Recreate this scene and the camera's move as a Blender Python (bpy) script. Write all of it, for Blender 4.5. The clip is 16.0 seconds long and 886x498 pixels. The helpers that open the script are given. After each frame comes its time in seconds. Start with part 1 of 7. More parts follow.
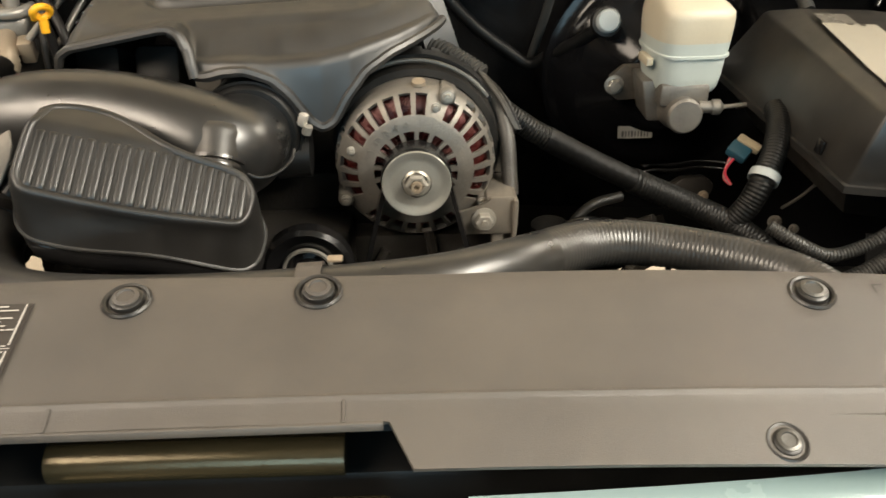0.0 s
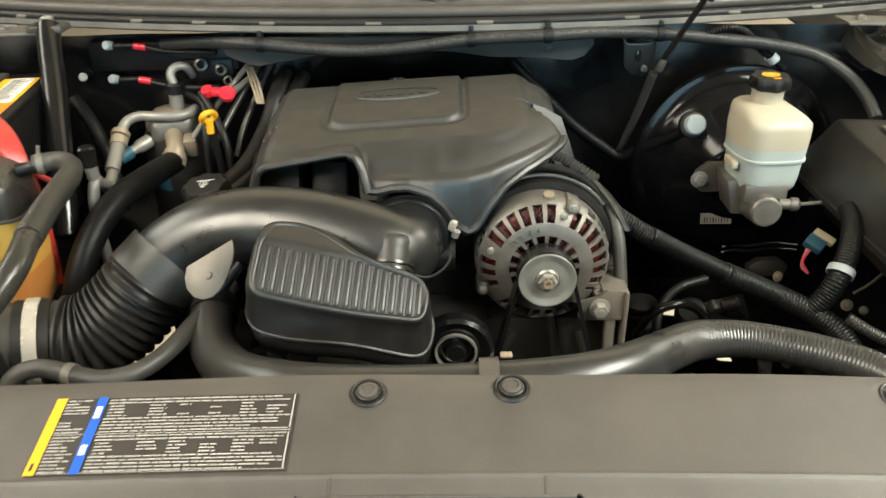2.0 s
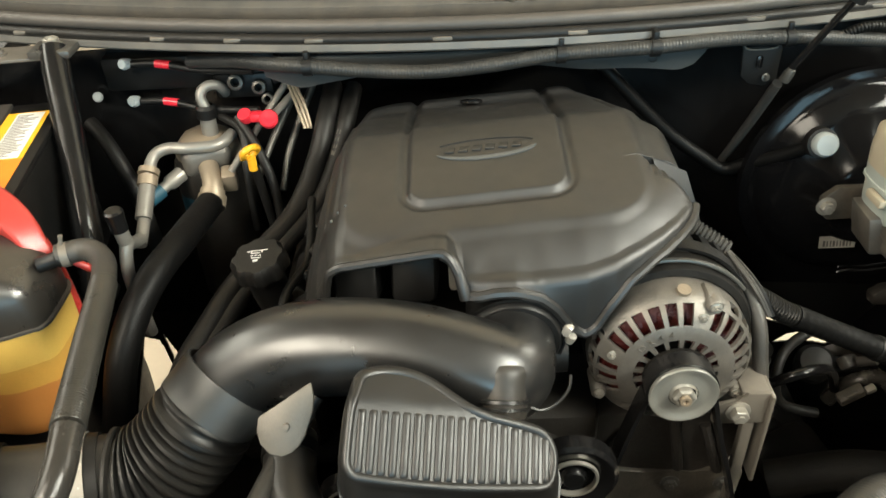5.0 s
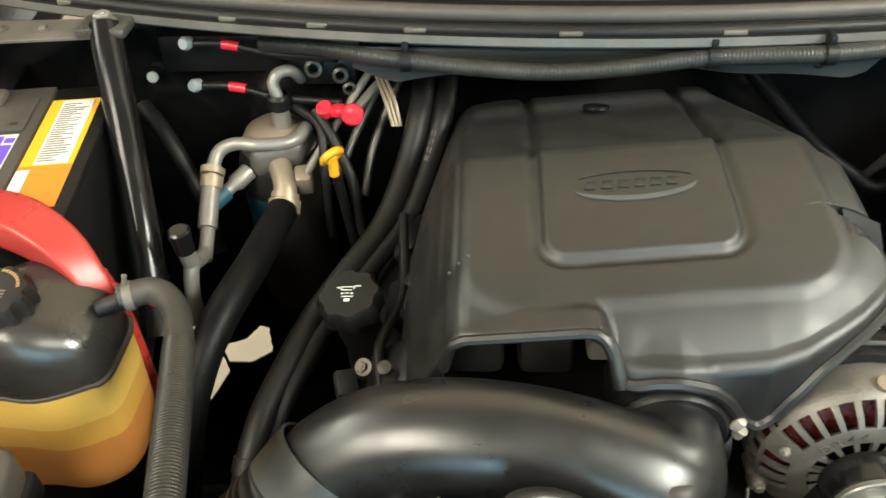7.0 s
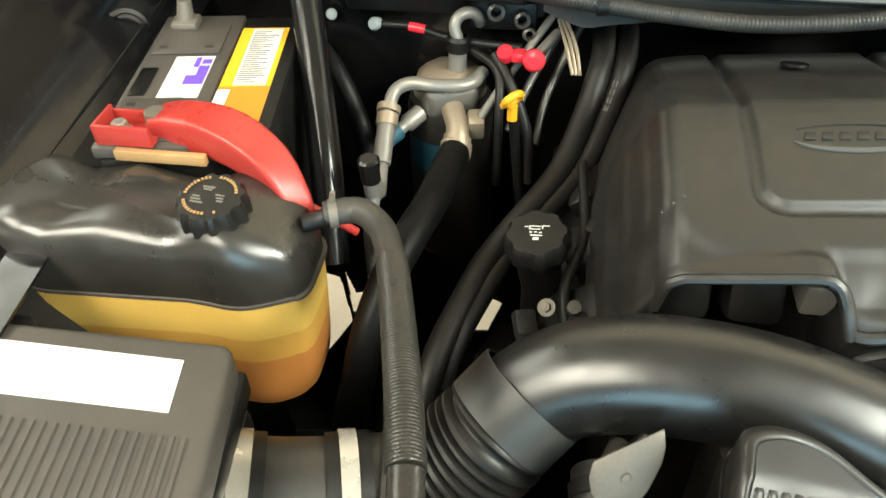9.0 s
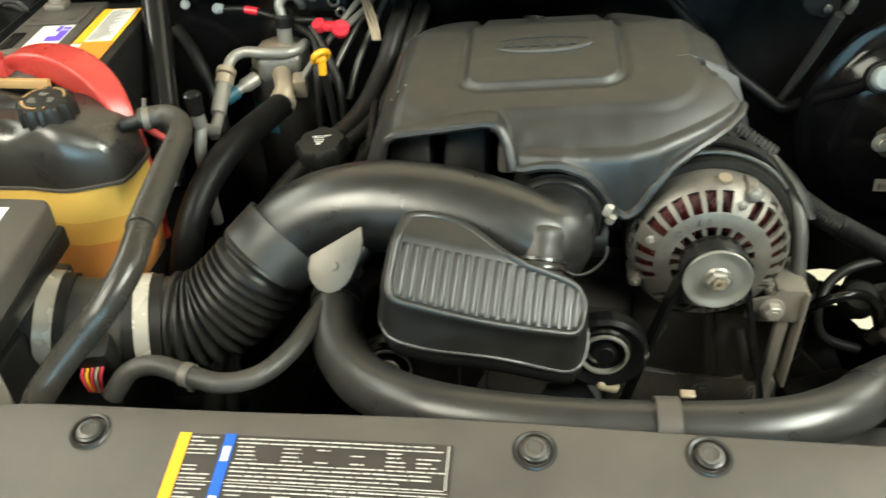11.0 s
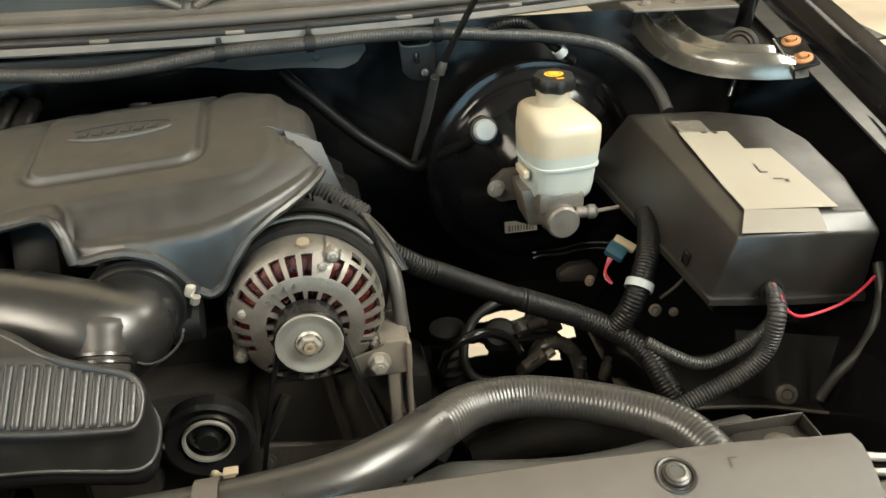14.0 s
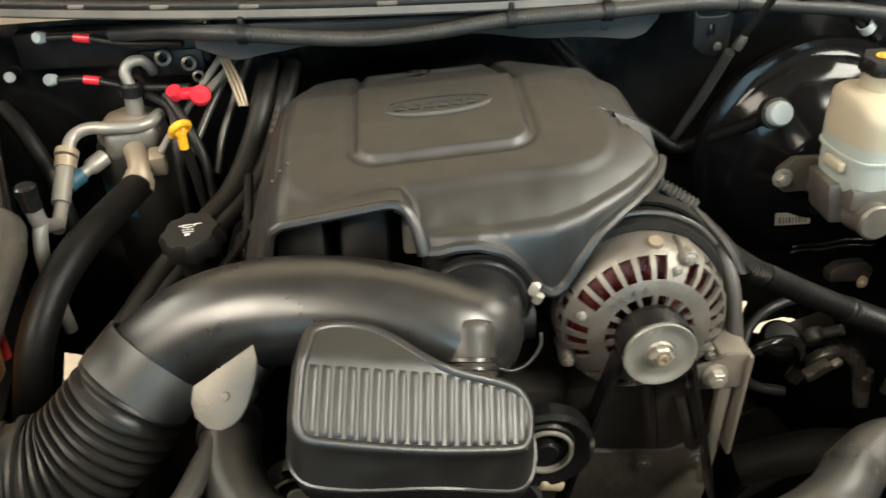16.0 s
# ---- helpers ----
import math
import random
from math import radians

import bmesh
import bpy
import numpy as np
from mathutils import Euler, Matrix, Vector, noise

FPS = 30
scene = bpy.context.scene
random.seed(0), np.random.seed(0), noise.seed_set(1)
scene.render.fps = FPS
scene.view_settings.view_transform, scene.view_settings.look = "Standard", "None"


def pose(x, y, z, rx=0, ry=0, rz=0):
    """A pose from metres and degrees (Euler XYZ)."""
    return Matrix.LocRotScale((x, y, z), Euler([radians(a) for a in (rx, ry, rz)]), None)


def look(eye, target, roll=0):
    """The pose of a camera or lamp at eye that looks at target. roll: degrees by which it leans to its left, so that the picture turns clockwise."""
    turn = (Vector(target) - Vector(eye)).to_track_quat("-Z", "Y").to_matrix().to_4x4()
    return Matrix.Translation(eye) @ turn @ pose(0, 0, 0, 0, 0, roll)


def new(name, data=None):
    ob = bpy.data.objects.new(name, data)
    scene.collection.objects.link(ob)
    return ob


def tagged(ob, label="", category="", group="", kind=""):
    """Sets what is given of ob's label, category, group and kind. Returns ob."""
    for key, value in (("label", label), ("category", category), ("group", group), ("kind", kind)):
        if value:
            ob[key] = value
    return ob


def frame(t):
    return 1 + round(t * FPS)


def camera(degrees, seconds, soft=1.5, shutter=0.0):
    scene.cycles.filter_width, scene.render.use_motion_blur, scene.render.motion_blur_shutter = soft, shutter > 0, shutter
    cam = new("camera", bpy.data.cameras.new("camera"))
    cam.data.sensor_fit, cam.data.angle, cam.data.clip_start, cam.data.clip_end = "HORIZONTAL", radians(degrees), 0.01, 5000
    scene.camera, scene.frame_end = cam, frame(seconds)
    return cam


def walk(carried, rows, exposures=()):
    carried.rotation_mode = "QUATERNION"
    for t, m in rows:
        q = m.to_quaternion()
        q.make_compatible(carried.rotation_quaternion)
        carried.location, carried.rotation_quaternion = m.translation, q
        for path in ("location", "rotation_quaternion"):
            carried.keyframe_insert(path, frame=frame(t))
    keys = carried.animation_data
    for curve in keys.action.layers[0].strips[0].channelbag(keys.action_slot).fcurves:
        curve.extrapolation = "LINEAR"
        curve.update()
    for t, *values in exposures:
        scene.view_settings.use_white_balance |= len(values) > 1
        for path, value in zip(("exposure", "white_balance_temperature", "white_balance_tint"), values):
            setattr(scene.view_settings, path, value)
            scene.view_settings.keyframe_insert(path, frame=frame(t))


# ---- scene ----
cam = camera(58.8, 16.0, shutter=0.3)
PATH = [
    (0, (0.003, 0.006, 1.297), (0.086, 1.719, 0.267), -0.1),
    (0.5, (-0.027, 0.015, 1.312), (-0.008, 1.697, 0.23), -1.8),
    (0.9, (-0.061, 0.02, 1.347), (-0.074, 1.704, 0.268), -3.5),
    (1, (-0.072, 0.017, 1.362), (-0.094, 1.712, 0.302), -4.6),
    (1.5, (-0.117, 0.0, 1.399), (-0.055, 1.769, 0.47), -3.6),
    (2, (-0.092, -0.083, 1.411), (-0.107, 1.678, 0.464), -0.9),
    (2.5, (-0.098, -0.133, 1.456), (-0.19, 1.631, 0.518), -1.7),
    (3, (-0.112, -0.146, 1.465), (-0.234, 1.618, 0.53), -2.6),
    (3.5, (-0.104, -0.133, 1.462), (-0.226, 1.617, 0.502), -2.3),
    (4, (-0.135, -0.044, 1.453), (-0.241, 1.661, 0.413), -3.0),
    (4.2, (-0.157, -0.005, 1.468), (-0.232, 1.682, 0.395), -3.2),
    (6.3, (-0.192, 0.3, 1.52), (-0.243, 1.826, 0.229), -3.5),
    (6.5, (-0.213, 0.303, 1.518), (-0.277, 1.822, 0.219), -3.1),
    (7, (-0.272, 0.31, 1.515), (-0.369, 1.805, 0.19), -2.2),
    (7.5, (-0.321, 0.317, 1.506), (-0.459, 1.794, 0.165), -1.8),
    (8, (-0.371, 0.319, 1.499), (-0.555, 1.765, 0.13), -1.3),
    (8.2, (-0.386, 0.317, 1.501), (-0.589, 1.754, 0.125), -1.3),
    (10.3, (-0.297, 0.127, 1.443), (-0.581, 1.65, 0.178), -2.1),
    (10.5, (-0.256, 0.1, 1.451), (-0.516, 1.632, 0.191), -2.3),
    (11, (-0.161, 0.046, 1.431), (-0.369, 1.66, 0.269), -2.3),
    (11.5, (-0.065, 0.029, 1.427), (-0.17, 1.713, 0.353), -3.4),
    (12, (-0.01, 0.035, 1.42), (0.012, 1.751, 0.394), -3.3),
    (12.5, (0.021, 0.033, 1.418), (0.161, 1.751, 0.403), -2.8),
    (13, (0.033, 0.037, 1.414), (0.272, 1.745, 0.401), -2.2),
    (13.5, (0.037, 0.041, 1.416), (0.329, 1.742, 0.406), -2.0),
    (14, (0.029, 0.046, 1.415), (0.335, 1.747, 0.409), -1.4),
    (14.5, (0.001, 0.059, 1.416), (0.281, 1.761, 0.403), -0.4),
    (15, (-0.052, 0.084, 1.416), (0.173, 1.782, 0.384), 0.4),
    (15.5, (-0.119, 0.111, 1.424), (0.045, 1.804, 0.371), -0.6),
    (16, (-0.194, 0.154, 1.416), (-0.082, 1.821, 0.317), -1.5),
]
walk(cam, [(t, look(eye, target, roll)) for t, eye, target, roll in PATH],
     exposures=[(0, -0.24, 6600, 12), (0.6, -0.06, 6350, 8), (1.5, -0.06, 6080, 4), (2.5, -0.18, 6280, 7), (3.5, -0.17, 6260, 6), (4, -0.12, 6250, 6), (6.5, -0.06, 6220, 5), (7, -0.10, 6150, 4), (8.2, -0.02, 6080, 3), (10.3, 0.23, 6000, 0), (10.6, 0.15, 5980, 0),
                (11.0, -0.03, 6020, -1), (11.4, -0.03, 5950, -2), (12, -0.05, 6080, 2), (13, -0.06, 6270, 6), (16, -0.03, 6330, 9)])

# ---- light ----
world = bpy.data.worlds.new("garage_air")
world.use_nodes = True
world.node_tree.nodes["Background"].inputs[0].default_value = (0.9, 0.95, 1.0, 1)
world.node_tree.nodes["Background"].inputs[1].default_value = 0.01
scene.world = world
scene.view_settings.exposure = 0.0


def lamp(name, m, sx, sy, watts, colour):
    data = bpy.data.lights.new(name, "AREA")
    data.shape, data.size, data.size_y, data.energy, data.color = "RECTANGLE", sx, sy, watts, colour
    ob = new(name, data)
    ob.matrix_world = m
    return ob


WARM, COOL = (1.0, 0.925, 0.77), (0.55, 0.85, 1.0)
# ceiling tubes over the space in front of the truck, and the daylight of the open door ahead of it
lamp("ceiling_panel", look((-1.9, -1.3, 3.1), (-1.9, -1.3, 0)), 1.4, 2.2, 190, (1.0, 0.87, 0.70))
lamp("ceiling_panel", look((2.2, -0.7, 3.1), (2.2, -0.7, 0)), 1.4, 2.2, 350, (1.0, 0.95, 0.81))
lamp("ceiling_panel", look((-3.2, 1.2, 3.1), (-3.2, 1.2, 0)), 1.5, 2.4, 100, WARM)
lamp("ceiling_panel", look((4.2, 3.2, 3.1), (4.2, 3.2, 0)), 1.5, 2.4, 230, WARM)
lamp("ceiling_panel", look((0.0, 4.6, 3.1), (0.0, 4.6, 0)), 2.4, 1.5, 45, WARM)
lamp("door_daylight", look((0.6, -4.6, 1.5), (0.2, 0, 1.0)), 4.2, 2.2, 170, COOL)


# ---- materials ----
def paint(name, colour, rough=0.5, metal=0.0, vary=0.25, grain=60.0, bump=0.15, dust=0.0, spec=0.5, coat=0.0,
          spots=9.0, dust_colour=(0.30, 0.25, 0.19), clear=0.0, stretch=None, island=0.0):
    m = bpy.data.materials.new(name)
    m.use_nodes = True
    nt = m.node_tree
    b = nt.nodes["Principled BSDF"]
    co = nt.nodes.new("ShaderNodeTexCoord")
    src = co.outputs["Object"]
    if stretch:
        mp = nt.nodes.new("ShaderNodeMapping")
        mp.inputs["Scale"].default_value = stretch
        nt.links.new(src, mp.inputs["Vector"])
        src = mp.outputs["Vector"]

    def noise_tex(scale, detail, rough_=0.55):
        n = nt.nodes.new("ShaderNodeTexNoise")
        n.inputs["Scale"].default_value, n.inputs["Detail"].default_value = scale, detail
        n.inputs["Roughness"].default_value = rough_
        nt.links.new(src, n.inputs["Vector"])
        return n.outputs["Fac"]

    def spread(fac, a, z, lo=0.3, hi=0.7):
        r = nt.nodes.new("ShaderNodeMapRange")
        r.inputs["From Min"].default_value, r.inputs["From Max"].default_value = lo, hi
        r.inputs["To Min"].default_value, r.inputs["To Max"].default_value = a, z
        nt.links.new(fac, r.inputs["Value"])
        return r.outputs["Result"]

    def mix(fac, c1, c2):
        x = nt.nodes.new("ShaderNodeMix")
        x.data_type = "RGBA"
        if isinstance(fac, float):
            x.inputs["Factor"].default_value = fac
        else:
            nt.links.new(fac, x.inputs["Factor"])
        for sock, c in ((x.inputs[6], c1), (x.inputs[7], c2)):
            if isinstance(c, tuple):
                sock.default_value = (*c[:3], 1)
            else:
                nt.links.new(c, sock)
        return x.outputs[2]

    big, fine = noise_tex(spots, 4), noise_tex(grain * 8, 3, 0.7)
    lo = tuple(c * (1 - vary) for c in colour)
    hi = tuple(min(1, c * (1 + vary)) for c in colour)
    col = mix(spread(big, 0, 1), lo, hi)
    col = mix(spread(fine, 0, 0.35), col, hi)
    if dust:
        d = noise_tex(spots * 2.3, 6, 0.65)
        col = mix(spread(d, 0, dust, 0.35, 0.75), col, dust_colour)
    if island:
        g = nt.nodes.new("ShaderNodeNewGeometry")
        col = mix(spread(g.outputs["Random Per Island"], 0, island, 0, 1), col, hi)
    nt.links.new(col, b.inputs["Base Color"])
    nt.links.new(spread(noise_tex(spots * 4, 5), max(0.02, rough - 0.06), min(1, rough + 0.08)), b.inputs["Roughness"])
    b.inputs["Metallic"].default_value = metal
    b.inputs["Specular IOR Level"].default_value = spec
    b.inputs["Coat Weight"].default_value = coat
    b.inputs["Coat Roughness"].default_value = 0.06
    if clear:
        b.inputs["Transmission Weight"].default_value = clear
    if bump:
        bp = nt.nodes.new("ShaderNodeBump")
        bp.inputs["Strength"].default_value, bp.inputs["Distance"].default_value = bump, 0.001
        nt.links.new(fine, bp.inputs["Height"])
        nt.links.new(bp.outputs["Normal"], b.inputs["Normal"])
    return m


M = {
    "floor": paint("garage_floor_paint", (0.60, 0.52, 0.41), 0.45, spots=1.2, grain=8, bump=0.05),
    "wall": paint("wall_paint", (0.26, 0.22, 0.17), 0.7, spots=0.8, grain=6, bump=0.05, vary=0.1),
    "brown": paint("brown_trim", (0.16, 0.09, 0.05), 0.6),
    "greyprint2": paint("faded_label_film", (0.11, 0.10, 0.085), 0.3, bump=0.02, vary=0.1),
    "greyprint": paint("pale_print", (0.42, 0.40, 0.37), 0.5, bump=0.02, vary=0.1),
    "ceiling": paint("ceiling_paint", (0.32, 0.30, 0.275), 0.8, spots=0.8, vary=0.08),
    "pulley": paint("turned_steel", (0.36, 0.36, 0.33), 0.33, metal=0.6, bump=0.15, vary=0.2, stretch=None),
    "brace": paint("shiny_dark_enamel", (0.17, 0.165, 0.15), 0.21, metal=0.75, bump=0.04, dust=0.05, vary=0.2),
    "shell": paint("booster_enamel", (0.004, 0.004, 0.0045), 0.11, bump=0.03, dust=0.004, vary=0.2, spec=0.25),
    "black_paint": paint("gloss_black_body_paint", (0.005, 0.005, 0.006), 0.20, coat=0.12, bump=0.02, dust=0.015, vary=0.1),
    "hood_in": paint("painted_hood_inner_steel", (0.095, 0.092, 0.085), 0.40, bump=0.05, dust=0.30, vary=0.2),
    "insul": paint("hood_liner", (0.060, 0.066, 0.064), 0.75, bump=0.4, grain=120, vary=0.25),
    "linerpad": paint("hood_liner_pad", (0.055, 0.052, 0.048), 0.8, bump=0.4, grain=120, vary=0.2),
    # far paler than the rest of the liner, to bounce warm light down
    "linerbounce": paint("hood_liner_bounce", (0.84, 0.67, 0.46), 0.55, bump=0.4, grain=120, vary=0.2),
    "panel": paint("dusty_grey_black_plastic", (0.066, 0.059, 0.053), 0.40, bump=0.30, grain=170, dust=0.10, vary=0.08, spots=5.0),
    "cover": paint("engine_cover_plastic", (0.0062, 0.0057, 0.0051), 0.48, bump=0.02, grain=260, dust=0.008, vary=0.06, spec=1.0),
    "coverlow": paint("cover_flange_plastic", (0.075, 0.08, 0.082), 0.5, bump=0.2, grain=170, vary=0.1),
    "duct": paint("satin_black_duct_plastic", (0.0090, 0.0090, 0.0090), 0.31, bump=0.02, grain=140, dust=0.010, vary=0.12, spec=0.95),
    "pumpgrey": paint("satin_grey_pulley", (0.060, 0.064, 0.066), 0.38, metal=0.4, bump=0.1, dust=0.12, vary=0.2),
    "ductdark": paint("dusty_black_tube_plastic", (0.022, 0.0205, 0.0185), 0.42, bump=0.1, dust=0.12, vary=0.15, spec=0.5),
    "bellows": paint("black_bellows_rubber", (0.010, 0.0098, 0.0094), 0.44, bump=0.08, dust=0.05, spec=0.4),
    "ribbed": paint("ribbed_box_plastic", (0.0090, 0.0089, 0.0087), 0.42, bump=0.04, grain=140, dust=0.015, vary=0.15, spec=0.7),
    "cuff": paint("grey_rubber_cuff", (0.036, 0.036, 0.035), 0.42, bump=0.05, dust=0.08, vary=0.15),
    "fusebox": paint("fuse_box_plastic", (0.0125, 0.0117, 0.0108), 0.38, bump=0.04, grain=170, dust=0.04, vary=0.1, spec=0.6),
    "black": paint("black_plastic", (0.007, 0.007, 0.007), 0.42, bump=0.2, grain=100, dust=0.012, spec=0.35),
    "gloss": paint("gloss_black_plastic", (0.006, 0.006, 0.0065), 0.18, bump=0.05, dust=0.015),
    "tanktop": paint("satin_black_tank_plastic", (0.022, 0.020, 0.018), 0.30, bump=0.02, dust=0.06, spec=0.9),
    "amberblock": paint("tan_fuse_block", (0.40, 0.24, 0.10), 0.5),
    "rubber": paint("black_rubber_hose", (0.009, 0.0086, 0.0082), 0.42, bump=0.3, grain=90, dust=0.015, spec=0.35),
    "rubber_shine": paint("smooth_rubber_hose", (0.020, 0.0195, 0.0185), 0.32, bump=0.04, grain=90, dust=0.04, spec=0.7),
    "loom": paint("corrugated_loom_plastic", (0.0062, 0.0063, 0.0062), 0.38, bump=0.15, dust=0.006, spec=0.24),
    "greyloom": paint("dusty_grey_loom_plastic", (0.020, 0.021, 0.021), 0.42, bump=0.15, dust=0.08, spec=0.4),
    "felt": paint("grey_felt_flap", (0.048, 0.051, 0.051), 0.75, bump=0.4, vary=0.35),
    "braid": paint("oily_braided_sleeve", (0.024, 0.023, 0.020), 0.32, bump=0.6, grain=40, dust=0.06, spec=0.6, spots=14),
    "tape": paint("cloth_tape", (0.0038, 0.0038, 0.0038), 0.44, bump=0.5, grain=30, dust=0.004, spec=0.18),
    "oilhose": paint("oily_rubber_hose", (0.020, 0.0185, 0.0165), 0.24, bump=0.25, grain=50, dust=0.06, vary=0.3),
    "greyhose": paint("dusty_braided_hose", (0.030, 0.029, 0.027), 0.42, bump=0.5, grain=60, dust=0.12),
    "alu": paint("cast_aluminium", (0.155, 0.145, 0.13), 0.42, metal=0.55, bump=0.6, grain=50, vary=0.35, dust=0.22, spots=22),
    "aluline": paint("aluminium_line", (0.28, 0.268, 0.245), 0.38, metal=0.45, bump=0.2, vary=0.2, dust=0.25),
    "steel": paint("zinc_plated_steel", (0.36, 0.34, 0.30), 0.34, metal=0.55, bump=0.15, vary=0.2),
    "clamp": paint("clamp_band_steel", (0.55, 0.51, 0.45), 0.26, metal=0.45, bump=0.1, vary=0.15),
    "bracket": paint("dull_bracket_steel", (0.15, 0.135, 0.115), 0.45, metal=0.35, bump=0.3, vary=0.3, dust=0.2),
    "zinc": paint("dark_zinc", (0.09, 0.086, 0.078), 0.32, metal=0.5, bump=0.2, vary=0.3),
    "rust": paint("rusty_bolt", (0.36, 0.17, 0.07), 0.75, metal=0.2, bump=0.6, vary=0.4),
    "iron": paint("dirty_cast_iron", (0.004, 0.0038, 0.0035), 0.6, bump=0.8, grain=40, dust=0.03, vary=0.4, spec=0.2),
    "dustcast": paint("dusty_cast_bracket", (0.050, 0.044, 0.036), 0.55, metal=0.2, bump=0.9, grain=30, dust=0.14, vary=0.4, spots=20),
    "greasy": paint("oily_aluminium", (0.020, 0.018, 0.016), 0.45, metal=0.3, bump=0.6, grain=40, dust=0.06, vary=0.4),
    "copper": paint("lacquered_copper_winding", (0.065, 0.010, 0.008), 0.28, metal=0.4, bump=0.6, grain=60, vary=0.5),
    "res": paint("milky_reservoir_plastic", (0.50, 0.44, 0.33), 0.38, bump=0.1, vary=0.10, clear=0.12),
    "reslow": paint("milky_reservoir_lower", (0.44, 0.48, 0.45), 0.38, bump=0.1, vary=0.07, clear=0.12),
    "tank": paint("amber_translucent_tank", (0.74, 0.48, 0.11), 0.33, bump=0.08, vary=0.15, spots=6, clear=0.10),
    "tankmid": paint("amber_tank_stain", (0.62, 0.34, 0.07), 0.33, bump=0.08, vary=0.2, spots=6, clear=0.10),
    "coolant": paint("orange_coolant_level", (0.50, 0.20, 0.05), 0.33, bump=0.08, vary=0.15, spots=6, clear=0.10),
    "red": paint("red_cover_plastic", (0.42, 0.035, 0.028), 0.30, bump=0.1, vary=0.15, dust=0.06),
    "redcap": paint("red_cap_plastic", (0.75, 0.03, 0.05), 0.30, bump=0.05, vary=0.1),
    "yellowcap": paint("yellow_cap_plastic", (0.85, 0.42, 0.02), 0.35, bump=0.05, vary=0.1),
    "white": paint("white_plastic", (0.36, 0.39, 0.39), 0.45, bump=0.05, vary=0.06),
    "paper": paint("white_label_paper", (0.72, 0.72, 0.70), 0.55, bump=0.02, vary=0.04),
    # label film on the fuse box, paled by the lamp light painted into it
    "litlabel": paint("lit_label_film", (0.26, 0.238, 0.195), 0.36, bump=0.02, vary=0.06),
    "greylabel": paint("grey_label_film", (0.19, 0.175, 0.15), 0.34, bump=0.02, vary=0.06),
    "orange": paint("orange_label_print", (0.80, 0.24, 0.02), 0.5, bump=0.02, vary=0.05),
    "amber": paint("amber_label_print", (0.85, 0.45, 0.02), 0.5, bump=0.02, vary=0.05),
    "violet": paint("violet_label_print", (0.16, 0.08, 0.60), 0.5, bump=0.02, vary=0.05),
    "yellow": paint("yellow_print", (0.78, 0.38, 0.010), 0.5, bump=0.02, vary=0.05),
    "blue": paint("blue_print", (0.012, 0.085, 0.46), 0.5, bump=0.02, vary=0.05),
    "ink": paint("black_label_film", (0.035, 0.030, 0.026), 0.45, bump=0.02, vary=0.1),
    "tan": paint("tan_plastic", (0.36, 0.30, 0.20), 0.5, vary=0.15),
    "cyan": paint("blue_connector_plastic", (0.02, 0.08, 0.12), 0.5),
    "pink": paint("red_wire_sheath", (0.50, 0.035, 0.06), 0.4, bump=0.0),
    "brass": paint("oxidised_brass", (0.33, 0.27, 0.20), 0.45, metal=0.45, vary=0.3, dust=0.2),
    "teal": paint("painted_bumper_skin", (0.20, 0.27, 0.27), 0.2, coat=0.6, bump=0.02, vary=0.05),
    "olive": paint("latch_olive_steel", (0.065, 0.052, 0.028), 0.18, metal=0.6, vary=0.2),
}

# ---- building tools ----
ORG = {}


def V(*a):
    return Vector(a)


def thing(name, base, label, category, group="", kind=""):
    ob = new(name)
    ob.location = base
    ob.empty_display_size = 0.04
    ORG[ob.name] = Vector(base)
    return tagged(ob, label, category, group, kind)


def finish(me, bm, mat, sharp):
    bmesh.ops.recalc_face_normals(bm, faces=bm.faces)
    bm.to_mesh(me)
    bm.free()
    me.materials.append(mat)
    me.shade_smooth()
    me.set_sharp_from_angle(angle=radians(sharp))


def part(name, bm, mat, parent, label="", sharp=38):
    o = ORG[parent.name]
    bmesh.ops.translate(bm, verts=bm.verts, vec=-o)
    me = bpy.data.meshes.new(name)
    finish(me, bm, mat, sharp)
    ob = new(name, me)
    ob.parent = parent
    ORG[ob.name] = o
    return tagged(ob, label)


def solo(name, bm, mat, label, category, group="", kind="", sharp=38):
    cs = [v.co for v in bm.verts]
    base = V((min(c.x for c in cs) + max(c.x for c in cs)) / 2, (min(c.y for c in cs) + max(c.y for c in cs)) / 2, min(c.z for c in cs))
    bmesh.ops.translate(bm, verts=bm.verts, vec=-base)
    me = bpy.data.meshes.new(name)
    finish(me, bm, mat, sharp)
    ob = new(name, me)
    ob.location = base
    ORG[ob.name] = base
    return tagged(ob, label, category, group, kind)


def join(a, *others):
    for b in others:
        me = bpy.data.meshes.new("tmp")
        b.to_mesh(me)
        b.free()
        a.from_mesh(me)
        bpy.data.meshes.remove(me)
    return a


def frame_on(origin, axis, up=(0, 0, 1)):
    """A matrix whose z runs along axis."""
    z = Vector(axis).normalized()
    x = Vector(up).cross(z)
    if x.length < 1e-4:
        x = V(1, 0, 0).cross(z)
    x.normalize()
    y = z.cross(x)
    return Matrix.Translation(origin) @ Matrix((x, y, z)).transposed().to_4x4()


def rbox(m, sx, sy, sz, bevel=0.003, seg=2):
    bm = bmesh.new()
    bmesh.ops.create_cube(bm, size=1)
    bmesh.ops.scale(bm, vec=(sx, sy, sz), verts=bm.verts)
    if bevel:
        bmesh.ops.bevel(bm, geom=bm.edges[:], offset=bevel, segments=seg, profile=0.5, affect="EDGES")
    bm.transform(m)
    return bm


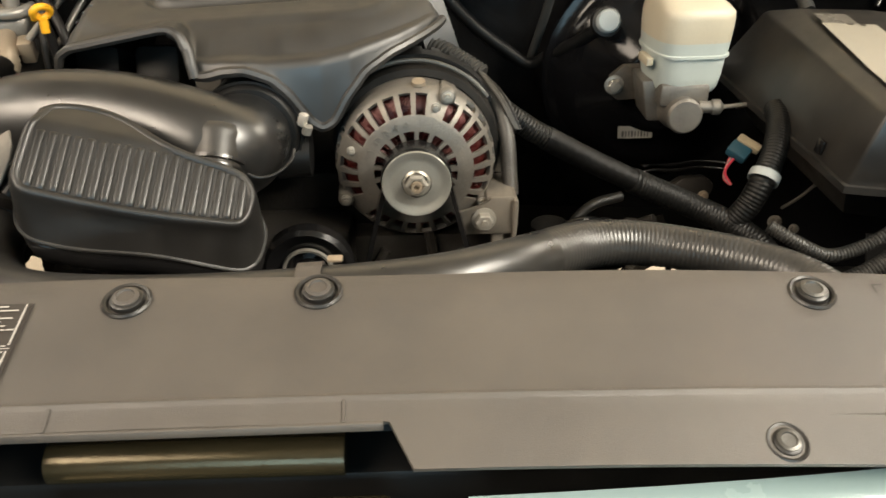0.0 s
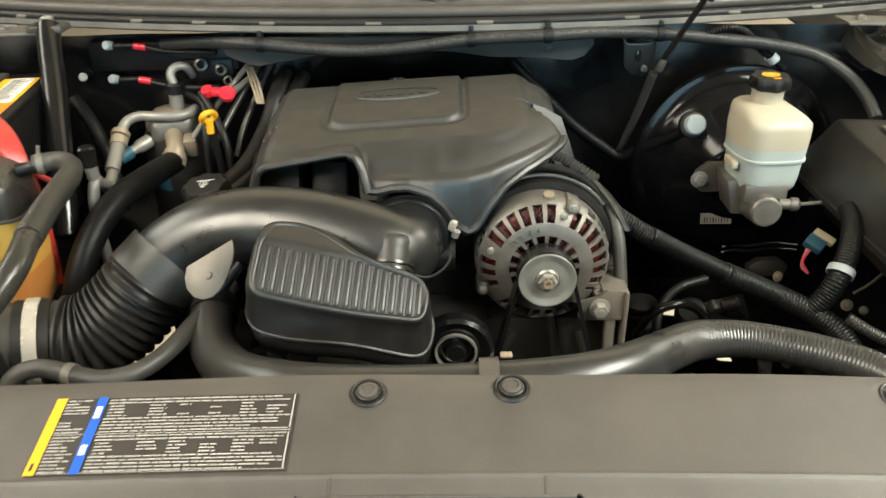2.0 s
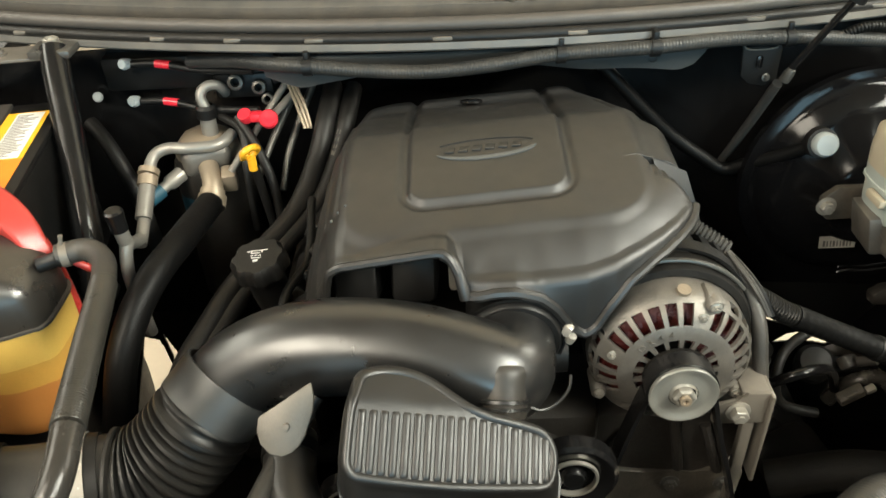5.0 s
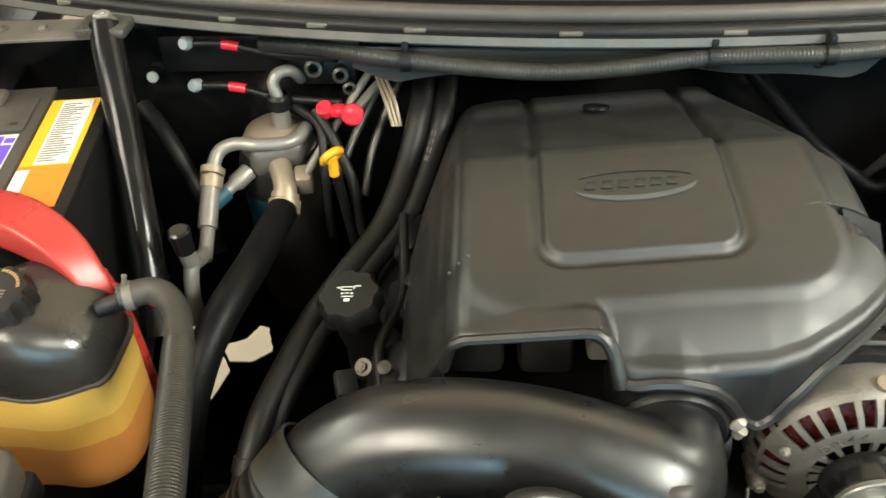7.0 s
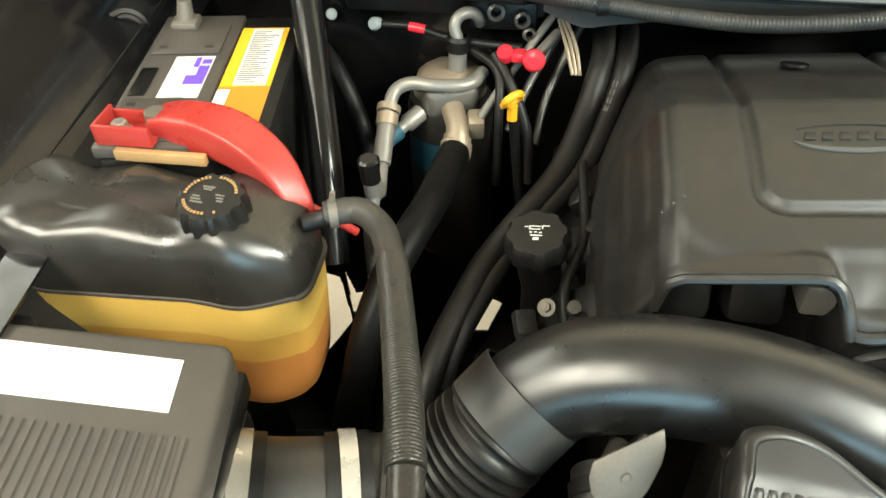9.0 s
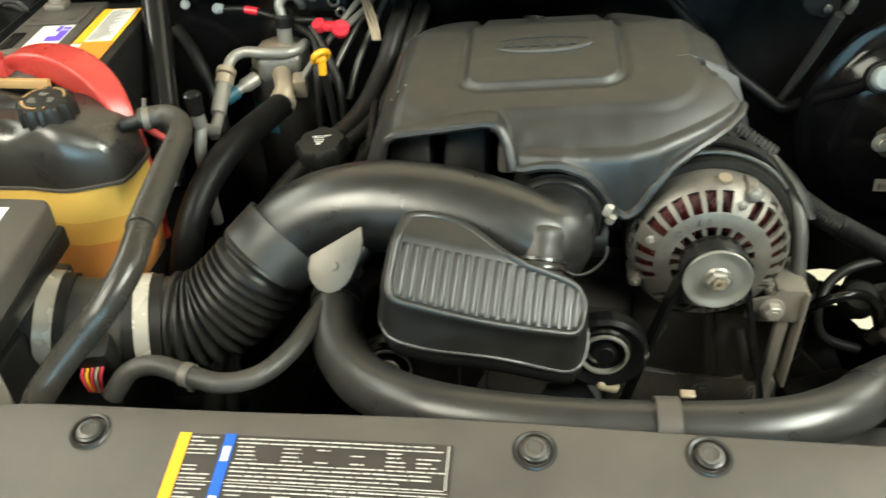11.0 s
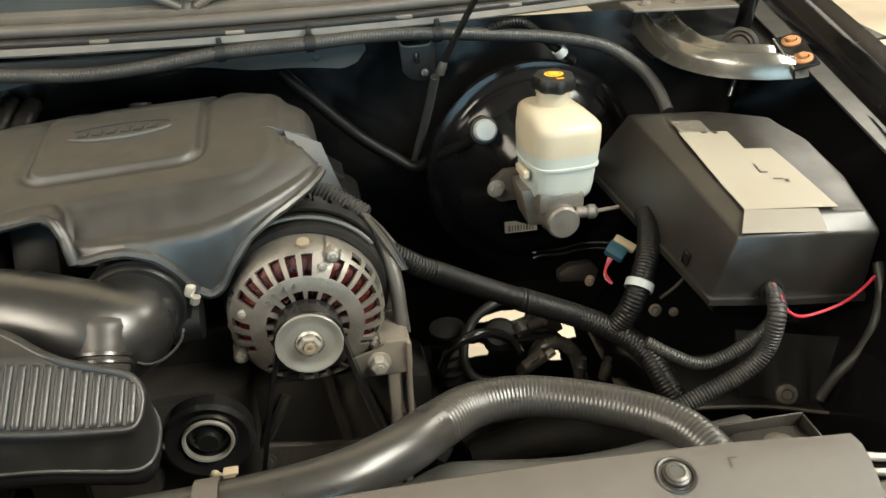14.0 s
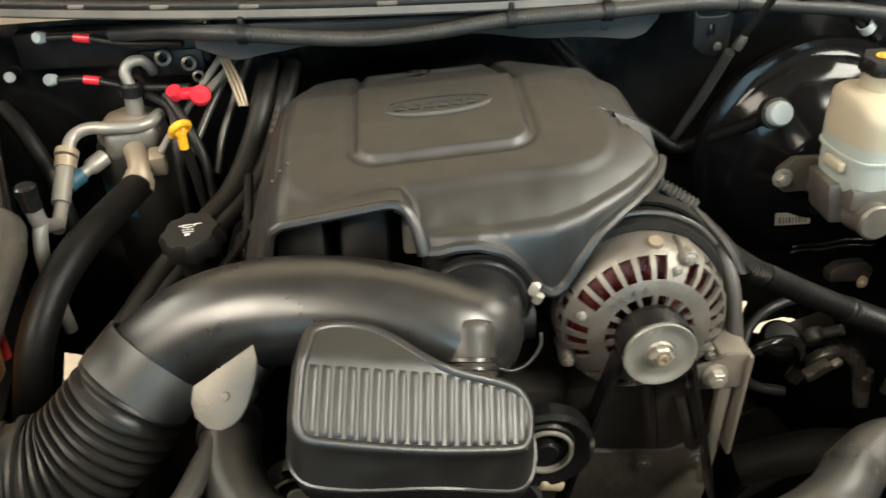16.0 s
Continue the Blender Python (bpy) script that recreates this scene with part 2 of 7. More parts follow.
def bx(x0, x1, y0, y1, z0, z1, bevel=0.003, seg=2):
    return rbox(Matrix.Translation(((x0 + x1) / 2, (y0 + y1) / 2, (z0 + z1) / 2)), x1 - x0, y1 - y0, z1 - z0, bevel, seg)


def prism(poly, h, m=Matrix(), bevel=0.0, seg=2):
    bm = bmesh.new()
    lo = [bm.verts.new((x, y, 0)) for x, y in poly]
    hi = [bm.verts.new((x, y, h)) for x, y in poly]
    n = len(poly)
    bm.faces.new(lo[::-1])
    bm.faces.new(hi)
    for i in range(n):
        bm.faces.new((lo[i], lo[(i + 1) % n], hi[(i + 1) % n], hi[i]))
    if bevel:
        bmesh.ops.bevel(bm, geom=bm.edges[:], offset=bevel, segments=seg, profile=0.5, affect="EDGES")
    bm.transform(m)
    return bm


def lathe(profile, m=Matrix(), n=32):
    """profile: (radius, height) pairs about the z of m."""
    bm = bmesh.new()
    rings = []
    for r, h in profile:
        if r < 1e-6:
            rings.append([bm.verts.new((0, 0, h))])
        else:
            rings.append([bm.verts.new((r * math.cos(2 * math.pi * i / n), r * math.sin(2 * math.pi * i / n), h)) for i in range(n)])
    for a, b in zip(rings, rings[1:]):
        for i in range(n):
            j = (i + 1) % n
            if len(a) == 1 and len(b) == 1:
                continue
            if len(a) == 1:
                bm.faces.new((a[0], b[i], b[j]))
            elif len(b) == 1:
                bm.faces.new((a[i], a[j], b[0]))
            else:
                bm.faces.new((a[i], a[j], b[j], b[i]))
    bm.transform(m)
    return bm


def curve_points(pts, step):
    """A smooth line through pts, at even steps."""
    p = [Vector(q) for q in pts]
    p = [p[0] * 2 - p[1]] + p + [p[-1] * 2 - p[-2]]
    dense = []
    for i in range(1, len(p) - 2):
        a, b, c, d = p[i - 1:i + 3]
        for k in range(24):
            t = k / 24
            dense.append(0.5 * (2 * b + (c - a) * t + (2 * a - 5 * b + 4 * c - d) * t * t + (3 * b - a - 3 * c + d) * t ** 3))
    dense.append(p[-2])
    length = [0.0]
    for a, b in zip(dense, dense[1:]):
        length.append(length[-1] + (b - a).length)
    n = max(2, round(length[-1] / step))
    out, j = [], 0
    for k in range(n + 1):
        s = length[-1] * k / n
        while j < len(dense) - 2 and length[j + 1] < s:
            j += 1
        f = (s - length[j]) / max(1e-9, length[j + 1] - length[j])
        out.append(dense[j].lerp(dense[j + 1], min(1, f)))
    return out, length[-1]


def tube(pts, r, step=0.008, n=14, ripple=None, grow=None, flat=1.0):
    """A hose through pts. ripple: (pitch, height); grow: radius factor along it, from 0 to 1; flat: height to width."""
    if ripple:
        step = ripple[0] / 4
    line, total = curve_points(pts, step)
    bm = bmesh.new()
    rings = []
    t0 = (line[1] - line[0]).normalized()
    up = V(0, 0, 1) if abs(t0.z) < 0.9 else V(0, 1, 0)
    side = t0.cross(up).normalized()
    for i, c in enumerate(line):
        t = (line[min(i + 1, len(line) - 1)] - line[max(i - 1, 0)]).normalized()
        side = (side - t * side.dot(t)).normalized()
        over = side.cross(t)
        rr = r * (grow(i / (len(line) - 1)) if grow else 1)
        if ripple:
            rr += ripple[1] * (0, 1, 1, 0)[i % 4] - ripple[1] / 2
        rings.append([bm.verts.new(c + side * rr * math.cos(2 * math.pi * k / n) + over * rr * flat * math.sin(2 * math.pi * k / n)) for k in range(n)])
    for a, b in zip(rings, rings[1:]):
        for k in range(n):
            bm.faces.new((a[k], a[(k + 1) % n], b[(k + 1) % n], b[k]))
    bm.faces.new(rings[0][::-1])
    bm.faces.new(rings[-1])
    return bm


def sheet(us, vs, f, thick=0.003, skip=None):
    """A surface f(u, v) over the values us and vs, with thickness. skip(i, j) leaves a cell open."""
    bm = bmesh.new()
    g = [[bm.verts.new(f(u, v)) for v in vs] for u in us]
    for i in range(len(us) - 1):
        for j in range(len(vs) - 1):
            if skip and skip(i, j):
                continue
            bm.faces.new((g[i][j], g[i + 1][j], g[i + 1][j + 1], g[i][j + 1]))
    loose = [v for v in bm.verts if not v.link_faces]
    bmesh.ops.delete(bm, geom=loose, context="VERTS")
    bmesh.ops.recalc_face_normals(bm, faces=bm.faces)
    if thick:
        bmesh.ops.solidify(bm, geom=bm.faces[:], thickness=thick)
    return bm


def steps(a, b, n):
    return [a + (b - a) * i / n for i in range(n + 1)]


def smooth(x, a, b):
    t = min(1, max(0, (x - a) / (b - a)))
    return t * t * (3 - 2 * t)


def lerp_table(x, table):
    if x <= table[0][0]:
        return table[0][1]
    for (a, p), (b, q) in zip(table, table[1:]):
        if x <= b:
            return p + (q - p) * (x - a) / (b - a)
    return table[-1][1]


def loft(rings, close=True):
    """A skin over closed rings of equal count, capped at both ends."""
    bm = bmesh.new()
    rr = [[bm.verts.new(p) for p in ring] for ring in rings]
    for a, b in zip(rr, rr[1:]):
        for k in range(len(a)):
            bm.faces.new((a[k], a[(k + 1) % len(a)], b[(k + 1) % len(a)], b[k]))
    if close:
        bm.faces.new(rr[0][::-1])
        bm.faces.new(rr[-1])
    bmesh.ops.recalc_face_normals(bm, faces=bm.faces[:])
    return bm


def inset(poly, d):
    """The closed outline moved inwards by d."""
    n, out = len(poly), []
    for k in range(n):
        a, b = V(*poly[k - 1], 0), V(*poly[(k + 1) % n], 0)
        t = (b - a).normalized()
        out.append((poly[k][0] - t.y * d, poly[k][1] + t.x * d))
    return out


def resample(poly, n, blur=2):
    """n points evenly along a closed outline, with its corners eased."""
    pts = [V(*p, 0) for p in poly]
    seg = [(pts[(k + 1) % len(pts)] - pts[k]).length for k in range(len(pts))]
    total, out, k, run = sum(seg), [], 0, 0.0
    for i in range(n):
        s = total * i / n
        while s > run + seg[k]:
            run += seg[k]
            k += 1
        out.append(pts[k].lerp(pts[(k + 1) % len(pts)], (s - run) / max(seg[k], 1e-9)))
    for _ in range(blur):
        out = [(out[i - 1] + out[i] * 2 + out[(i + 1) % n]) / 4 for i in range(n)]
    return [(p.x, p.y) for p in out]


def hexbolt(m, r=0.007, h=0.006, washer=0.011):
    bm = lathe([(0, 0), (washer, 0), (washer, 0.0015), (r * 0.9, 0.002)], m, 20)
    return join(bm, lathe([(0, 0.001), (r, 0.001), (r, h - 0.001), (r * 0.85, h), (r * 0.45, h), (r * 0.4, h + 0.0012), (0, h + 0.0012)], m, 6))


def ring_band(pts, r, width, thick=0.0015, at=0.5, n=32):
    """A flat clamp band round the line pts."""
    line, _ = curve_points(pts, 0.004)
    i = min(len(line) - 2, max(1, int(at * (len(line) - 1))))
    m = frame_on(line[i], line[i + 1] - line[i - 1])
    return lathe([(r, -width / 2), (r + thick, -width / 2), (r + thick, width / 2), (r, width / 2), (r, -width / 2)], m, n), m


def knob(profile, m, lobes, depth, n=96):
    """A turned cap whose rim is scalloped into lobes."""
    bm = lathe(profile, Matrix(), n)
    top = max(r for r, _ in profile)
    for v in bm.verts:
        r = math.hypot(v.co.x, v.co.y)
        if r > top * 0.8:
            a = math.atan2(v.co.y, v.co.x)
            f = 1 + depth * (1 if math.sin(a * lobes) > 0 else -1) * min(1, abs(math.sin(a * lobes)) * 2)
            v.co.x *= f
            v.co.y *= f
    bm.transform(m)
    return bm

# ---- the garage ----
solo("ground", bx(-6, 6, -5, 7, -0.1, 0, 0), M["floor"], "smooth beige painted garage floor", "floor", kind="structure")
for nm, b in (("wall_west", (-6.2, -6, -5, 7, 0, 3.3)), ("wall_east", (6, 6.2, -5, 7, 0, 3.3)), ("wall_north", (-6.2, 6.2, 7, 7.2, 0, 3.3))):
    solo(nm, bx(*b, 0), M["wall"], "plain beige garage wall", "wall", kind="structure")
wall = thing("wall_south", (0, -5.1, 0), "plain beige garage wall with a wide door opening", "wall", kind="structure")
for b in ((-6.2, -1.6, -5.2, -5, 0, 3.3), (2.8, 6.2, -5.2, -5, 0, 3.3), (-1.6, 2.8, -5.2, -5, 2.5, 3.3)):
    part("wall_panel", bx(*b, 0), M["wall"], wall)
solo("ceiling", bx(-6.2, 6.2, -5.2, 7.2, 3.3, 3.4, 0), M["ceiling"], "plain pale garage ceiling", "ceiling", kind="structure")
solo("baseboard", bx(-6, 6, 6.97, 6.998, 0.0, 0.14, 0.004), M["brown"], "dark brown skirting board along the wall", "baseboard", kind="structure")

XC = -0.115  # middle of the truck

# ---- radiator cover and front end ----


def cover_z(y):
    return lerp_table(y, [(0.243, 1.000), (0.250, 1.022), (0.300, 1.040), (0.372, 1.0550), (0.384, 1.0548), (0.390, 1.049), (0.392, 1.028)])


def cover_h(x, y):
    """Height of the crowned cover."""
    return cover_z(y) - 0.06 * (x - XC) ** 2


rc = thing("radiator_cover", (XC, 0.32, 1.0), "dusty dark grey plastic radiator cover with push fasteners", "radiator cover")
ys = [0.2855, 0.290, 0.2955, 0.2965, 0.2975, 0.2985, 0.2995, 0.3005, 0.303, 0.32, 0.34, 0.36, 0.372, 0.379, 0.384, 0.388, 0.390, 0.392]
us = [-1, -0.995, -0.985] + steps(-0.97, 0.97, 60) + [0.985, 0.995, 1]


def cover_pt(u, y):
    w = (0.470 if u < 0 else 0.484) - (0.008 if u < 0 else 0.002) * smooth(y, 0.378, 0.392) - 0.02 * smooth(0.372 - y, 0, 0.09)
    edge = smooth(abs(u), 0.965 if u < 0 else 0.985, 1.0)
    x = XC + u * w
    bow = (0.014 if u < 0 else 0.005) * smooth(abs(u), 0.80, 1.0) * smooth(y, 0.33, 0.392)
    return V(x, y - bow, cover_h(x, y) + 0.0011 * math.exp(-((y - 0.2980) / 0.0012) ** 2) - 0.012 * edge - 0.0012 * math.sin(9 * u) * smooth(y, 0.36, 0.392))


part("panel", sheet(us, ys, cover_pt, 0.003), M["panel"], rc)
for s in (-1, 1):
    def flap(u, v):
        x0 = XC + (s * (0.105 + 0.012 * (1 - v)) if s > 0 else -0.078)
        x1 = XC + s * 0.455
        y = 0.2625 + (0.2870 - 0.2625) * v
        return V(x0 + (x1 - x0) * u, y - 0.006 * u * u, cover_h(x0 + (x1 - x0) * u, y + 0.0005) - 0.010 * smooth(u, 0.97, 1))
    part("front_flap", sheet(steps(0, 1, 24), [0, 0.06, 0.14, 0.5, 0.9, 1.0], flap, 0.003), M["panel"], rc)
part("notch_lip", bx(-0.192, -0.012, 0.2835, 0.2865, 1.0295, 1.0345, 0.001), M["panel"], rc)
for x in (-0.031, -0.171):
    part("seam_rib", sheet([-1, -0.6, 0.6, 1], steps(0.2850, 0.2965, 4), lambda u, y: V(x + 0.0011 * u, y, cover_h(x, y) - 0.0004 + (0.0013 if abs(u) < 1 else 0)), 0), M["panel"], rc)


for x0, x1, y0, y1 in ((0.2670, 0.2735, 0.3700, 0.3710), (0.2670, 0.2680, 0.3640, 0.3700)):
    part("moulded_mark", sheet([x0, x1], [y0, y1], lambda x, y: V(x, y, cover_h(x, y) + 0.0004), 0), M["ink"], rc)


def fastener(x, y, metal):
    m = frame_on((x, y, cover_h(x, y) - 0.0015), (0, -0.19 if y > 0.3 else -0.36, 1)) @ Matrix.Scale(1.0 if y > 0.3 else 0.80, 4)
    f = part("fastener", lathe([(0, 0.0), (0.0128, 0.0), (0.0133, 0.0024), (0.0122, 0.0036), (0.0108, 0.0030), (0.0100, 0.0012),
                                (0.0092, 0.0012), (0.0088, 0.0040), (0.0075, 0.0048), (0.0, 0.0050)], m, 32), M["fusebox"], rc, "round dark push fastener in a raised ring")
    part("fastener_head", lathe([(0, 0.0045), (0.0072, 0.0045), (0.0070, 0.0056), (0.0050, 0.0062), (0.0045, 0.0052), (0, 0.0050)], m, 24),
         M["zinc"] if metal else M["panel"], f)


for x, y, metal in ((-0.436, 0.364, True), (-0.151, 0.365, False), (-0.048, 0.368, False), (0.229, 0.364, True), (0.180, 0.272, True), (-0.398, 0.262, True)):
    fastener(x, y, metal)

# caution sticker: film with two coloured strips and rows of print too small to read
lab = part("sticker", sheet(steps(-0.3745, -0.2005, 6), steps(0.3015, 0.3645, 4), lambda x, y: V(x, y, cover_h(x, y) + 0.0012), 0.0006),
           M["ink"], rc, "black caution sticker with yellow and blue strips and white print")


def decal(x0, x1, y0, y1, lift, slant=0.0):
    return sheet([x0, x1], [y0, y1], lambda x, y: V(x + slant * (y - 0.335), y - 0.002, cover_h(x, y - 0.002) + lift - 0.0016), 0)


part("yellow_strip", decal(-0.3748, -0.3672, 0.3035, 0.3665, 0.0036), M["yellow"], lab)
part("blue_strip", decal(-0.3445, -0.3375, 0.3035, 0.3665, 0.0037), M["blue"], lab)
for y0, y1 in ((0.348, 0.358), (0.318, 0.326)):
    part("strip_print", decal(-0.3432, -0.3388, y0, y1, 0.0040), M["paper"], lab)
part("strip_print", decal(-0.3720, -0.3700, 0.3065, 0.3125, 0.0040), M["ink"], lab)
rnd = random.Random(4)
pr = bmesh.new()


def bar(x0, x1, y, h=0.0009):
    a = x0
    while a < x1 - 0.001:
        w = min(x1 - a, rnd.uniform(0.003, 0.013))
        join(pr, decal(a, a + w, y, y + h * rnd.uniform(0.8, 1.15), 0.0038))
        a += w + rnd.uniform(0.0005, 0.0014)


for blk in (0.3355, 0.3045):
    for k in range(11):
        y = blk + 0.0275 - k * 0.0027
        if k not in (5, 6) or blk < 0.33:
            bar(-0.3660, rnd.choice((-0.348, -0.3475, -0.352, -0.357)), y)
        if k in (2, 3, 4, 5):
            for c in (-0.334, -0.305, -0.284, -0.262, -0.240, -0.2215):
                if rnd.random() < 0.8:
                    bar(c, c + rnd.uniform(0.008, 0.0145), y)
        else:
            bar(-0.3355, rnd.choice((-0.204, -0.206, -0.212, -0.230)), y)
for y0, y1 in ((0.3052, 0.333), (0.337, 0.365)):
    join(pr, decal(-0.2034, -0.2024, y0, y1, 0.0038))
join(pr, decal(-0.366, -0.2015, 0.3345, 0.3350, 0.0038), decal(-0.366, -0.2015, 0.3042, 0.3046, 0.0038))
tagged(part("print", pr, M["greyprint"], lab, "rows of tiny white print"), kind="stuff")

# what shows through the notch: the latch bar
lt = thing("hood_latch", (XC, 0.25, 0.95), "olive steel hood latch bar under the cover notch", "latch")
part("latch_bar", tube([(-0.182, 0.303, 0.998), (XC, 0.303, 0.998), (-0.033, 0.302, 0.998)], 0.0115, 0.02, 20), M["olive"], lt)
part("latch_plate", bx(-0.186, -0.008, 0.235, 0.289, 0.972, 0.984, 0.006, 4), M["olive"], lt)
part("latch_back", bx(-0.27, 0.04, 0.330, 0.334, 0.86, 1.01, 0.002), M["black"], lt)
part("latch_tray", bx(-0.27, 0.04, 0.19, 0.33, 0.90, 0.915, 0.002), M["black"], lt)
part("latch_lever", bx(-0.125, -0.105, 0.20, 0.25, 0.984, 0.990, 0.002), M["olive"], lt)

fa = thing("front_fascia", (XC, 0.16, 0.35), "painted truck front with bumper and grille below the cover", "bumper")


def fascia(u, v):
    prof = [(0.2640, 1.004), (0.225, 0.990), (0.19, 0.975), (0.175, 0.90), (0.165, 0.75), (0.12, 0.70), (0.12, 0.50), (0.17, 0.44)]
    i = min(len(prof) - 2, int(v * (len(prof) - 1)))
    f = v * (len(prof) - 1) - i
    y, z = prof[i][0] + (prof[i + 1][0] - prof[i][0]) * f, prof[i][1] + (prof[i + 1][1] - prof[i][1]) * f
    return V(XC + u * 0.95, y + 0.16 * abs(u) ** 3, z)


fb = sheet(steps(-1, 1, 40), steps(0, 1, 14), fascia, 0.004, skip=lambda i, j: 13 <= i <= 22 and j < 3)
part("skin", fb, M["teal"], fa, "pale grey-green painted skin")
part("grille_bar", bx(XC - 0.45, XC + 0.45, 0.15, 0.165, 0.80, 0.83, 0.004), M["black"], fa)

# radiator, shroud, support
sh = thing("fan_shroud", (XC, 0.41, 0.45), "black plastic fan shroud behind the radiator", "fan shroud")
part("shroud_top", sheet(steps(-0.55, 0.33, 40), [0, 0.2, 1.0], lambda x, v: V(x, 0.395 + 0.055 * v, 0.980 + 0.010 * smooth(-x, 0.24, 0.29) + (0.006 + 0.006 * smooth(-x, 0.24, 0.29)) * math.sin(x * 38) - 0.03 * v ** 2), 0.004), M["ductdark"], sh)
part("shroud_shelf", sheet(steps(0.06, 0.345, 30), steps(0, 1, 10), lambda x, v: V(x, 0.392 + (0.080 + 0.006 * math.sin(x * 21)) * v, 0.990 + 0.003 * math.sin(x * 24) - 0.008 * v - 0.020 * smooth(v, 0.86, 1.0) - 0.02 * (1 - smooth(x, 0.06, 0.11))), 0.004), M["cuff"], sh, "dusty grey shroud shelf")
part("shroud_back", sheet(steps(-0.55, 0.33, 40), steps(0, 1, 6), lambda x, v: V(x, 0.45 + 0.02 * math.sin(v * 2.5), 0.955 - 0.5 * v), 0.004), M["black"], sh)
part("radiator_core", bx(-0.52, 0.30, 0.33, 0.39, 0.45, 0.975, 0.004), M["iron"], sh)
part("support_beam", bx(-0.80, 0.57, 0.30, 0.385, 0.93, 0.985, 0.006), M["black"], sh)

# radiator end bracket on the driver's side
rb = thing("radiator_bracket", (0.33, 0.40, 0.98), "dull steel radiator mounting bracket with a bolt", "bracket")
part("bracket_plate", prism([(0, 0), (0.070, -0.004), (0.078, 0.010), (0.072, 0.046), (0.030, 0.052), (0.004, 0.040)], 0.004, Matrix.Translation((0.298, 0.392, 0.989)), 0.001), M["greasy"], rb)
part("bracket_flange", join(bx(0.306, 0.374, 0.4395, 0.4415, 0.990, 1.003, 0.0008), bx(0.3725, 0.3745, 0.408, 0.4395, 0.990, 1.002, 0.0008)), M["greasy"], rb)
part("bolt", lathe([(0.016, -0.002), (0.0155, 0.001), (0.011, 0.004), (0.006, 0.0055), (0, 0.006)], frame_on((0.347, 0.422, 0.990), (0, 0, 1)), 24), M["dustcast"], rb)
hl = thing("headlight", (0.44, 0.38, 0.90), "glossy headlight housing with bright ridges", "headlight")
part("housing", bx(0.410, 0.475, 0.335, 0.428, 0.900, 0.962, 0.006), M["gloss"], hl)
for y0, z0, r0 in ((0.421, 0.966, 0.0035), (0.405, 0.966, 0.0030), (0.384, 0.965, 0.0045)):
    part("ridge", tube([(0.407, y0 + 0.002, z0 - 0.004), (0.420, y0, z0), (0.470, y0 - 0.014, z0)], r0, 0.006, 10), M["clamp"], hl, "bright reflector ridge")
hl = thing("headlamp_back", (0.41, 0.33, 0.9), "shiny metal back of the headlamp beside the cover", "headlamp")
part("housing", lathe([(0, -0.05), (0.028, -0.05), (0.030, 0), (0.026, 0.004), (0.030, 0.010), (0.030, 0.05), (0, 0.05)], frame_on((0.405, 0.345, 0.985), (1, 0.1, 0)), 28), M["steel"], hl)
part("bucket", bx(0.375, 0.62, 0.25, 0.38, 0.88, 0.955, 0.01), M["black"], hl)

# ---- body: fenders, firewall, cowl, hood ----
for s, nm in ((1, "fender"), (-1, "fender")):
    base_x = XC + s * 0.80
    fd = thing("fender", (base_x, 0.7, 0.6), "gloss black front fender with its inner panel", "fender", group="front fenders")

    def flange(u, v, s=s):
        y = 0.30 + 1.02 * u
        pf = [(0.750, 1.098), (0.776, 1.100), (0.780, 1.085), (0.796, 1.075), (0.802, 1.105), (0.815, 1.126), (0.845, 1.130), (0.90, 1.00), (0.92, 0.80), (0.91, 0.62)] if s > 0 else [(0.655, 1.085), (0.690, 1.085), (0.705, 1.098), (0.725, 1.112), (0.745, 1.122), (0.790, 1.138), (0.84, 1.125), (0.90, 1.00), (0.92, 0.80), (0.91, 0.62)]
        i = min(len(pf) - 2, int(v * (len(pf) - 1)))
        f = v * (len(pf) - 1) - i
        w, z = pf[i][0] + (pf[i + 1][0] - pf[i][0]) * f, pf[i][1] + (pf[i + 1][1] - pf[i][1]) * f
        return V(XC + s * (w + (0.005 if s > 0 else 0.0) + (0.22 if s > 0 else 0.06 + 0.14 * smooth(w, 0.70, 0.79)) * (u - 0.5)), y, z + (0.045 + 0.05 * smooth(w, 0.70, 0.79)) * (u - 0.6))
    cut_v = 2 / 9 if s > 0 else 0.0
    part("outer_skin", sheet(steps(0, 1, 30), steps(cut_v, 1, 36), flange, 0.003), M["black_paint"], fd)
    if s > 0:
        part("rail", sheet(steps(0, 1, 30), steps(0, cut_v, 4), flange, 0.003), M["cuff"], fd, "dusty dark rail along the bay")
        part("cowl_side", sheet(steps(0.50, 0.86, 10), steps(1.03, 1.34, 8), lambda x, y: V(x, y, 1.098 + 0.05 * (y - 1.03)), 0.003), M["black"], fd)

    def inner(u, v, s=s):
        y = 0.30 + 0.85 * u
        w = lerp_table(v, [(0, 0.70), (0.12, 0.69), (0.35, 0.635), (0.62, 0.60), (1, 0.54)])
        z = 1.09 - 0.50 * v + 0.045 * (u - 0.6) * (1 - v)
        bump = 0.05 * math.exp(-((u - 0.55) / 0.25) ** 2) * math.sin(v * math.pi) if s < 0 else -0.05 * v * (1 - v) * 2 - 0.03 * v
        return V(XC + s * (w - bump + (0.04 + (0.18 * (1 - v) ** 2 if s > 0 else 0)) * (u - 0.5) + (0.052 * (1 - v) ** 2 if s > 0 else 0)), y, z)
    hole = (lambda i, j: False) if s > 0 else (lambda i, j: j >= 11 and i >= 14)
    part("inner_panel", sheet(steps(0, 1, 24), steps(0, 1, 16), inner, 0.003, hole), M["shell" if s > 0 else "black"], fd)

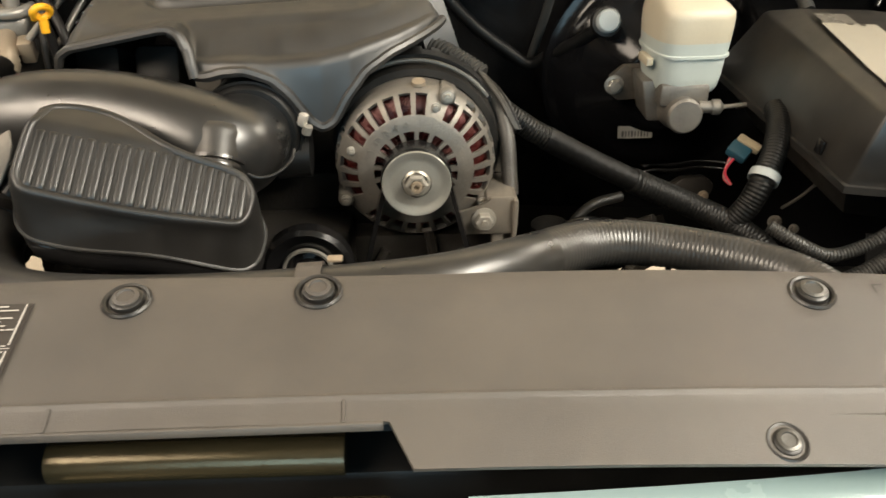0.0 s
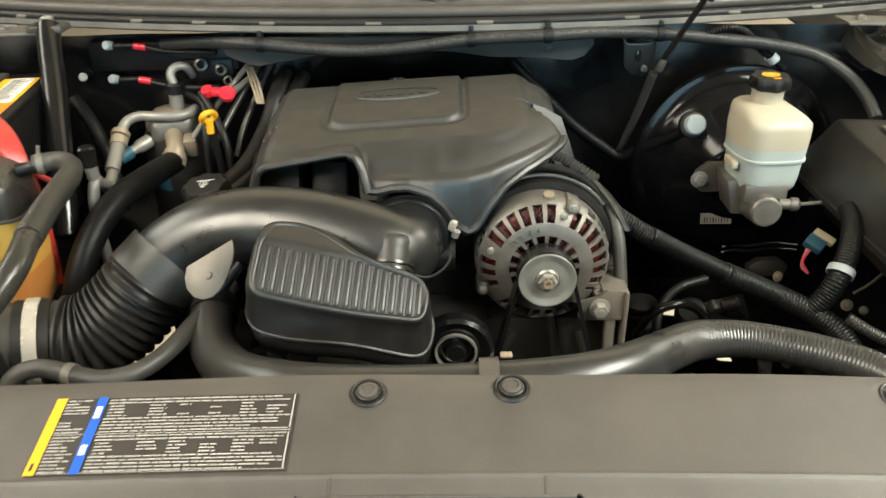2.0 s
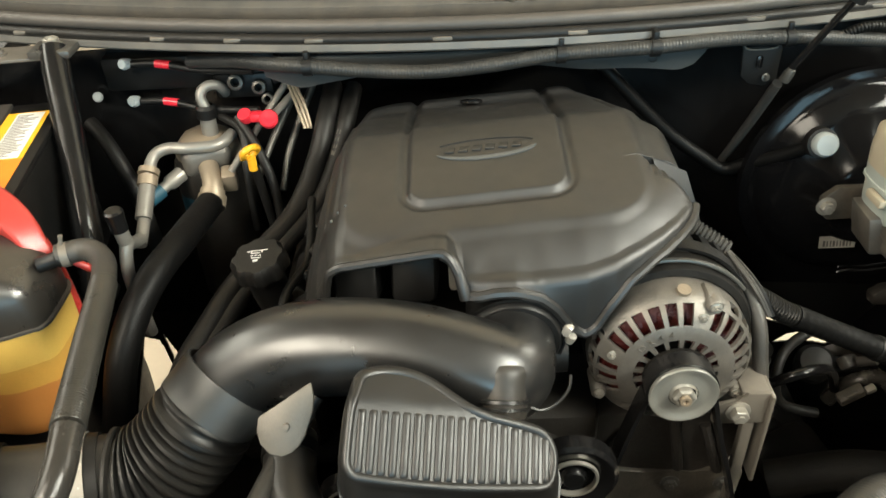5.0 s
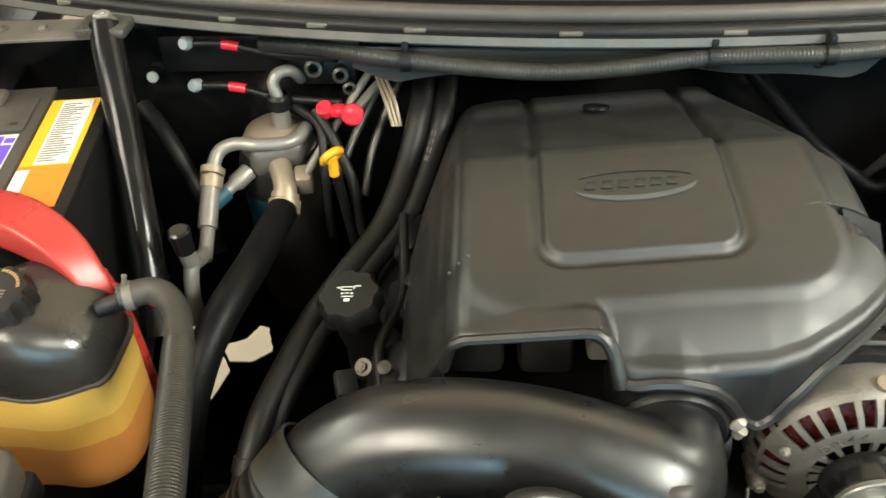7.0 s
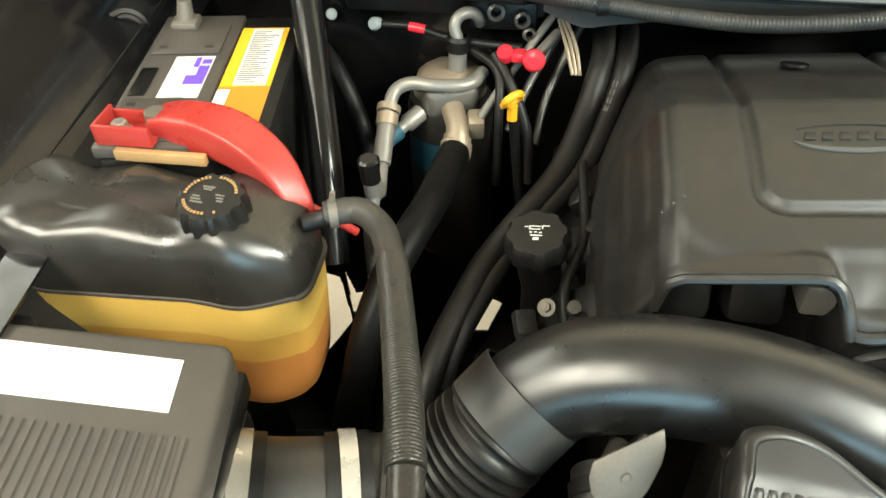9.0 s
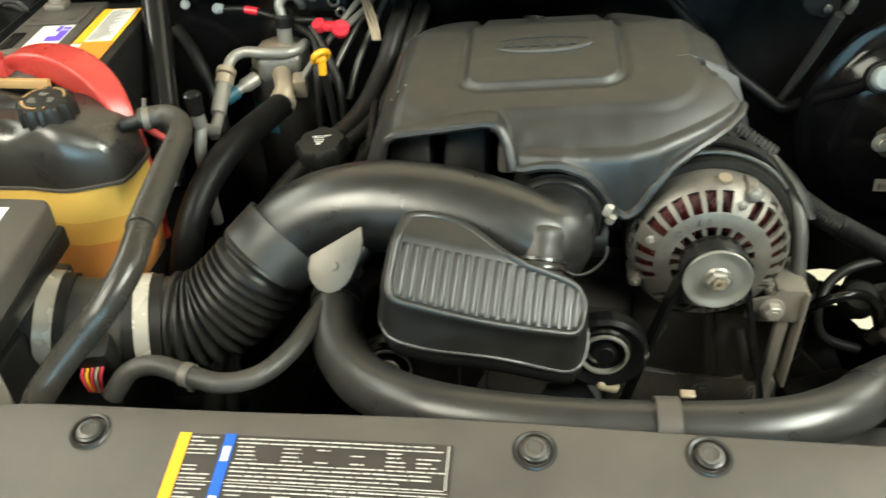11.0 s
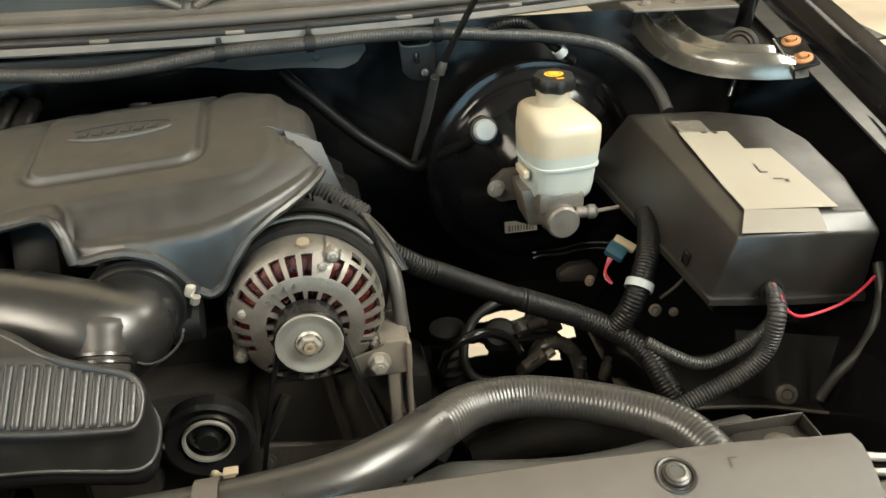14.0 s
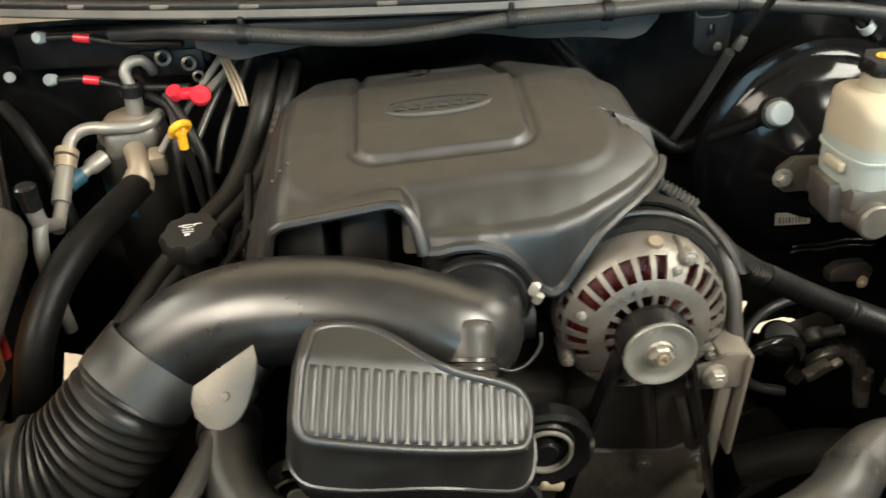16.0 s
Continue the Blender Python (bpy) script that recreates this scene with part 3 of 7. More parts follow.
fw = thing("firewall", (XC, 1.1, 0.35), "black painted steel firewall of the engine bay", "firewall")


def bulk(x, z):
    return V(x, 1.115 + 0.02 * math.cos(x * 5) + 0.05 * smooth(0.95 - z, 0, 0.5) + 0.004 * math.sin(31 * x) * math.sin(23 * z), z)


part("bulkhead", sheet(steps(-0.90, 0.67, 60), steps(0.69, 1.145, 20), bulk, 0.003), M["gloss"], fw)
part("corner_panel", sheet(steps(0.665, 0.80, 8), steps(0.69, 1.075, 14), bulk, 0.003), M["shell"], fw)


GAPS = [[(0.266, 0.596), (0.300, 0.616), (0.330, 0.629), (0.371, 0.627), (0.368, 0.592), (0.318, 0.602)],
        [(0.352, 0.540), (0.372, 0.566), (0.440, 0.584), (0.462, 0.580), (0.470, 0.548), (0.440, 0.541), (0.400, 0.548)],
        [(0.250, 0.546), (0.292, 0.553), (0.312, 0.540), (0.308, 0.520), (0.262, 0.518)],
        [(0.405, 0.515), (0.432, 0.533), (0.450, 0.497), (0.425, 0.497)],
        [(-0.800, 0.400), (-0.745, 0.560), (-0.722, 0.625), (-0.694, 0.620), (-0.690, 0.500), (-0.740, 0.420)],
        [(-0.684, 0.640), (-0.672, 0.585), (-0.640, 0.600), (-0.612, 0.632), (-0.600, 0.625), (-0.606, 0.560), (-0.650, 0.525), (-0.686, 0.526)],
        [(-0.484, 0.500), (-0.468, 0.608), (-0.438, 0.582), (-0.462, 0.500)]]


def inside(x, z, poly):
    hit = False
    for (x0, z0), (x1, z1) in zip(poly, poly[1:] + poly[:1]):
        if (z0 > z) != (z1 > z) and x < x0 + (x1 - x0) * (z - z0) / (z1 - z0):
            hit = not hit
    return hit


XG = steps(-0.90, -0.81, 5) + steps(-0.808, -0.43, 180) + steps(-0.42, 0.235, 20) + steps(0.24, 0.48, 160) + steps(0.49, 0.67, 6)
ZG = steps(0.25, 0.39, 5) + steps(0.40, 0.69, 150)


def low_open(i, j):
    x, z = (XG[i] + XG[i + 1]) / 2, (ZG[j] + ZG[j + 1]) / 2
    return any(inside(x, z, g) for g in GAPS)


part("lower_bulkhead", sheet(XG, ZG, bulk, 0.003, low_open), M["black"], fw)


def seal_y(x):
    return 0.985 + 0.24 * (x - XC) ** 2


cw = thing("cowl", (XC, 1.03, 1.1), "black cowl edge with a rubber weatherstrip along the firewall", "cowl")
ux = steps(-0.80, 0.575, 60)


def cowl_prof(x, v):
    pf = [(0.036, 1.166), (0.006, 1.1675), (-0.003, 1.1695), (-0.001, 1.1765), (0.012, 1.178), (0.030, 1.180), (0.060, 1.181), (0.13, 1.17)]
    i = min(len(pf) - 2, int(v * (len(pf) - 1)))
    f = v * (len(pf) - 1) - i
    return V(x, seal_y(x) + pf[i][0] + (pf[i + 1][0] - pf[i][0]) * f, pf[i][1] + (pf[i + 1][1] - pf[i][1]) * f)


part("cowl_face", sheet(ux, steps(1 / 7, 3 / 7, 9), cowl_prof, 0.002), M["hood_in"], cw, "dull grey rolled cowl edge")
part("cowl_under", sheet(ux, steps(0, 1 / 7, 3), cowl_prof, 0.002), M["black"], cw)
part("cowl_ledge", sheet(ux, steps(3 / 7, 1, 13), cowl_prof, 0.003), M["black"], cw)
seal = thing("weatherstrip", (XC, 1.01, 1.17), "grey-black rubber hood weatherstrip with clips", "weatherstrip")
part("lower_bead", tube([(x, seal_y(x) + 0.010, 1.178) for x in steps(-0.78, 0.56, 24)], 0.0065, 0.02, 10), M["rubber"], seal)
part("upper_bead", tube([(x, seal_y(x) + 0.020, 1.190) for x in steps(-0.78, 0.56, 24)], 0.0080, 0.02, 10), M["panel"], seal)
part("web", sheet(steps(-0.78, 0.56, 40), [0, 0.5, 1], lambda x, v: V(x, seal_y(x) + 0.008 + 0.016 * v, 1.174 + 0.018 * v), 0.003), M["rubber"], seal)
for x in (-0.70, -0.52, -0.43, -0.335, -0.19, -0.04, 0.16, 0.305, 0.43):
    y = seal_y(x)
    part("clip", bx(x - 0.011, x + 0.011, y + 0.0025, y + 0.010, 1.1755, 1.181, 0.0015), M["bracket"], seal)

# hood, open over the bay
TH = radians(80)
HB = V(XC, 1.062, 1.196)
hd = thing("hood", (XC, 1.06, 1.19), "open hood with a painted inner frame and dark liner", "hood")
d_up, d_n = V(0, -math.cos(TH), math.sin(TH)), V(0, -math.sin(TH), -math.cos(TH))


def hood_pt(x, s, lift):
    s = 0.78 * s if s < 0.14 else s - 0.031
    return V(x, 0, 0) + V(0, HB.y, HB.z) + V(0, 0.22 * (x - XC) ** 2, 0) + d_up * s + d_n * lift


part("outer_skin", sheet(steps(-0.86, 0.63, 20), steps(-0.02, 1.12, 16), lambda x, s: hood_pt(x, s, -0.03), 0.003), M["black_paint"], hd)
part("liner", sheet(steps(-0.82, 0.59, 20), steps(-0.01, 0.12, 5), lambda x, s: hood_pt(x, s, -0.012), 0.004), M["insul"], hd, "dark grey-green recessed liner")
# out-of-view reflector above the liner strip, for the sheen on the engine cover
part("bounce_liner", sheet(steps(-0.82, 0.59, 20), steps(0.12, 0.62, 12), lambda x, s: hood_pt(x, s, -0.012 - 0.0005), 0.004), M["linerbounce"], hd, "pale tan liner edge, extended out of view to bounce warm light")
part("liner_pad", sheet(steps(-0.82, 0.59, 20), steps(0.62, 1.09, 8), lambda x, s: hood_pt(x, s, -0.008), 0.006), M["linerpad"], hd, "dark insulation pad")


def rib(pts, w, h, name="frame_rib", mat="hood_in"):
    (x0, s0), (x1, s1) = pts
    dx, ds = x1 - x0, s1 - s0
    L = math.hypot(dx, ds)
    nx, ns = -ds / L, dx / L
    prof = [(-w, -0.012), (-w * 0.7, h * 0.8), (-w * 0.3, h), (w * 0.3, h), (w * 0.7, h * 0.8), (w, -0.012)]
    return part(name, sheet(steps(0, 1, 14), range(6), lambda u, k: hood_pt(x0 + dx * u + nx * prof[k][0], s0 + ds * u + ns * prof[k][0], prof[k][1]), 0.002), M[mat], hd)


rib(((-0.82, -0.012), (0.59, -0.012)), 0.014, 0.006)
rib(((-0.84, 0.055), (-0.25, 0.055)), 0.012, 0.004)
rib(((0.0, 0.055), (0.60, 0.055)), 0.012, 0.004)
rib(((-0.105, 0.0), (-0.30, 0.14)), 0.007, 0.006, mat="bracket")
rib(((-0.085, 0.0), (0.10, 0.14)), 0.007, 0.006, mat="bracket")
rib(((-0.82, 0.0), (-0.70, 1.05)), 0.04, 0.012)
rib(((0.59, 0.0), (0.47, 1.05)), 0.04, 0.012)
rib(((-0.72, 1.06), (0.49, 1.06)), 0.03, 0.012)
part("grommet", lathe([(0, 0), (0.014, 0), (0.015, 0.006), (0.010, 0.009), (0.006, 0.004), (0, 0.004)], frame_on(hood_pt(-0.095, 0.036, 0), d_n), 24), M["gloss"], hd)
# hinges and cowl braces
for s in (1, -1):
    pl_y = seal_y(XC + 0.64) - 0.085
    end = thing("cowl_end_plate", (XC + s * 0.68, 1.0, 1.16), "dusty steel plate at the end of the cowl", "cowl plate", group="cowl end plates")
    part("plate", prism([(0, 0.012), (0.14, 0.0), (0.15, 0.045), (0.0, 0.06)] if s > 0 else [(-0.13, 0.0), (0.10, 0.02), (0.10, 0.06), (-0.12, 0.055)], 0.004, Matrix.Translation((XC + (0.575 if s > 0 else -0.64), pl_y, 1.163)), 0.001), M["bracket"], end)
    for k in range(3):
        part("plate_bolt", hexbolt(frame_on((XC + s * (0.60 + 0.045 * k), pl_y + 0.035, 1.167), (0, 0, 1)), 0.006, 0.005, 0.009), M["bracket"], end)
    dx, dz = (0.61, 1.112) if s > 0 else (-0.845, 1.095)
    disc = part("hinge", lathe([(0, 0), (0.027, 0), (0.028, 0.004), (0.023, 0.006), (0.021, 0.004), (0.017, 0.006), (0.014, 0.004), (0.010, 0.006), (0, 0.006)],
                               frame_on((dx, 1.0, dz), (-s * 0.75, -1, 0.30)) @ Matrix.Scale(0.88, 4), 32), M["greasy"], hd, "ribbed round spring disc of the hinge")
    part("hinge_tail", tube([(dx + s * 0.005, 1.0, dz - 0.02), (dx - s * 0.003, 0.995, dz - 0.05), (dx - s * 0.012, 0.985, dz - 0.065)], 0.004, 0.01, 10), M["gloss"], disc)
    part("hinge_link", rbox(Matrix.Translation((dx + s * 0.022, 1.02, dz + 0.09)) @ pose(0, 0, 0, 12, 0, 0), 0.016, 0.022, 0.20, 0.005), M["gloss"], disc)
    part("hinge_plate", rbox(Matrix.Translation((dx + s * 0.05, 1.10, dz + 0.10)) @ pose(0, 0, 0, 30, 0, s * 15), 0.07, 0.05, 0.10, 0.010), M["gloss"], disc)
    part("hinge_pad", rbox(Matrix.Translation((dx + s * 0.045, 1.065, dz + 0.115)) @ pose(0, 0, 0, 30, 0, s * 15), 0.035, 0.012, 0.05, 0.006), M["tan"], disc)
hg = thing("cowl_brace", (0.56, 0.9, 1.08), "gloss black curved cowl brace with rusty bolts", "brace")
BR = [(0.522, 1.085, 1.131), (0.518, 1.060, 1.130), (0.511, 1.005, 1.127), (0.515, 0.957, 1.125), (0.535, 0.919, 1.124), (0.568, 0.897, 1.125), (0.598, 0.889, 1.126), (0.612, 0.890, 1.127)]
bl, _ = curve_points(BR, 0.006)


def brace_pt(i, k):
    """A stamped channel: two rounded ribs, a valley between them and turned-down edges."""
    t = (bl[min(i + 1, len(bl) - 1)] - bl[max(i - 1, 0)]).normalized()
    v = k / 16 - 1
    side = V(t.y, -t.x, 0).normalized()
    end = smooth(len(bl) - 1 - i, 0, 5)
    lift = (0.013 * math.exp(-((abs(v) - 0.58) / 0.22) ** 2) * (0.35 + 0.65 * end) - 0.016 * smooth(abs(v), 0.84, 1.0))
    return bl[i] + side * (0.032 * v) + V(0.004, 0, 0) + V(0, 0, lift + 0.002)


part("channel", sheet(range(len(bl)), range(33), brace_pt, 0.0025), M["brace"], hg, sharp=60)
FT = Matrix.Translation((0.617, 0.886, 1.136)) @ pose(0, 0, 0, 14, -16, -13)
part("foot", rbox(FT, 0.030, 0.074, 0.004, 0.0015), M["gloss"], hg)
part("riser", rbox(FT @ Matrix.Translation((-0.0145, 0, -0.0085)), 0.003, 0.072, 0.016, 0.001), M["gloss"], hg)
part("riser_edge", tube([FT @ V(-0.015, y, 0.0022) for y in (-0.036, 0.0, 0.036)], 0.0010, 0.02, 6), M["steel"], hg, "bare bright edge")
for y in (-0.020, 0.020):
    bolt_at = FT @ Matrix.Translation((0.001, y, 0.002)) @ Matrix.Scale(0.80, 4)
    part("bolt", join(lathe([(0, 0), (0.0140, 0), (0.0140, 0.002), (0.0110, 0.0035), (0.0085, 0.004)], bolt_at, 24), lathe([(0.0075, 0.003), (0.0075, 0.0070), (0.006, 0.0082), (0, 0.0082)], bolt_at, 6)), M["rust"], hg)

# frame and tyres that carry it all
for s in (1, -1):
    rl = thing("frame_rail", (XC + s * 0.45, 0.75, 0.36), "black steel frame rail low in the bay", "frame rail", group="frame rails")
    part("rail", bx(XC + s * 0.45 - 0.05, XC + s * 0.45 + 0.05, 0.10, 1.16, 0.36, 0.47, 0.01), M["iron"], rl)
    ty = thing("wheel_and_tyre", (XC + s * 0.84, 0.95, 0.0), "black front tyre on a steel rim", "wheel", group="front wheels")
    tm = frame_on((XC + s * 0.84, 0.95, 0.385), (s, 0, 0))
    part("tyre", lathe([(0.24, 0.11), (0.30, 0.125), (0.36, 0.12), (0.384, 0.10), (0.385, 0.0), (0.384, -0.10), (0.36, -0.12), (0.30, -0.125), (0.24, -0.11)], tm, 48), M["rubber"], ty)
    part("rim", lathe([(0, 0.05), (0.20, 0.05), (0.24, 0.10), (0.24, -0.10), (0.10, -0.10), (0, -0.08)], tm, 40), M["greasy"], ty)
    part("axle", tube([(XC + s * 0.74, 0.95, 0.385), (XC + s * 0.40, 0.95, 0.44)], 0.03, 0.05, 14), M["iron"], ty)
sk = thing("splash_shield", (XC, 0.65, 0.34), "black plastic splash shield under the engine bay", "splash shield")
part("tray", bx(-0.88, 0.65, 0.16, 1.155, 0.335, 0.345, 0.002), M["iron"], sk)
part("front_dam", bx(-0.85, 0.62, 0.165, 0.185, 0.34, 0.46, 0.004), M["iron"], sk)
for s in (1, -1):
    part("cross_member", bx(-0.62, 0.39, 0.72 + 0.30 * s, 0.80 + 0.30 * s, 0.345, 0.42, 0.01), M["iron"], sk)

# gas strut by the booster, brace bar by the battery
gs = thing("hood_strut", (0.186, 1.06, 0.96), "black gas hood strut with a steel ball joint", "strut")
part("cylinder", tube([(0.243, 0.962, 1.212), (0.29, 0.93, 1.35)], 0.011, 0.05, 16), M["black"], gs)
part("rod", tube([(0.205, 0.990, 1.125), (0.245, 0.962, 1.216)], 0.0042, 0.03, 12), M["gloss"], gs)
part("ball_joint", lathe([(0, -0.012), (0.008, -0.012), (0.008, 0.002), (0.006, 0.010), (0, 0.012)], frame_on((0.203, 0.990, 1.118), (0.3, -0.2, 0.9)) @ Matrix.Scale(0.75, 4), 16), M["zinc"], gs)
part("bracket", prism([(-0.024, 0.022), (-0.020, 0.012), (0.016, 0.012), (0.020, 0.022), (0.022, 0.020), (0.022, -0.026), (0.008, -0.034), (-0.010, -0.030), (-0.020, -0.020)], 0.004, Matrix.Translation((0.176, 1.012, 1.130)) @ pose(0, 0, 0, 90, 0, 0), 0.0008), M["black"], gs)
part("bracket_rim", tube([(0.152, 1.0095, 1.151), (0.157, 1.009, 1.143), (0.172, 1.009, 1.1415), (0.191, 1.009, 1.143), (0.196, 1.0095, 1.151)], 0.0012, 0.004, 6), M["bracket"], gs, "worn bare bracket edge")
part("bracket_slot", rbox(Matrix.Translation((0.174, 1.0075, 1.127)), 0.007, 0.002, 0.016, 0.003), M["gloss"], gs)
part("stud", hexbolt(frame_on((0.184, 1.006, 1.108), (0.2, -1, 0.2)), 0.0035, 0.005, 0.005), M["zinc"], gs)
part("arm", tube([(0.195, 0.995, 1.105), (0.188, 1.03, 1.04), (0.176, 1.075, 0.955)], 0.006, 0.02, 10), M["cuff"], gs)
bb = thing("brace_bar", (-0.60, 0.87, 1.0), "gloss black tubular brace bar bolted to the cowl", "brace")
part("bar", tube([(-0.647, 1.030, 1.172), (-0.640, 1.005, 1.15), (-0.620, 0.945, 1.09), (-0.598, 0.872, 1.02), (-0.585, 0.82, 0.95)], 0.0160, 0.01, 20, grow=lambda u: 1.0 + 0.02 * u), M["gloss"], bb)
part("foot", bx(-0.672, -0.622, 1.012, 1.05, 1.166, 1.176, 0.003), M["zinc"], bb)
part("bolt", hexbolt(frame_on((-0.647, 1.030, 1.176), (0, 0, 1)), 0.009, 0.010, 0.012), M["steel"], bb)

# ---- engine ----
en = thing("engine", (-0.145, 0.85, 0.5), "dirty dark engine block with its valve covers and front pulleys case", "engine")
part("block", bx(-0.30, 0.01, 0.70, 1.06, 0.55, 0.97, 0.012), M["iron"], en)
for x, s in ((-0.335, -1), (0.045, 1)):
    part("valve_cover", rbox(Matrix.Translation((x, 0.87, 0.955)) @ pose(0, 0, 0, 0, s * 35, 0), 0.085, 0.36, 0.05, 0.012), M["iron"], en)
    for k in range(4):
        part("coil", rbox(Matrix.Translation((x + s * 0.005, 0.745 + 0.085 * k, 0.988)) @ pose(0, 0, 0, 0, s * 35, 0), 0.035, 0.05, 0.025, 0.004), M["black"], en)
part("timing_case", bx(-0.23, -0.05, 0.655, 0.72, 0.62, 0.93, 0.014), M["greasy"], en)
part("pump_housing", lathe([(0, 0), (0.055, 0), (0.06, -0.02), (0.06, -0.05), (0, -0.05)], frame_on((-0.13, 0.63, 0.86), (0, -1, 0.05)), 28), M["greasy"], en)
part("compressor_case", lathe([(0, 0), (0.045, 0), (0.05, -0.03), (0.05, -0.14), (0, -0.14)], frame_on((0.07, 0.715, 0.78), (0, -1, 0.05)), 28), M["greasy"], en)
part("front_bracket", prism([(-0.09, 0), (0.07, 0), (0.075, -0.05), (0.05, -0.16), (-0.05, -0.16), (-0.09, -0.06)], 0.03,
                            Matrix.Translation((0.02, 0.70, 0.915)) @ pose(0, 0, 0, 90, 0, 0), 0.006), M["greasy"], en)
part("lower_bracket", prism([(-0.085, -0.10), (0.10, -0.10), (0.105, -0.01), (0.080, 0.0), (0.055, -0.012), (0.0, -0.006), (-0.05, 0.004), (-0.085, -0.01)], 0.02, Matrix.Translation((0.0, 0.685, 0.838)) @ pose(0, 0, 0, 90, 0, 0), 0.004), M["dustcast"], en, "dusty cast lower bracket")
for x0, z0, x1, z1 in ((0.02, 0.93, 0.035, 0.84), (0.055, 0.90, 0.075, 0.835), (-0.02, 0.90, -0.05, 0.845)):
    part("bracket_rib", tube([(x0, 0.668, z0), ((x0 + x1) / 2, 0.662, (z0 + z1) / 2), (x1, 0.664, z1)], 0.0055, 0.02, 8), M["greasy"], en)
for x, z in ((0.03, 0.815), (-0.05, 0.820), (0.085, 0.812)):
    part("bracket_bolt", hexbolt(frame_on((x, 0.6645, z), (0, -1, 0.05)), 0.007, 0.006, 0.010), M["zinc"], en)
part("pump_pulley", lathe([(0, 0.004), (0.018, 0.004), (0.020, -0.004), (0.030, -0.008), (0.056, -0.004), (0.062, 0.0), (0.066, -0.002), (0.066, -0.020), (0, -0.020)], frame_on((-0.142, 0.612, 0.818), (0, -1, 0.10)), 48), M["pumpgrey"], en, "satin grey water pump pulley")
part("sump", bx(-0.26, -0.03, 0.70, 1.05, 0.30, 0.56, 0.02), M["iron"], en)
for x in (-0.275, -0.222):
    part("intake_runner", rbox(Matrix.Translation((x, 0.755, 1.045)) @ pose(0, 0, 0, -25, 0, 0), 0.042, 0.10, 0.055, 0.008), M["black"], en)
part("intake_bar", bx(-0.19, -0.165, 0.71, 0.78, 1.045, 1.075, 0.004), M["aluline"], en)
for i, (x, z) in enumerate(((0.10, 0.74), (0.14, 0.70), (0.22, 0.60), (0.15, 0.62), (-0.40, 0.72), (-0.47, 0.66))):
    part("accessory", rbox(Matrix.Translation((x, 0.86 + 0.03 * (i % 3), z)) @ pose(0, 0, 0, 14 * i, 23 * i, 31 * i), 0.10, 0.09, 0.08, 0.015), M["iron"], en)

# engine cover: one shell with grooves, arches and a front skirt
EC0, EC1, SKEW = -0.342, 0.040, 0.075
cov = thing("engine_cover", (-0.145, 0.84, 1.0), "large dark grey plastic engine cover with a raised centre panel", "engine cover")


def side_drop(x, edge):
    l = lerp_table(-x, [(0.280, 0), (0.288, 0.003), (0.298, 0.013), (0.310, 0.036), (0.326, 0.078), (0.342, 0.125)])
    r = lerp_table(x - edge, [(-0.016, 0), (-0.010, 0.0015), (-0.005, 0.006), (-0.002, 0.013), (0.0, 0.026)])
    return l + r


def skirt_z(x):
    return lerp_table(x, [(-0.342, 0.990), (-0.3005, 1.005), (-0.300, 1.045), (-0.2985, 1.075), (-0.293, 1.090), (-0.285, 1.097), (-0.20, 1.1150), (-0.190, 1.1140), (-0.184, 1.108), (-0.1795, 1.096), (-0.1755, 1.079),
                          (-0.165, 1.079), (-0.150, 1.083), (-0.132, 1.084), (-0.112, 1.076), (-0.098, 1.062), (-0.088, 1.046), (-0.080, 1.034), (-0.069, 1.0290),
                          (-0.060, 1.036), (-0.048, 1.056), (-0.031, 1.076), (-0.010, 1.087), (0.010, 1.093), (0.028, 1.098), (0.040, 1.100)])


def skirt_y(x):
    """Depth of the front edge, before the skew."""
    return lerp_table(x, [(-0.342, 0.702), (-0.290, 0.694), (-0.190, 0.677), (-0.1775, 0.666), (-0.165, 0.661), (-0.132, 0.657), (-0.070, 0.658), (-0.045, 0.664), (-0.020, 0.676), (0.0, 0.688), (0.015, 0.700), (0.027, 0.713), (0.035, 0.727), (0.0385, 0.737), (0.040, 0.747)])


def cut(d, w):
    return math.exp(-(d / w) ** 2)


def round_rect(x, y, xl, xr, yb, r, yt=9.0):
    """Distance to a rounded outline; minus inside."""
    qx, qy = max(xl + r - x, x - (xr - r)), max(yb + r - y, y - (yt - r))
    return math.hypot(max(qx, 0), max(qy, 0)) + min(max(qx, qy), 0) - r


CREST, EMB = 0.874, (-0.226, -0.074, 0.749, 0.020)


def emblem_groove(x, y):
    if y > CREST:
        return min(abs(x - EMB[0]), abs(x - EMB[1]))
    return abs(round_rect(x, y, *EMB))


def cover_top(y):
    return lerp_table(y, [(0.64, 1.0985), (0.660, 1.1040), (0.680, 1.1090), (0.700, 1.1140), (0.712, 1.1172), (0.722, 1.1195), (0.75, 1.1242), (0.80, 1.1314), (0.83, 1.1344), (0.85, 1.1357), (0.865, 1.1361), (0.872, 1.1355), (0.879, 1.1332), (0.886, 1.1306), (0.95, 1.1130), (1.00, 1.0985), (1.05, 1.0835)])


NOTCH = 0.788


def right_edge(y):
    return lerp_table(y, [(0.740, 0.040), (0.752, 0.0385), (0.762, 0.0335), (0.772, 0.0245), (0.780, 0.016), (NOTCH, 0.008), (NOTCH + 0.0015, 0.040), (0.849, 0.038), (0.853, 0.036), (0.860, 0.021), (0.870, 0.016), (0.93, 0.004), (1.05, -0.022)])


VS = ["r0"] + steps(1.050, 0.690, 240) + list("abcdefgh")


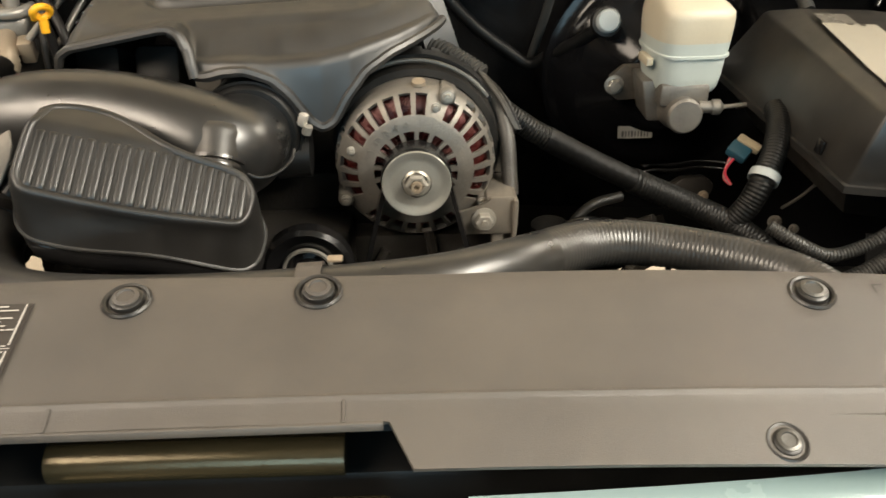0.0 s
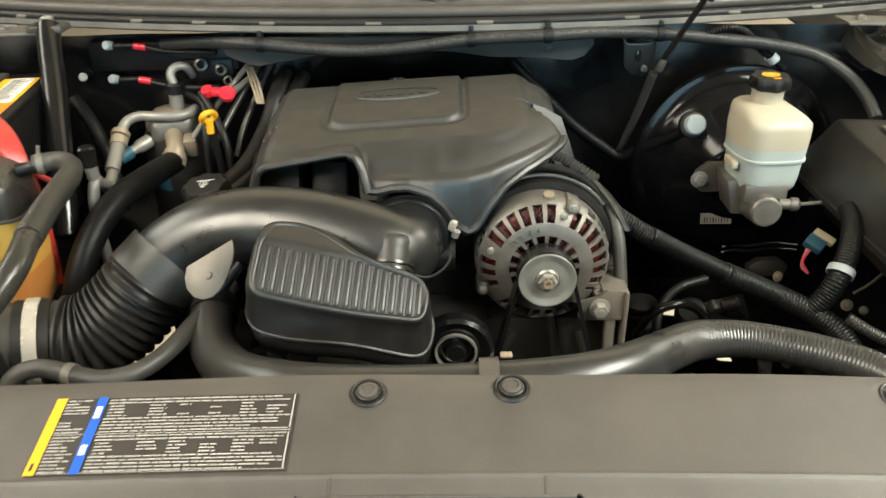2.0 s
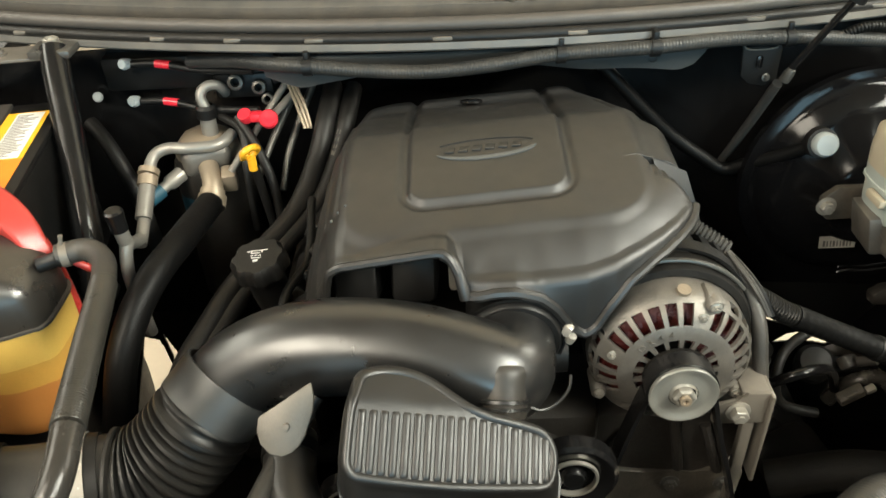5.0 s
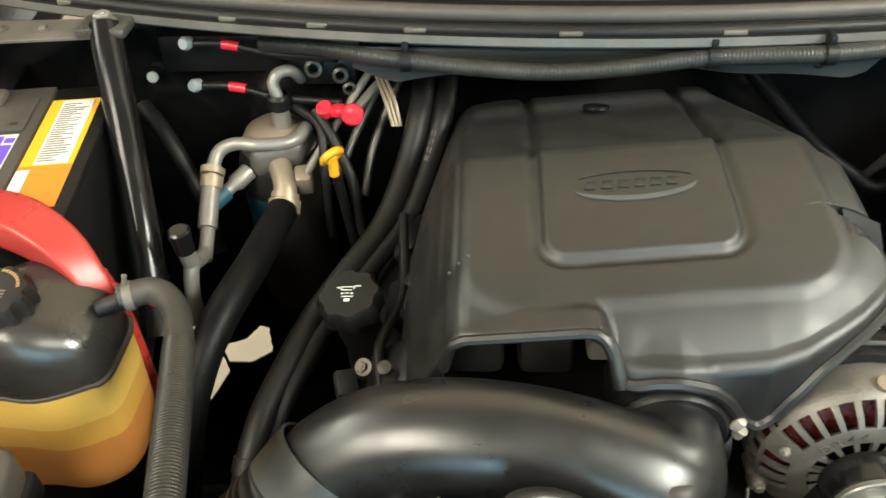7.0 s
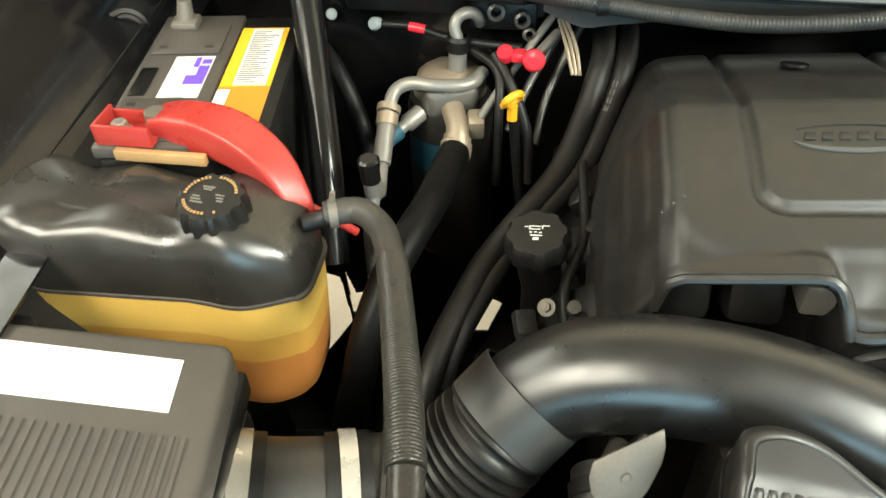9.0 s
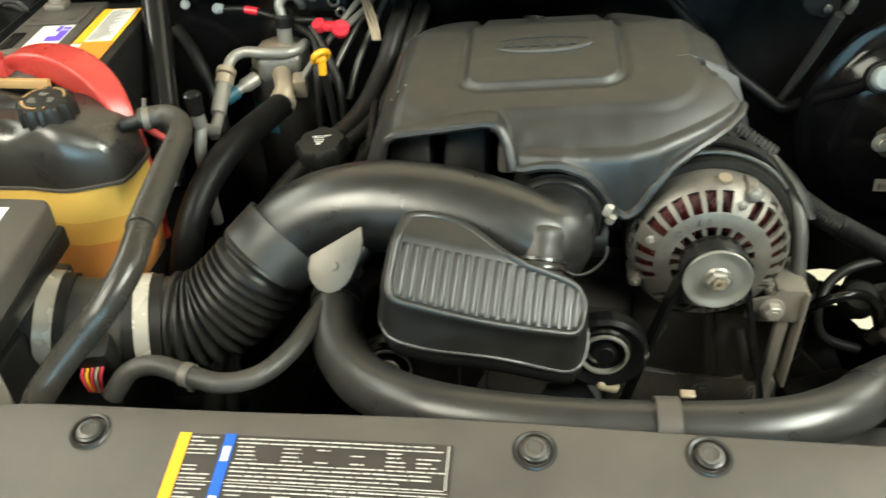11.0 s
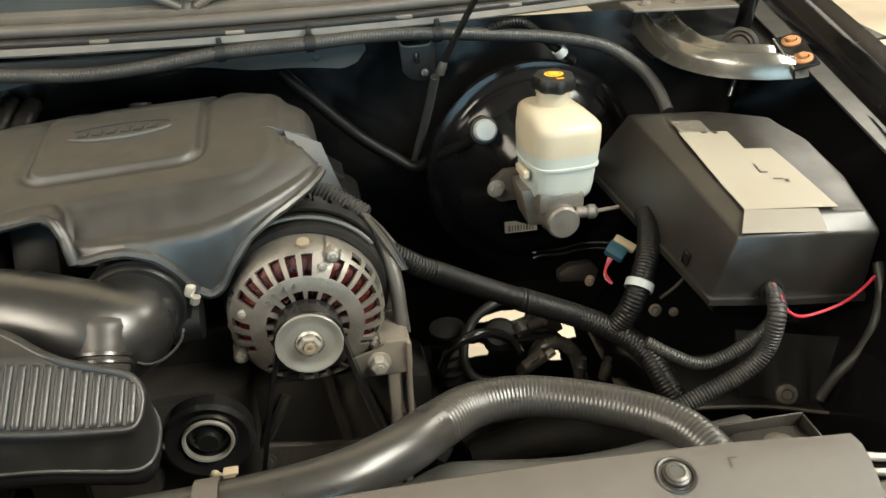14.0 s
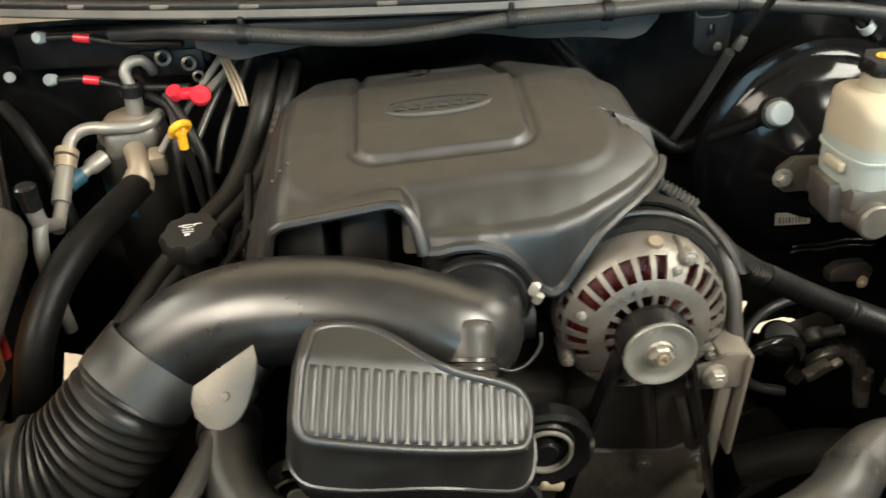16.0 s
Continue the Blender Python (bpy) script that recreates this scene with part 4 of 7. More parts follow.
def surface_z(x, y):
    """The cover's top: a raised panel, a sloped right flank, grooves round the emblem field and small louvres."""
    z = cover_top(y) + 0.035 * (x + 0.085)
    d = round_rect(x, y, -0.285, -0.006, 0.712, 0.042)
    z -= 0.0032 * smooth(d, -0.004, 0.009) * (1 - smooth(y, CREST - 0.014, CREST + 0.012))
    t = max(0.0, d - 0.004) * (1 - smooth(y, 0.76, 0.80))
    z -= (0.10 + 0.10 * smooth(x, -0.19, -0.15)) * t * t / (t + 0.010)
    t = max(0.0, x - lerp_table(y, [(0.722, 0.045), (0.755, 0.013), (0.79, -0.006), (0.87, -0.008), (1.03, -0.05)]))
    z -= 0.42 * t * t / (t + 0.007)
    z -= 0.010 * smooth(y, 0.93, 1.03) * smooth(abs(x + 0.145), 0.10, 0.19)
    if y > CREST:
        z -= 0.0065 * cut(emblem_groove(x, y), 0.0050)
    else:
        e = round_rect(x, y, *EMB)
        z += 0.0030 * smooth(-e, 0.0, 0.0045) - 0.0034 * cut(e - 0.003, 0.0042)
    if -0.330 < x < -0.288:
        z += 0.0030 * cut(((x + 0.288) % 0.012) - 0.006, 0.0024) * smooth(y, 0.750, 0.770) * smooth(0.97 - y, 0, 0.03)
    if 0.000 < x < 0.0375:
        z -= 0.0020 * (0.5 - 0.5 * math.cos(x * 2 * math.pi / 0.0075)) * smooth(y + 0.35 * x, 0.760, 0.765) * (1 - smooth(y, NOTCH - 0.001, NOTCH + 0.001))
    edge = right_edge(y)
    if y > 0.882 and x > edge - 0.034:
        z -= 0.0024 * (0.5 + 0.5 * math.sin((x - edge) * 2 * math.pi / 0.0095)) * smooth(y, 0.882, 0.888) * smooth(0.945 - y, 0, 0.01) * smooth(x, edge - 0.034, edge - 0.030)
    return z


def cover_local(x0, v):
    if v == "r0":
        return V(x0, 1.054, 1.03)
    sy, sz = skirt_y(x0), skirt_z(x0)
    yf = sy + 0.013 + 0.004 * smooth(x0, -0.18, -0.15)
    if not isinstance(v, str):
        y = v if v > 0.80 else 0.80 - (0.80 - v) / 0.11 * (0.80 - yf)
        edge = right_edge(y)
        x = x0 if x0 < -0.06 else -0.06 + (x0 + 0.06) * (edge + 0.06) / (EC1 + 0.06)
        z = surface_z(x, y) - side_drop(x, edge)
        roll = max(0.0, 1 - (y - yf) / 0.040)
        z -= min(0.007, 0.35 * max(0.0, z - sz)) * roll * roll
        return V(x, y, z + max(0.0, sz + 0.003 - z) * (1 - smooth(y - yf, 0.006, 0.030)))
    k = "abcdefgh".index(v)
    last = cover_local(x0, 0.690)
    zt = max(last.z, sz + 0.0005)
    ang = (k + 1) / 4 * math.pi / 2
    drop = min(0.010, (zt - sz) * 0.5)
    if k < 4:
        return V(last.x, yf + (sy + 0.004 - yf) * math.sin(ang), zt - drop * (1 - math.cos(ang)))
    f = (k - 3) / 4
    return V(last.x, sy + 0.004 - 0.004 * f, zt - drop + (sz - zt + drop) * f)


def skewed(p):
    return V(p.x, p.y + SKEW * (p.x + 0.145), p.z)


def cover_surface(x, v):
    return skewed(cover_local(x, v))


xs = sorted(set(steps(EC0, EC1, 216) + [-0.3005, -0.300, -0.2985, -0.184, -0.1795, -0.1755]))
part("shell", sheet(xs, VS, cover_surface, 0.0), M["cover"], cov, sharp=50)
# rolled lips round the arches and the front edge


def lip(x0, x1, n, r=0.0035, out=0.0):
    return tube([skewed(V(x, skirt_y(x) - out, skirt_z(x) + 0.001)) for x in steps(x0, x1, n)], r, 0.004, 8)


part("arch_lip", lip(-0.299, -0.181, 22, 0.0040), M["cover"], cov)
part("throttle_lip", lip(-0.174, -0.082, 16, 0.0048, 0.001), M["cover"], cov)
part("front_lip", lip(-0.082, 0.039, 22, 0.0044, 0.0005), M["cover"], cov)
part("notch_post", tube([(-0.1750, 0.659, 1.079), (-0.1770, 0.662, 1.089), (-0.1800, 0.668, 1.100), (-0.186, 0.673, 1.110), (-0.194, 0.675, 1.1145)], 0.0052, 0.004, 10), M["cover"], cov)
def shelf_pt(u, v):
    """The steep front-facing shelf in the notch of the right flank."""
    top = skewed(V(0.006 + 0.0345 * u, NOTCH + 0.0006, 0)) + V(0, 0, surface_z(0.006 + 0.0345 * u, NOTCH + 0.002) - 0.0008 - 0.004 * u)
    low = V(0.030, 0.775, 1.036).lerp(V(0.066, 0.790, 1.036), u)
    return top.lerp(low, v) + V(0, -0.004 * math.sin(math.pi * v), 0)


part("side_shelf", sheet(steps(0, 1, 12), steps(0, 1, 16), shelf_pt, 0.003), M["cover"], cov)
# worn badge: an oval swoosh and short slanted bars
bd = thing("cover_badge", (-0.145, 0.82, 1.139), "worn raised oval badge on the engine cover", "badge")


def badge_pt(x, y, h):
    return V(x, y + SKEW * (x + 0.145), cover_top(y) + 0.0030 + h + 0.035 * (x + 0.085))


for a0, a1, w in ((200, 352, 0.0042), (20, 150, 0.0016)):
    aa = steps(radians(a0), radians(a1), 28)

    def swoosh(a, k, a0=a0, a1=a1, w=w):
        t = (a - radians(a0)) / radians(a1 - a0)
        rr = 1 - (k - 0.5) * 0.30 * math.sin(math.pi * t)
        return badge_pt(-0.151 + 0.050 * math.cos(a) * rr, 0.820 + 0.0165 * math.sin(a) * rr, 0.0012)
    part("swoosh", sheet(aa, [0, 1], swoosh, 0.0014), M["coverlow"] if a0 == 200 else M["cover"], bd)
for k in range(6):
    x = -0.190 + k * 0.0130
    part("badge_bar", prism([(0, 0), (0.0085, 0), (0.0105, 0.0095), (0.002, 0.0095)], 0.0016, Matrix.Translation(badge_pt(x, 0.8165, 0.0)), 0.0003), M["cover"], bd)
part("cover_bolt", lathe([(0, 0), (0.013, 0), (0.013, 0.003), (0.008, 0.004), (0, 0.002)], frame_on((-0.16, 0.985, 1.102), (0, 0.38, 1)), 20), M["gloss"], cov)

for x, y in ((-0.2960, 0.7560), (-0.2890, 0.7580), (-0.2820, 0.7600)):
    p = skewed(V(x, y, cover_local(x, y).z))
    part("rib_pip", lathe([(0, 0.0009), (0.0011, 0.0007), (0.0014, -0.0006), (0, -0.0006)], frame_on(p, (-0.3, -0.1, 1)), 10), M["coverlow"], cov, "pale worn pip at a rib end")
# throttle body under the arch
th = thing("throttle_body", (-0.11, 0.70, 1.0), "dark throttle body with a steel clamp", "throttle body")
part("bore", lathe([(0, 0.0), (0.040, 0.0), (0.043, 0.004), (0.043, 0.06), (0, 0.06)], frame_on((-0.134, 0.655, 1.030), (0.03, 1, 0.0)), 32), M["black"], th)
part("clamp", lathe([(0.0435, 0), (0.046, 0), (0.046, 0.010), (0.0435, 0.010), (0.0435, 0)], frame_on((-0.134, 0.659, 1.030), (0.03, 1, 0.0)), 32), M["black"], th)
part("screw_housing", rbox(frame_on((-0.0875, 0.657, 1.041), (0.35, -0.2, 1)), 0.007, 0.008, 0.013, 0.002), M["clamp"], th, "bright worm clamp screw")
part("screw", lathe([(0, -0.004), (0.0042, -0.004), (0.0042, 0.004), (0, 0.004)], frame_on((-0.0845, 0.656, 1.032), (0.35, -0.2, 1)), 12), M["steel"], th)
part("gasket_edge", sheet(steps(radians(30), radians(58), 10), [0, 1], lambda a, k: V(-0.134, 0.6605, 1.030) + V((0.0463 + 0.0028 * k) * math.cos(a), 0.001 * k, (0.0463 + 0.0028 * k) * math.sin(a)), 0.002), M["brass"], th, "tan gasket edge")
part("motor", lathe([(0, 0), (0.02, 0), (0.022, -0.03), (0, -0.03)], frame_on((-0.085, 0.675, 1.0), (1, 0, 0)), 20), M["black"], th)

# intake duct
DUCT = [(-0.392, 0.622, 1.010), (-0.375, 0.630, 1.024), (-0.345, 0.635, 1.040), (-0.30, 0.634, 1.052), (-0.25, 0.629, 1.055), (-0.21, 0.623, 1.052), (-0.175, 0.616, 1.043), (-0.150, 0.614, 1.033), (-0.139, 0.635, 1.028), (-0.136, 0.67, 1.029)]
du = thing("intake_duct", (-0.25, 0.64, 1.0), "satin black moulded air intake duct", "air duct")
part("duct", tube(DUCT, 0.0395, 0.006, 36, grow=lambda u: 1.0 + 0.05 * math.sin(u * 5) + 0.10 * math.exp(-((u - 0.80) / 0.12) ** 2)), M["duct"], du, sharp=60)
STUB = frame_on((-0.1475, 0.601, 1.0545), (-0.06, -0.66, -0.72))
part("stub", lathe([(0, 0.040), (0.019, 0.040), (0.0205, 0.037), (0.0210, 0.018), (0.0215, 0.010), (0.0222, 0.005), (0.0205, -0.001), (0.0130, -0.005), (0, -0.006)], STUB, 32), M["ductdark"], du, sharp=60)
part("stub_ring", join(lathe([(0.0203, 0.0245), (0.0235, 0.0252), (0.0235, 0.0278), (0.0203, 0.0285)], STUB, 32), lathe([(0.0203, 0.031), (0.0228, 0.0315), (0.0228, 0.0335), (0.0203, 0.034)], STUB, 32)), M["duct"], du)
part("moulding_line", tube([(-0.128, 0.5835, 1.026), (-0.118, 0.5835, 1.0215), (-0.108, 0.588, 1.0205), (-0.099, 0.594, 1.0235), (-0.092, 0.602, 1.0285), (-0.0905, 0.610, 1.034)], 0.0013, 0.003, 8), M["duct"], du)

BEL = [(-0.488, 0.579, 0.955), (-0.470, 0.582, 0.954), (-0.450, 0.588, 0.958), (-0.431, 0.597, 0.970), (-0.415, 0.606, 0.985), (-0.402, 0.614, 1.000), (-0.390, 0.624, 1.012)]
be = thing("air_bellows", (-0.45, 0.57, 0.92), "black corrugated rubber intake bellows", "bellows")
part("bellows", tube(BEL, 0.0435, n=44, ripple=(0.0098, 0.0062), grow=lambda u: 0.97 + 0.05 * math.sin(u * math.pi) - 0.16 * smooth(u, 0.84, 0.96)), M["bellows"], be, sharp=60)
b1, m1 = ring_band([(-0.405, 0.606, 0.998), (-0.392, 0.622, 1.010), (-0.372, 0.633, 1.027)], 0.0435, 0.034, 0.0022, 0.5, 40)
part("cuff", b1, M["cuff"], be, "wide smooth grey cuff")
for a in (-1.9, -1.35, -0.8):
    part("cuff_tab", rbox(m1 @ Matrix.Rotation(a, 4, "Z") @ Matrix.Translation((0.0465, 0, 0.004 * math.sin(a))), 0.003, 0.014, 0.004, 0.0008), M["cuff"], be)

maf = thing("air_flow_tube", (-0.56, 0.565, 0.94), "black air flow sensor tube with steel hose clamps", "air duct")
MAF = [(-0.650, 0.534, 0.990), (-0.591, 0.549, 0.976), (-0.553, 0.559, 0.966), (-0.515, 0.571, 0.958), (-0.495, 0.577, 0.956), (-0.475, 0.582, 0.954)]
part("tube", tube(MAF, 0.0405, 0.01, 36), M["ductdark"], maf)
for at, w in ((0.385, 0.015), (0.815, 0.013)):
    bnd, mb = ring_band(MAF, 0.0440, w, 0.0013, at, 44)
    c = part("clamp", bnd, M["clamp"], maf, "bright steel worm clamp")
    part("clamp_screw", join(lathe([(0, -0.010), (0.0045, -0.010), (0.0045, 0.008), (0.0055, 0.008), (0.0055, 0.013), (0, 0.013)], mb @ Matrix.Rotation(radians(-70), 4, "Z") @ Matrix.Translation((0.0475, 0, 0)) @ pose(0, 0, 0, 90, 0, 0), 12)), M["clamp"], c)
    cu, _ = ring_band(MAF, 0.0415, w + 0.020, 0.0020, at - 0.01, 44)
    part("cuff", cu, M["rubber"], maf)
sn = part("sensor_plug", rbox(Matrix.Translation((-0.533, 0.520, 0.962)) @ pose(0, 0, 0, 20, 0, 10), 0.034, 0.028, 0.040, 0.008), M["black"], maf)
for k in range(5):
    part("wire", tube([(-0.540 + 0.0042 * k, 0.508, 0.960), (-0.540 + 0.0042 * k, 0.500, 0.954), (-0.537 + 0.003 * k, 0.499, 0.937)], 0.0014, 0.004, 8), M[("pink", "yellow", "pink", "tan", "pink")[k]], sn)

# ribbed resonator box
rx = V(0.135, 0.016, -0.040).normalized()
ry = (V(0.0, 0.034, 0.0265) - rx * V(0.0, 0.034, 0.0265).dot(rx)).normalized()
rz = rx.cross(ry)
BOX = Matrix.Translation((-0.267, 0.489, 1.0615)) @ Matrix((rx, ry, rz)).transposed().to_4x4()
rbx = thing("resonator_box", (-0.19, 0.54, 0.97), "black plastic resonator box with a ribbed top", "resonator box")


def box_back(p):
    return lerp_table(p, [(0, 0.070), (0.010, 0.082), (0.03, 0.087), (0.052, 0.086), (0.068, 0.079), (0.084, 0.068), (0.095, 0.061), (0.105, 0.0565), (0.125, 0.0535), (0.145, 0.050), (0.162, 0.044)])


out = [(p, -0.004 * math.sin(math.pi * p / 0.162)) for p in steps(0.006, 0.156, 10)] + [(0.163, 0.008), (0.165, 0.030)] + [(p, box_back(p)) for p in steps(0.156, 0.008, 12)] + [(0.0, 0.052), (-0.001, 0.010)]
out = resample(out, 120, 4)


def box_ring(d, h, drop):
    """The lid's outline, moved in by d, raised by h off the lid's plane and let straight down by drop."""
    wave = 1 if drop < 0.02 else 1.0 + 0.06 * math.sin(d * 100)
    return [BOX @ V(p, q, h - 0.55 * max(0.0, q - 0.056)) + V(0, 0.10 * max(0, drop - 0.034), -drop * wave - (0.003 * math.sin(p * 46 + 0.4) if drop > 0.02 else 0)) for p, q in inset(out, d)]


part("lid", loft([box_ring(*l) for l in ((0.024, -0.0060, 0), (0.0100, -0.0060, 0), (0.0088, -0.0040, 0), (0.0080, -0.0016, 0), (0.0068, -0.0005, 0), (0.0050, 0.0006, 0), (0.0033, 0.0004, 0), (0.0016, -0.0012, 0), (0.0004, -0.004, 0),
                                         (-0.0006, -0.007, 0.001), (-0.0012, -0.007, 0.008), (-0.0020, -0.007, 0.018), (-0.0026, -0.007, 0.0265))]), M["ribbed"], rbx, sharp=70)
part("seam", loft([box_ring(*l) for l in ((-0.001, -0.007, 0.0262), (-0.0042, -0.007, 0.0265), (-0.0046, -0.007, 0.0275), (-0.0042, -0.007, 0.0285), (-0.001, -0.007, 0.0288))]), M["ribbed"], rbx)
part("base", loft([box_ring(*l) for l in ((-0.002, -0.007, 0.0280), (-0.002, -0.007, 0.040), (0.000, -0.007, 0.047), (0.004, -0.007, 0.052), (0.012, -0.007, 0.055), (0.03, -0.007, 0.056))]), M["gloss"], rbx, sharp=70)


def bed_pt(p, f):
    q0, q1 = 0.0045 - 0.004 * math.sin(math.pi * p / 0.162), box_back(p) - 0.0055
    q = q0 + (q1 - q0) * f
    return BOX @ V(p, q, -0.0013 - 0.55 * max(0.0, q - 0.056))


part("rib_bed", sheet(steps(0.0055, 0.1575, 40), steps(0, 1, 12), bed_pt, 0), M["ribbed"], rbx, sharp=60)
for k in range(18):
    p = 0.0125 + 0.00825 * k
    q1 = min(0.0505, box_back(p) - 0.0075)
    q0 = 0.0075 - 0.004 * math.sin(math.pi * p / 0.162)
    arch = [(-0.0030, 0), (-0.0025, 0.0012), (-0.0014, 0.0017), (0, 0.0018), (0.0014, 0.0017), (0.0025, 0.0012), (0.0030, 0)]
    part("rib", sheet(range(7), [q0, q0 + 0.0012, q0 + 0.0035, q1 - 0.0035, q1 - 0.0012, q1],
                      lambda i, q: BOX @ V(p + arch[6 - i][0] * (0.7 if q in (q0, q1) else 1), q, -0.0013 + arch[6 - i][1] * (0 if q in (q0, q1) else (0.7 if min(q - q0, q1 - q) < 0.002 else 1))), 0), M["ribbed"], rbx, sharp=60)

# steel tab with a rivet
tb = thing("mounting_tab", (-0.31, 0.565, 1.03), "dull grey steel mounting tab with a rivet", "bracket")
TM = Matrix.Translation((-0.3175, 0.559, 1.040)) @ Matrix((V(0.85, 0.25, 0.30).normalized(), V(-0.16, 0.55, 0.82).normalized(), V(-0.12, -0.85, 0.58).normalized())).transposed().to_4x4()
part("plate", prism([(-0.0235, -0.003), (-0.0175, -0.0133), (-0.0087, -0.0195), (0.0, -0.0205), (0.0075, -0.0180), (0.0135, -0.0130), (0.0235, 0.0015), (0.0265, 0.0110), (0.0265, 0.0235), (-0.0205, 0.0172), (-0.0240, 0.0080)], 0.003, TM, 0.001), M["bracket"], tb)
part("rivet", lathe([(0, 0.003), (0.0035, 0.003), (0.003, 0.0048), (0, 0.0055)], TM, 16), M["bracket"], tb)
part("stem", tube([(-0.318, 0.585, 1.01), (-0.30, 0.60, 1.03)], 0.006, 0.01, 10), M["black"], tb)

# ---- alternator ----
AX = V(0, -1, 0.045).normalized()
AM = frame_on((0.010, 0.6475, 0.993), AX)   # z runs forward out of the front face
al = thing("alternator", (0.01, 0.70, 0.91), "cast aluminium alternator with copper windings showing through slots", "alternator")
N1 = 28
NA = N1 * 6
prof = [(0.0165, 0.0015), (0.0232, 0.001), (0.0245, 0.000), (0.0300, -0.0003), (0.0378, -0.0008), (0.0510, -0.0015), (0.0525, -0.0024), (0.0580, -0.0050), (0.0635, -0.0092), (0.0665, -0.0125), (0.0685, -0.0145),
        (0.0712, -0.0175), (0.0735, -0.0230), (0.0738, -0.030), (0.0738, -0.046)]


def alt_pt(i, j):
    a = 2 * math.pi * (i + 0.5) / NA
    r, h = prof[j]
    return AM @ V(r * math.cos(a), r * math.sin(a), h)


def alt_open(i, j):
    deg = 360 * (i + 1) / NA
    if j in (6, 7, 8, 9) and i % 6 in (1, 2, 3, 4):
        return not any(abs((deg - c + 180) % 360 - 180) < w for c, w in ((72, 8), (162, 5), (215, 8), (320, 8)))
    if j in (2, 3) and deg % (360 / 17) > 6.5:
        return True
    if j in (11, 12) and i % 6 in (1, 2, 3, 4) and (deg < 50 or 150 < deg):
        return not any(abs((deg - c + 180) % 360 - 180) < 8 for c in (215, 320))
    return False


part("front_housing", sheet(range(NA + 1), range(len(prof)), lambda i, j: alt_pt(i % NA, j), 0.0035, alt_open), M["alu"], al, sharp=30)
part("face_bolt", hexbolt(AM @ Matrix.Translation((0.060 * math.cos(radians(72)), 0.060 * math.sin(radians(72)), -0.007)), 0.0036, 0.004, 0.0045), M["steel"], al)
part("face_bolt", hexbolt(AM @ Matrix.Translation((0.060 * math.cos(radians(162)), 0.060 * math.sin(radians(162)), -0.007)), 0.0036, 0.004, 0.0045), M["steel"], al)
part("rim_plug", lathe([(0, 0.003), (0.006, 0.003), (0.0065, 0), (0, 0)], AM @ Matrix.Translation((0.004, 0.0735, -0.024)) @ pose(0, 0, 0, -75, 0, 0), 16), M["brass"], al)
wb = lathe([(0.026, -0.016), (0.036, -0.017), (0.045, -0.014), (0.060, -0.017), (0.066, -0.023), (0.0675, -0.036), (0.05, -0.038)], AM, 52)
for v in wb.verts:
    if int(round(math.atan2((AM.inverted() @ v.co).y, (AM.inverted() @ v.co).x) / (2 * math.pi) * 52)) % 2:
        v.co += AX * 0.003
part("winding", wb, M["copper"], al, "dark red lacquered copper winding")
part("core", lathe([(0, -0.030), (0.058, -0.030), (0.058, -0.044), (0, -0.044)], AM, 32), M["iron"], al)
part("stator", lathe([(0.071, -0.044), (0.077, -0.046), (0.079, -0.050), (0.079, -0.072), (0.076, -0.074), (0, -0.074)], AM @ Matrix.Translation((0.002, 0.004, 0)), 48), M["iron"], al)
rear = [(0.080, -0.070), (0.081, -0.085), (0.080, -0.100), (0.072, -0.112), (0.055, -0.118), (0.0, -0.118)]
rb2 = sheet(range(NA + 1), range(5), lambda i, j: AM @ V(0.003 + rear[j][0] * math.cos(2 * math.pi * (i % NA) / NA), 0.008 + rear[j][0] * math.sin(2 * math.pi * (i % NA) / NA), rear[j][1]), 0.003, lambda i, j: j in (1, 2) and i % 6 in (1, 2, 3))
part("rear_housing", rb2, M["black"], al)
part("strap", tube([AM @ V(0.083 * math.cos(radians(a)), 0.004 + 0.083 * math.sin(radians(a)), -0.052) for a in range(35, 150, 8)], 0.0022, 0.006, 8), M["zinc"], al)
for c in (66, 205, 330):
    a = radians(c)
    m = AM @ Matrix.Translation((0.0715 * math.cos(a), 0.0715 * math.sin(a), -0.030)) @ Matrix.Rotation(a, 4, "Z")
    part("ear", join(rbox(m @ Matrix.Translation((-0.001, 0, 0.002)), 0.014, 0.016, 0.022, 0.003), lathe([(0, 0.010), (0.0075, 0.010), (0.0075, 0.019), (0.006, 0.021), (0, 0.021)], m, 16)), M["alu"], al)
    part("bolt", hexbolt(m @ Matrix.Translation((0.0, 0, 0.0205)), 0.0042, 0.004, 0.0052), M["steel"], al)
pu = part("pulley", lathe([(0.0, 0.006), (0.012, 0.006), (0.013, 0.0270), (0.020, 0.0266), (0.0245, 0.0268), (0.0268, 0.0286), (0.0298, 0.0290), (0.0304, 0.0275), (0.0290, 0.0250), (0.0290, 0.006), (0.0275, 0.003), (0, 0.003)], AM, 40),
          M["pulley"], al, "turned steel belt pulley")
part("pulley_nut", join(lathe([(0, 0.026), (0.0105, 0.026), (0.0105, 0.032), (0.0085, 0.0335), (0.0065, 0.0335), (0.006, 0.031), (0, 0.031)], AM, 6), lathe([(0.0105, 0.0255), (0.0125, 0.0265), (0.0105, 0.028)], AM, 24)), M["steel"], pu)
part("shaft_end", lathe([(0, 0.031), (0.005, 0.031), (0.005, 0.0365), (0.0025, 0.0365), (0.002, 0.033), (0, 0.033)], AM, 20), M["brass"], pu)
part("hub_shade", lathe([(0.0285, 0.001), (0.0305, 0.001), (0.0305, 0.006), (0.0285, 0.006)], AM, 40), M["iron"], al)
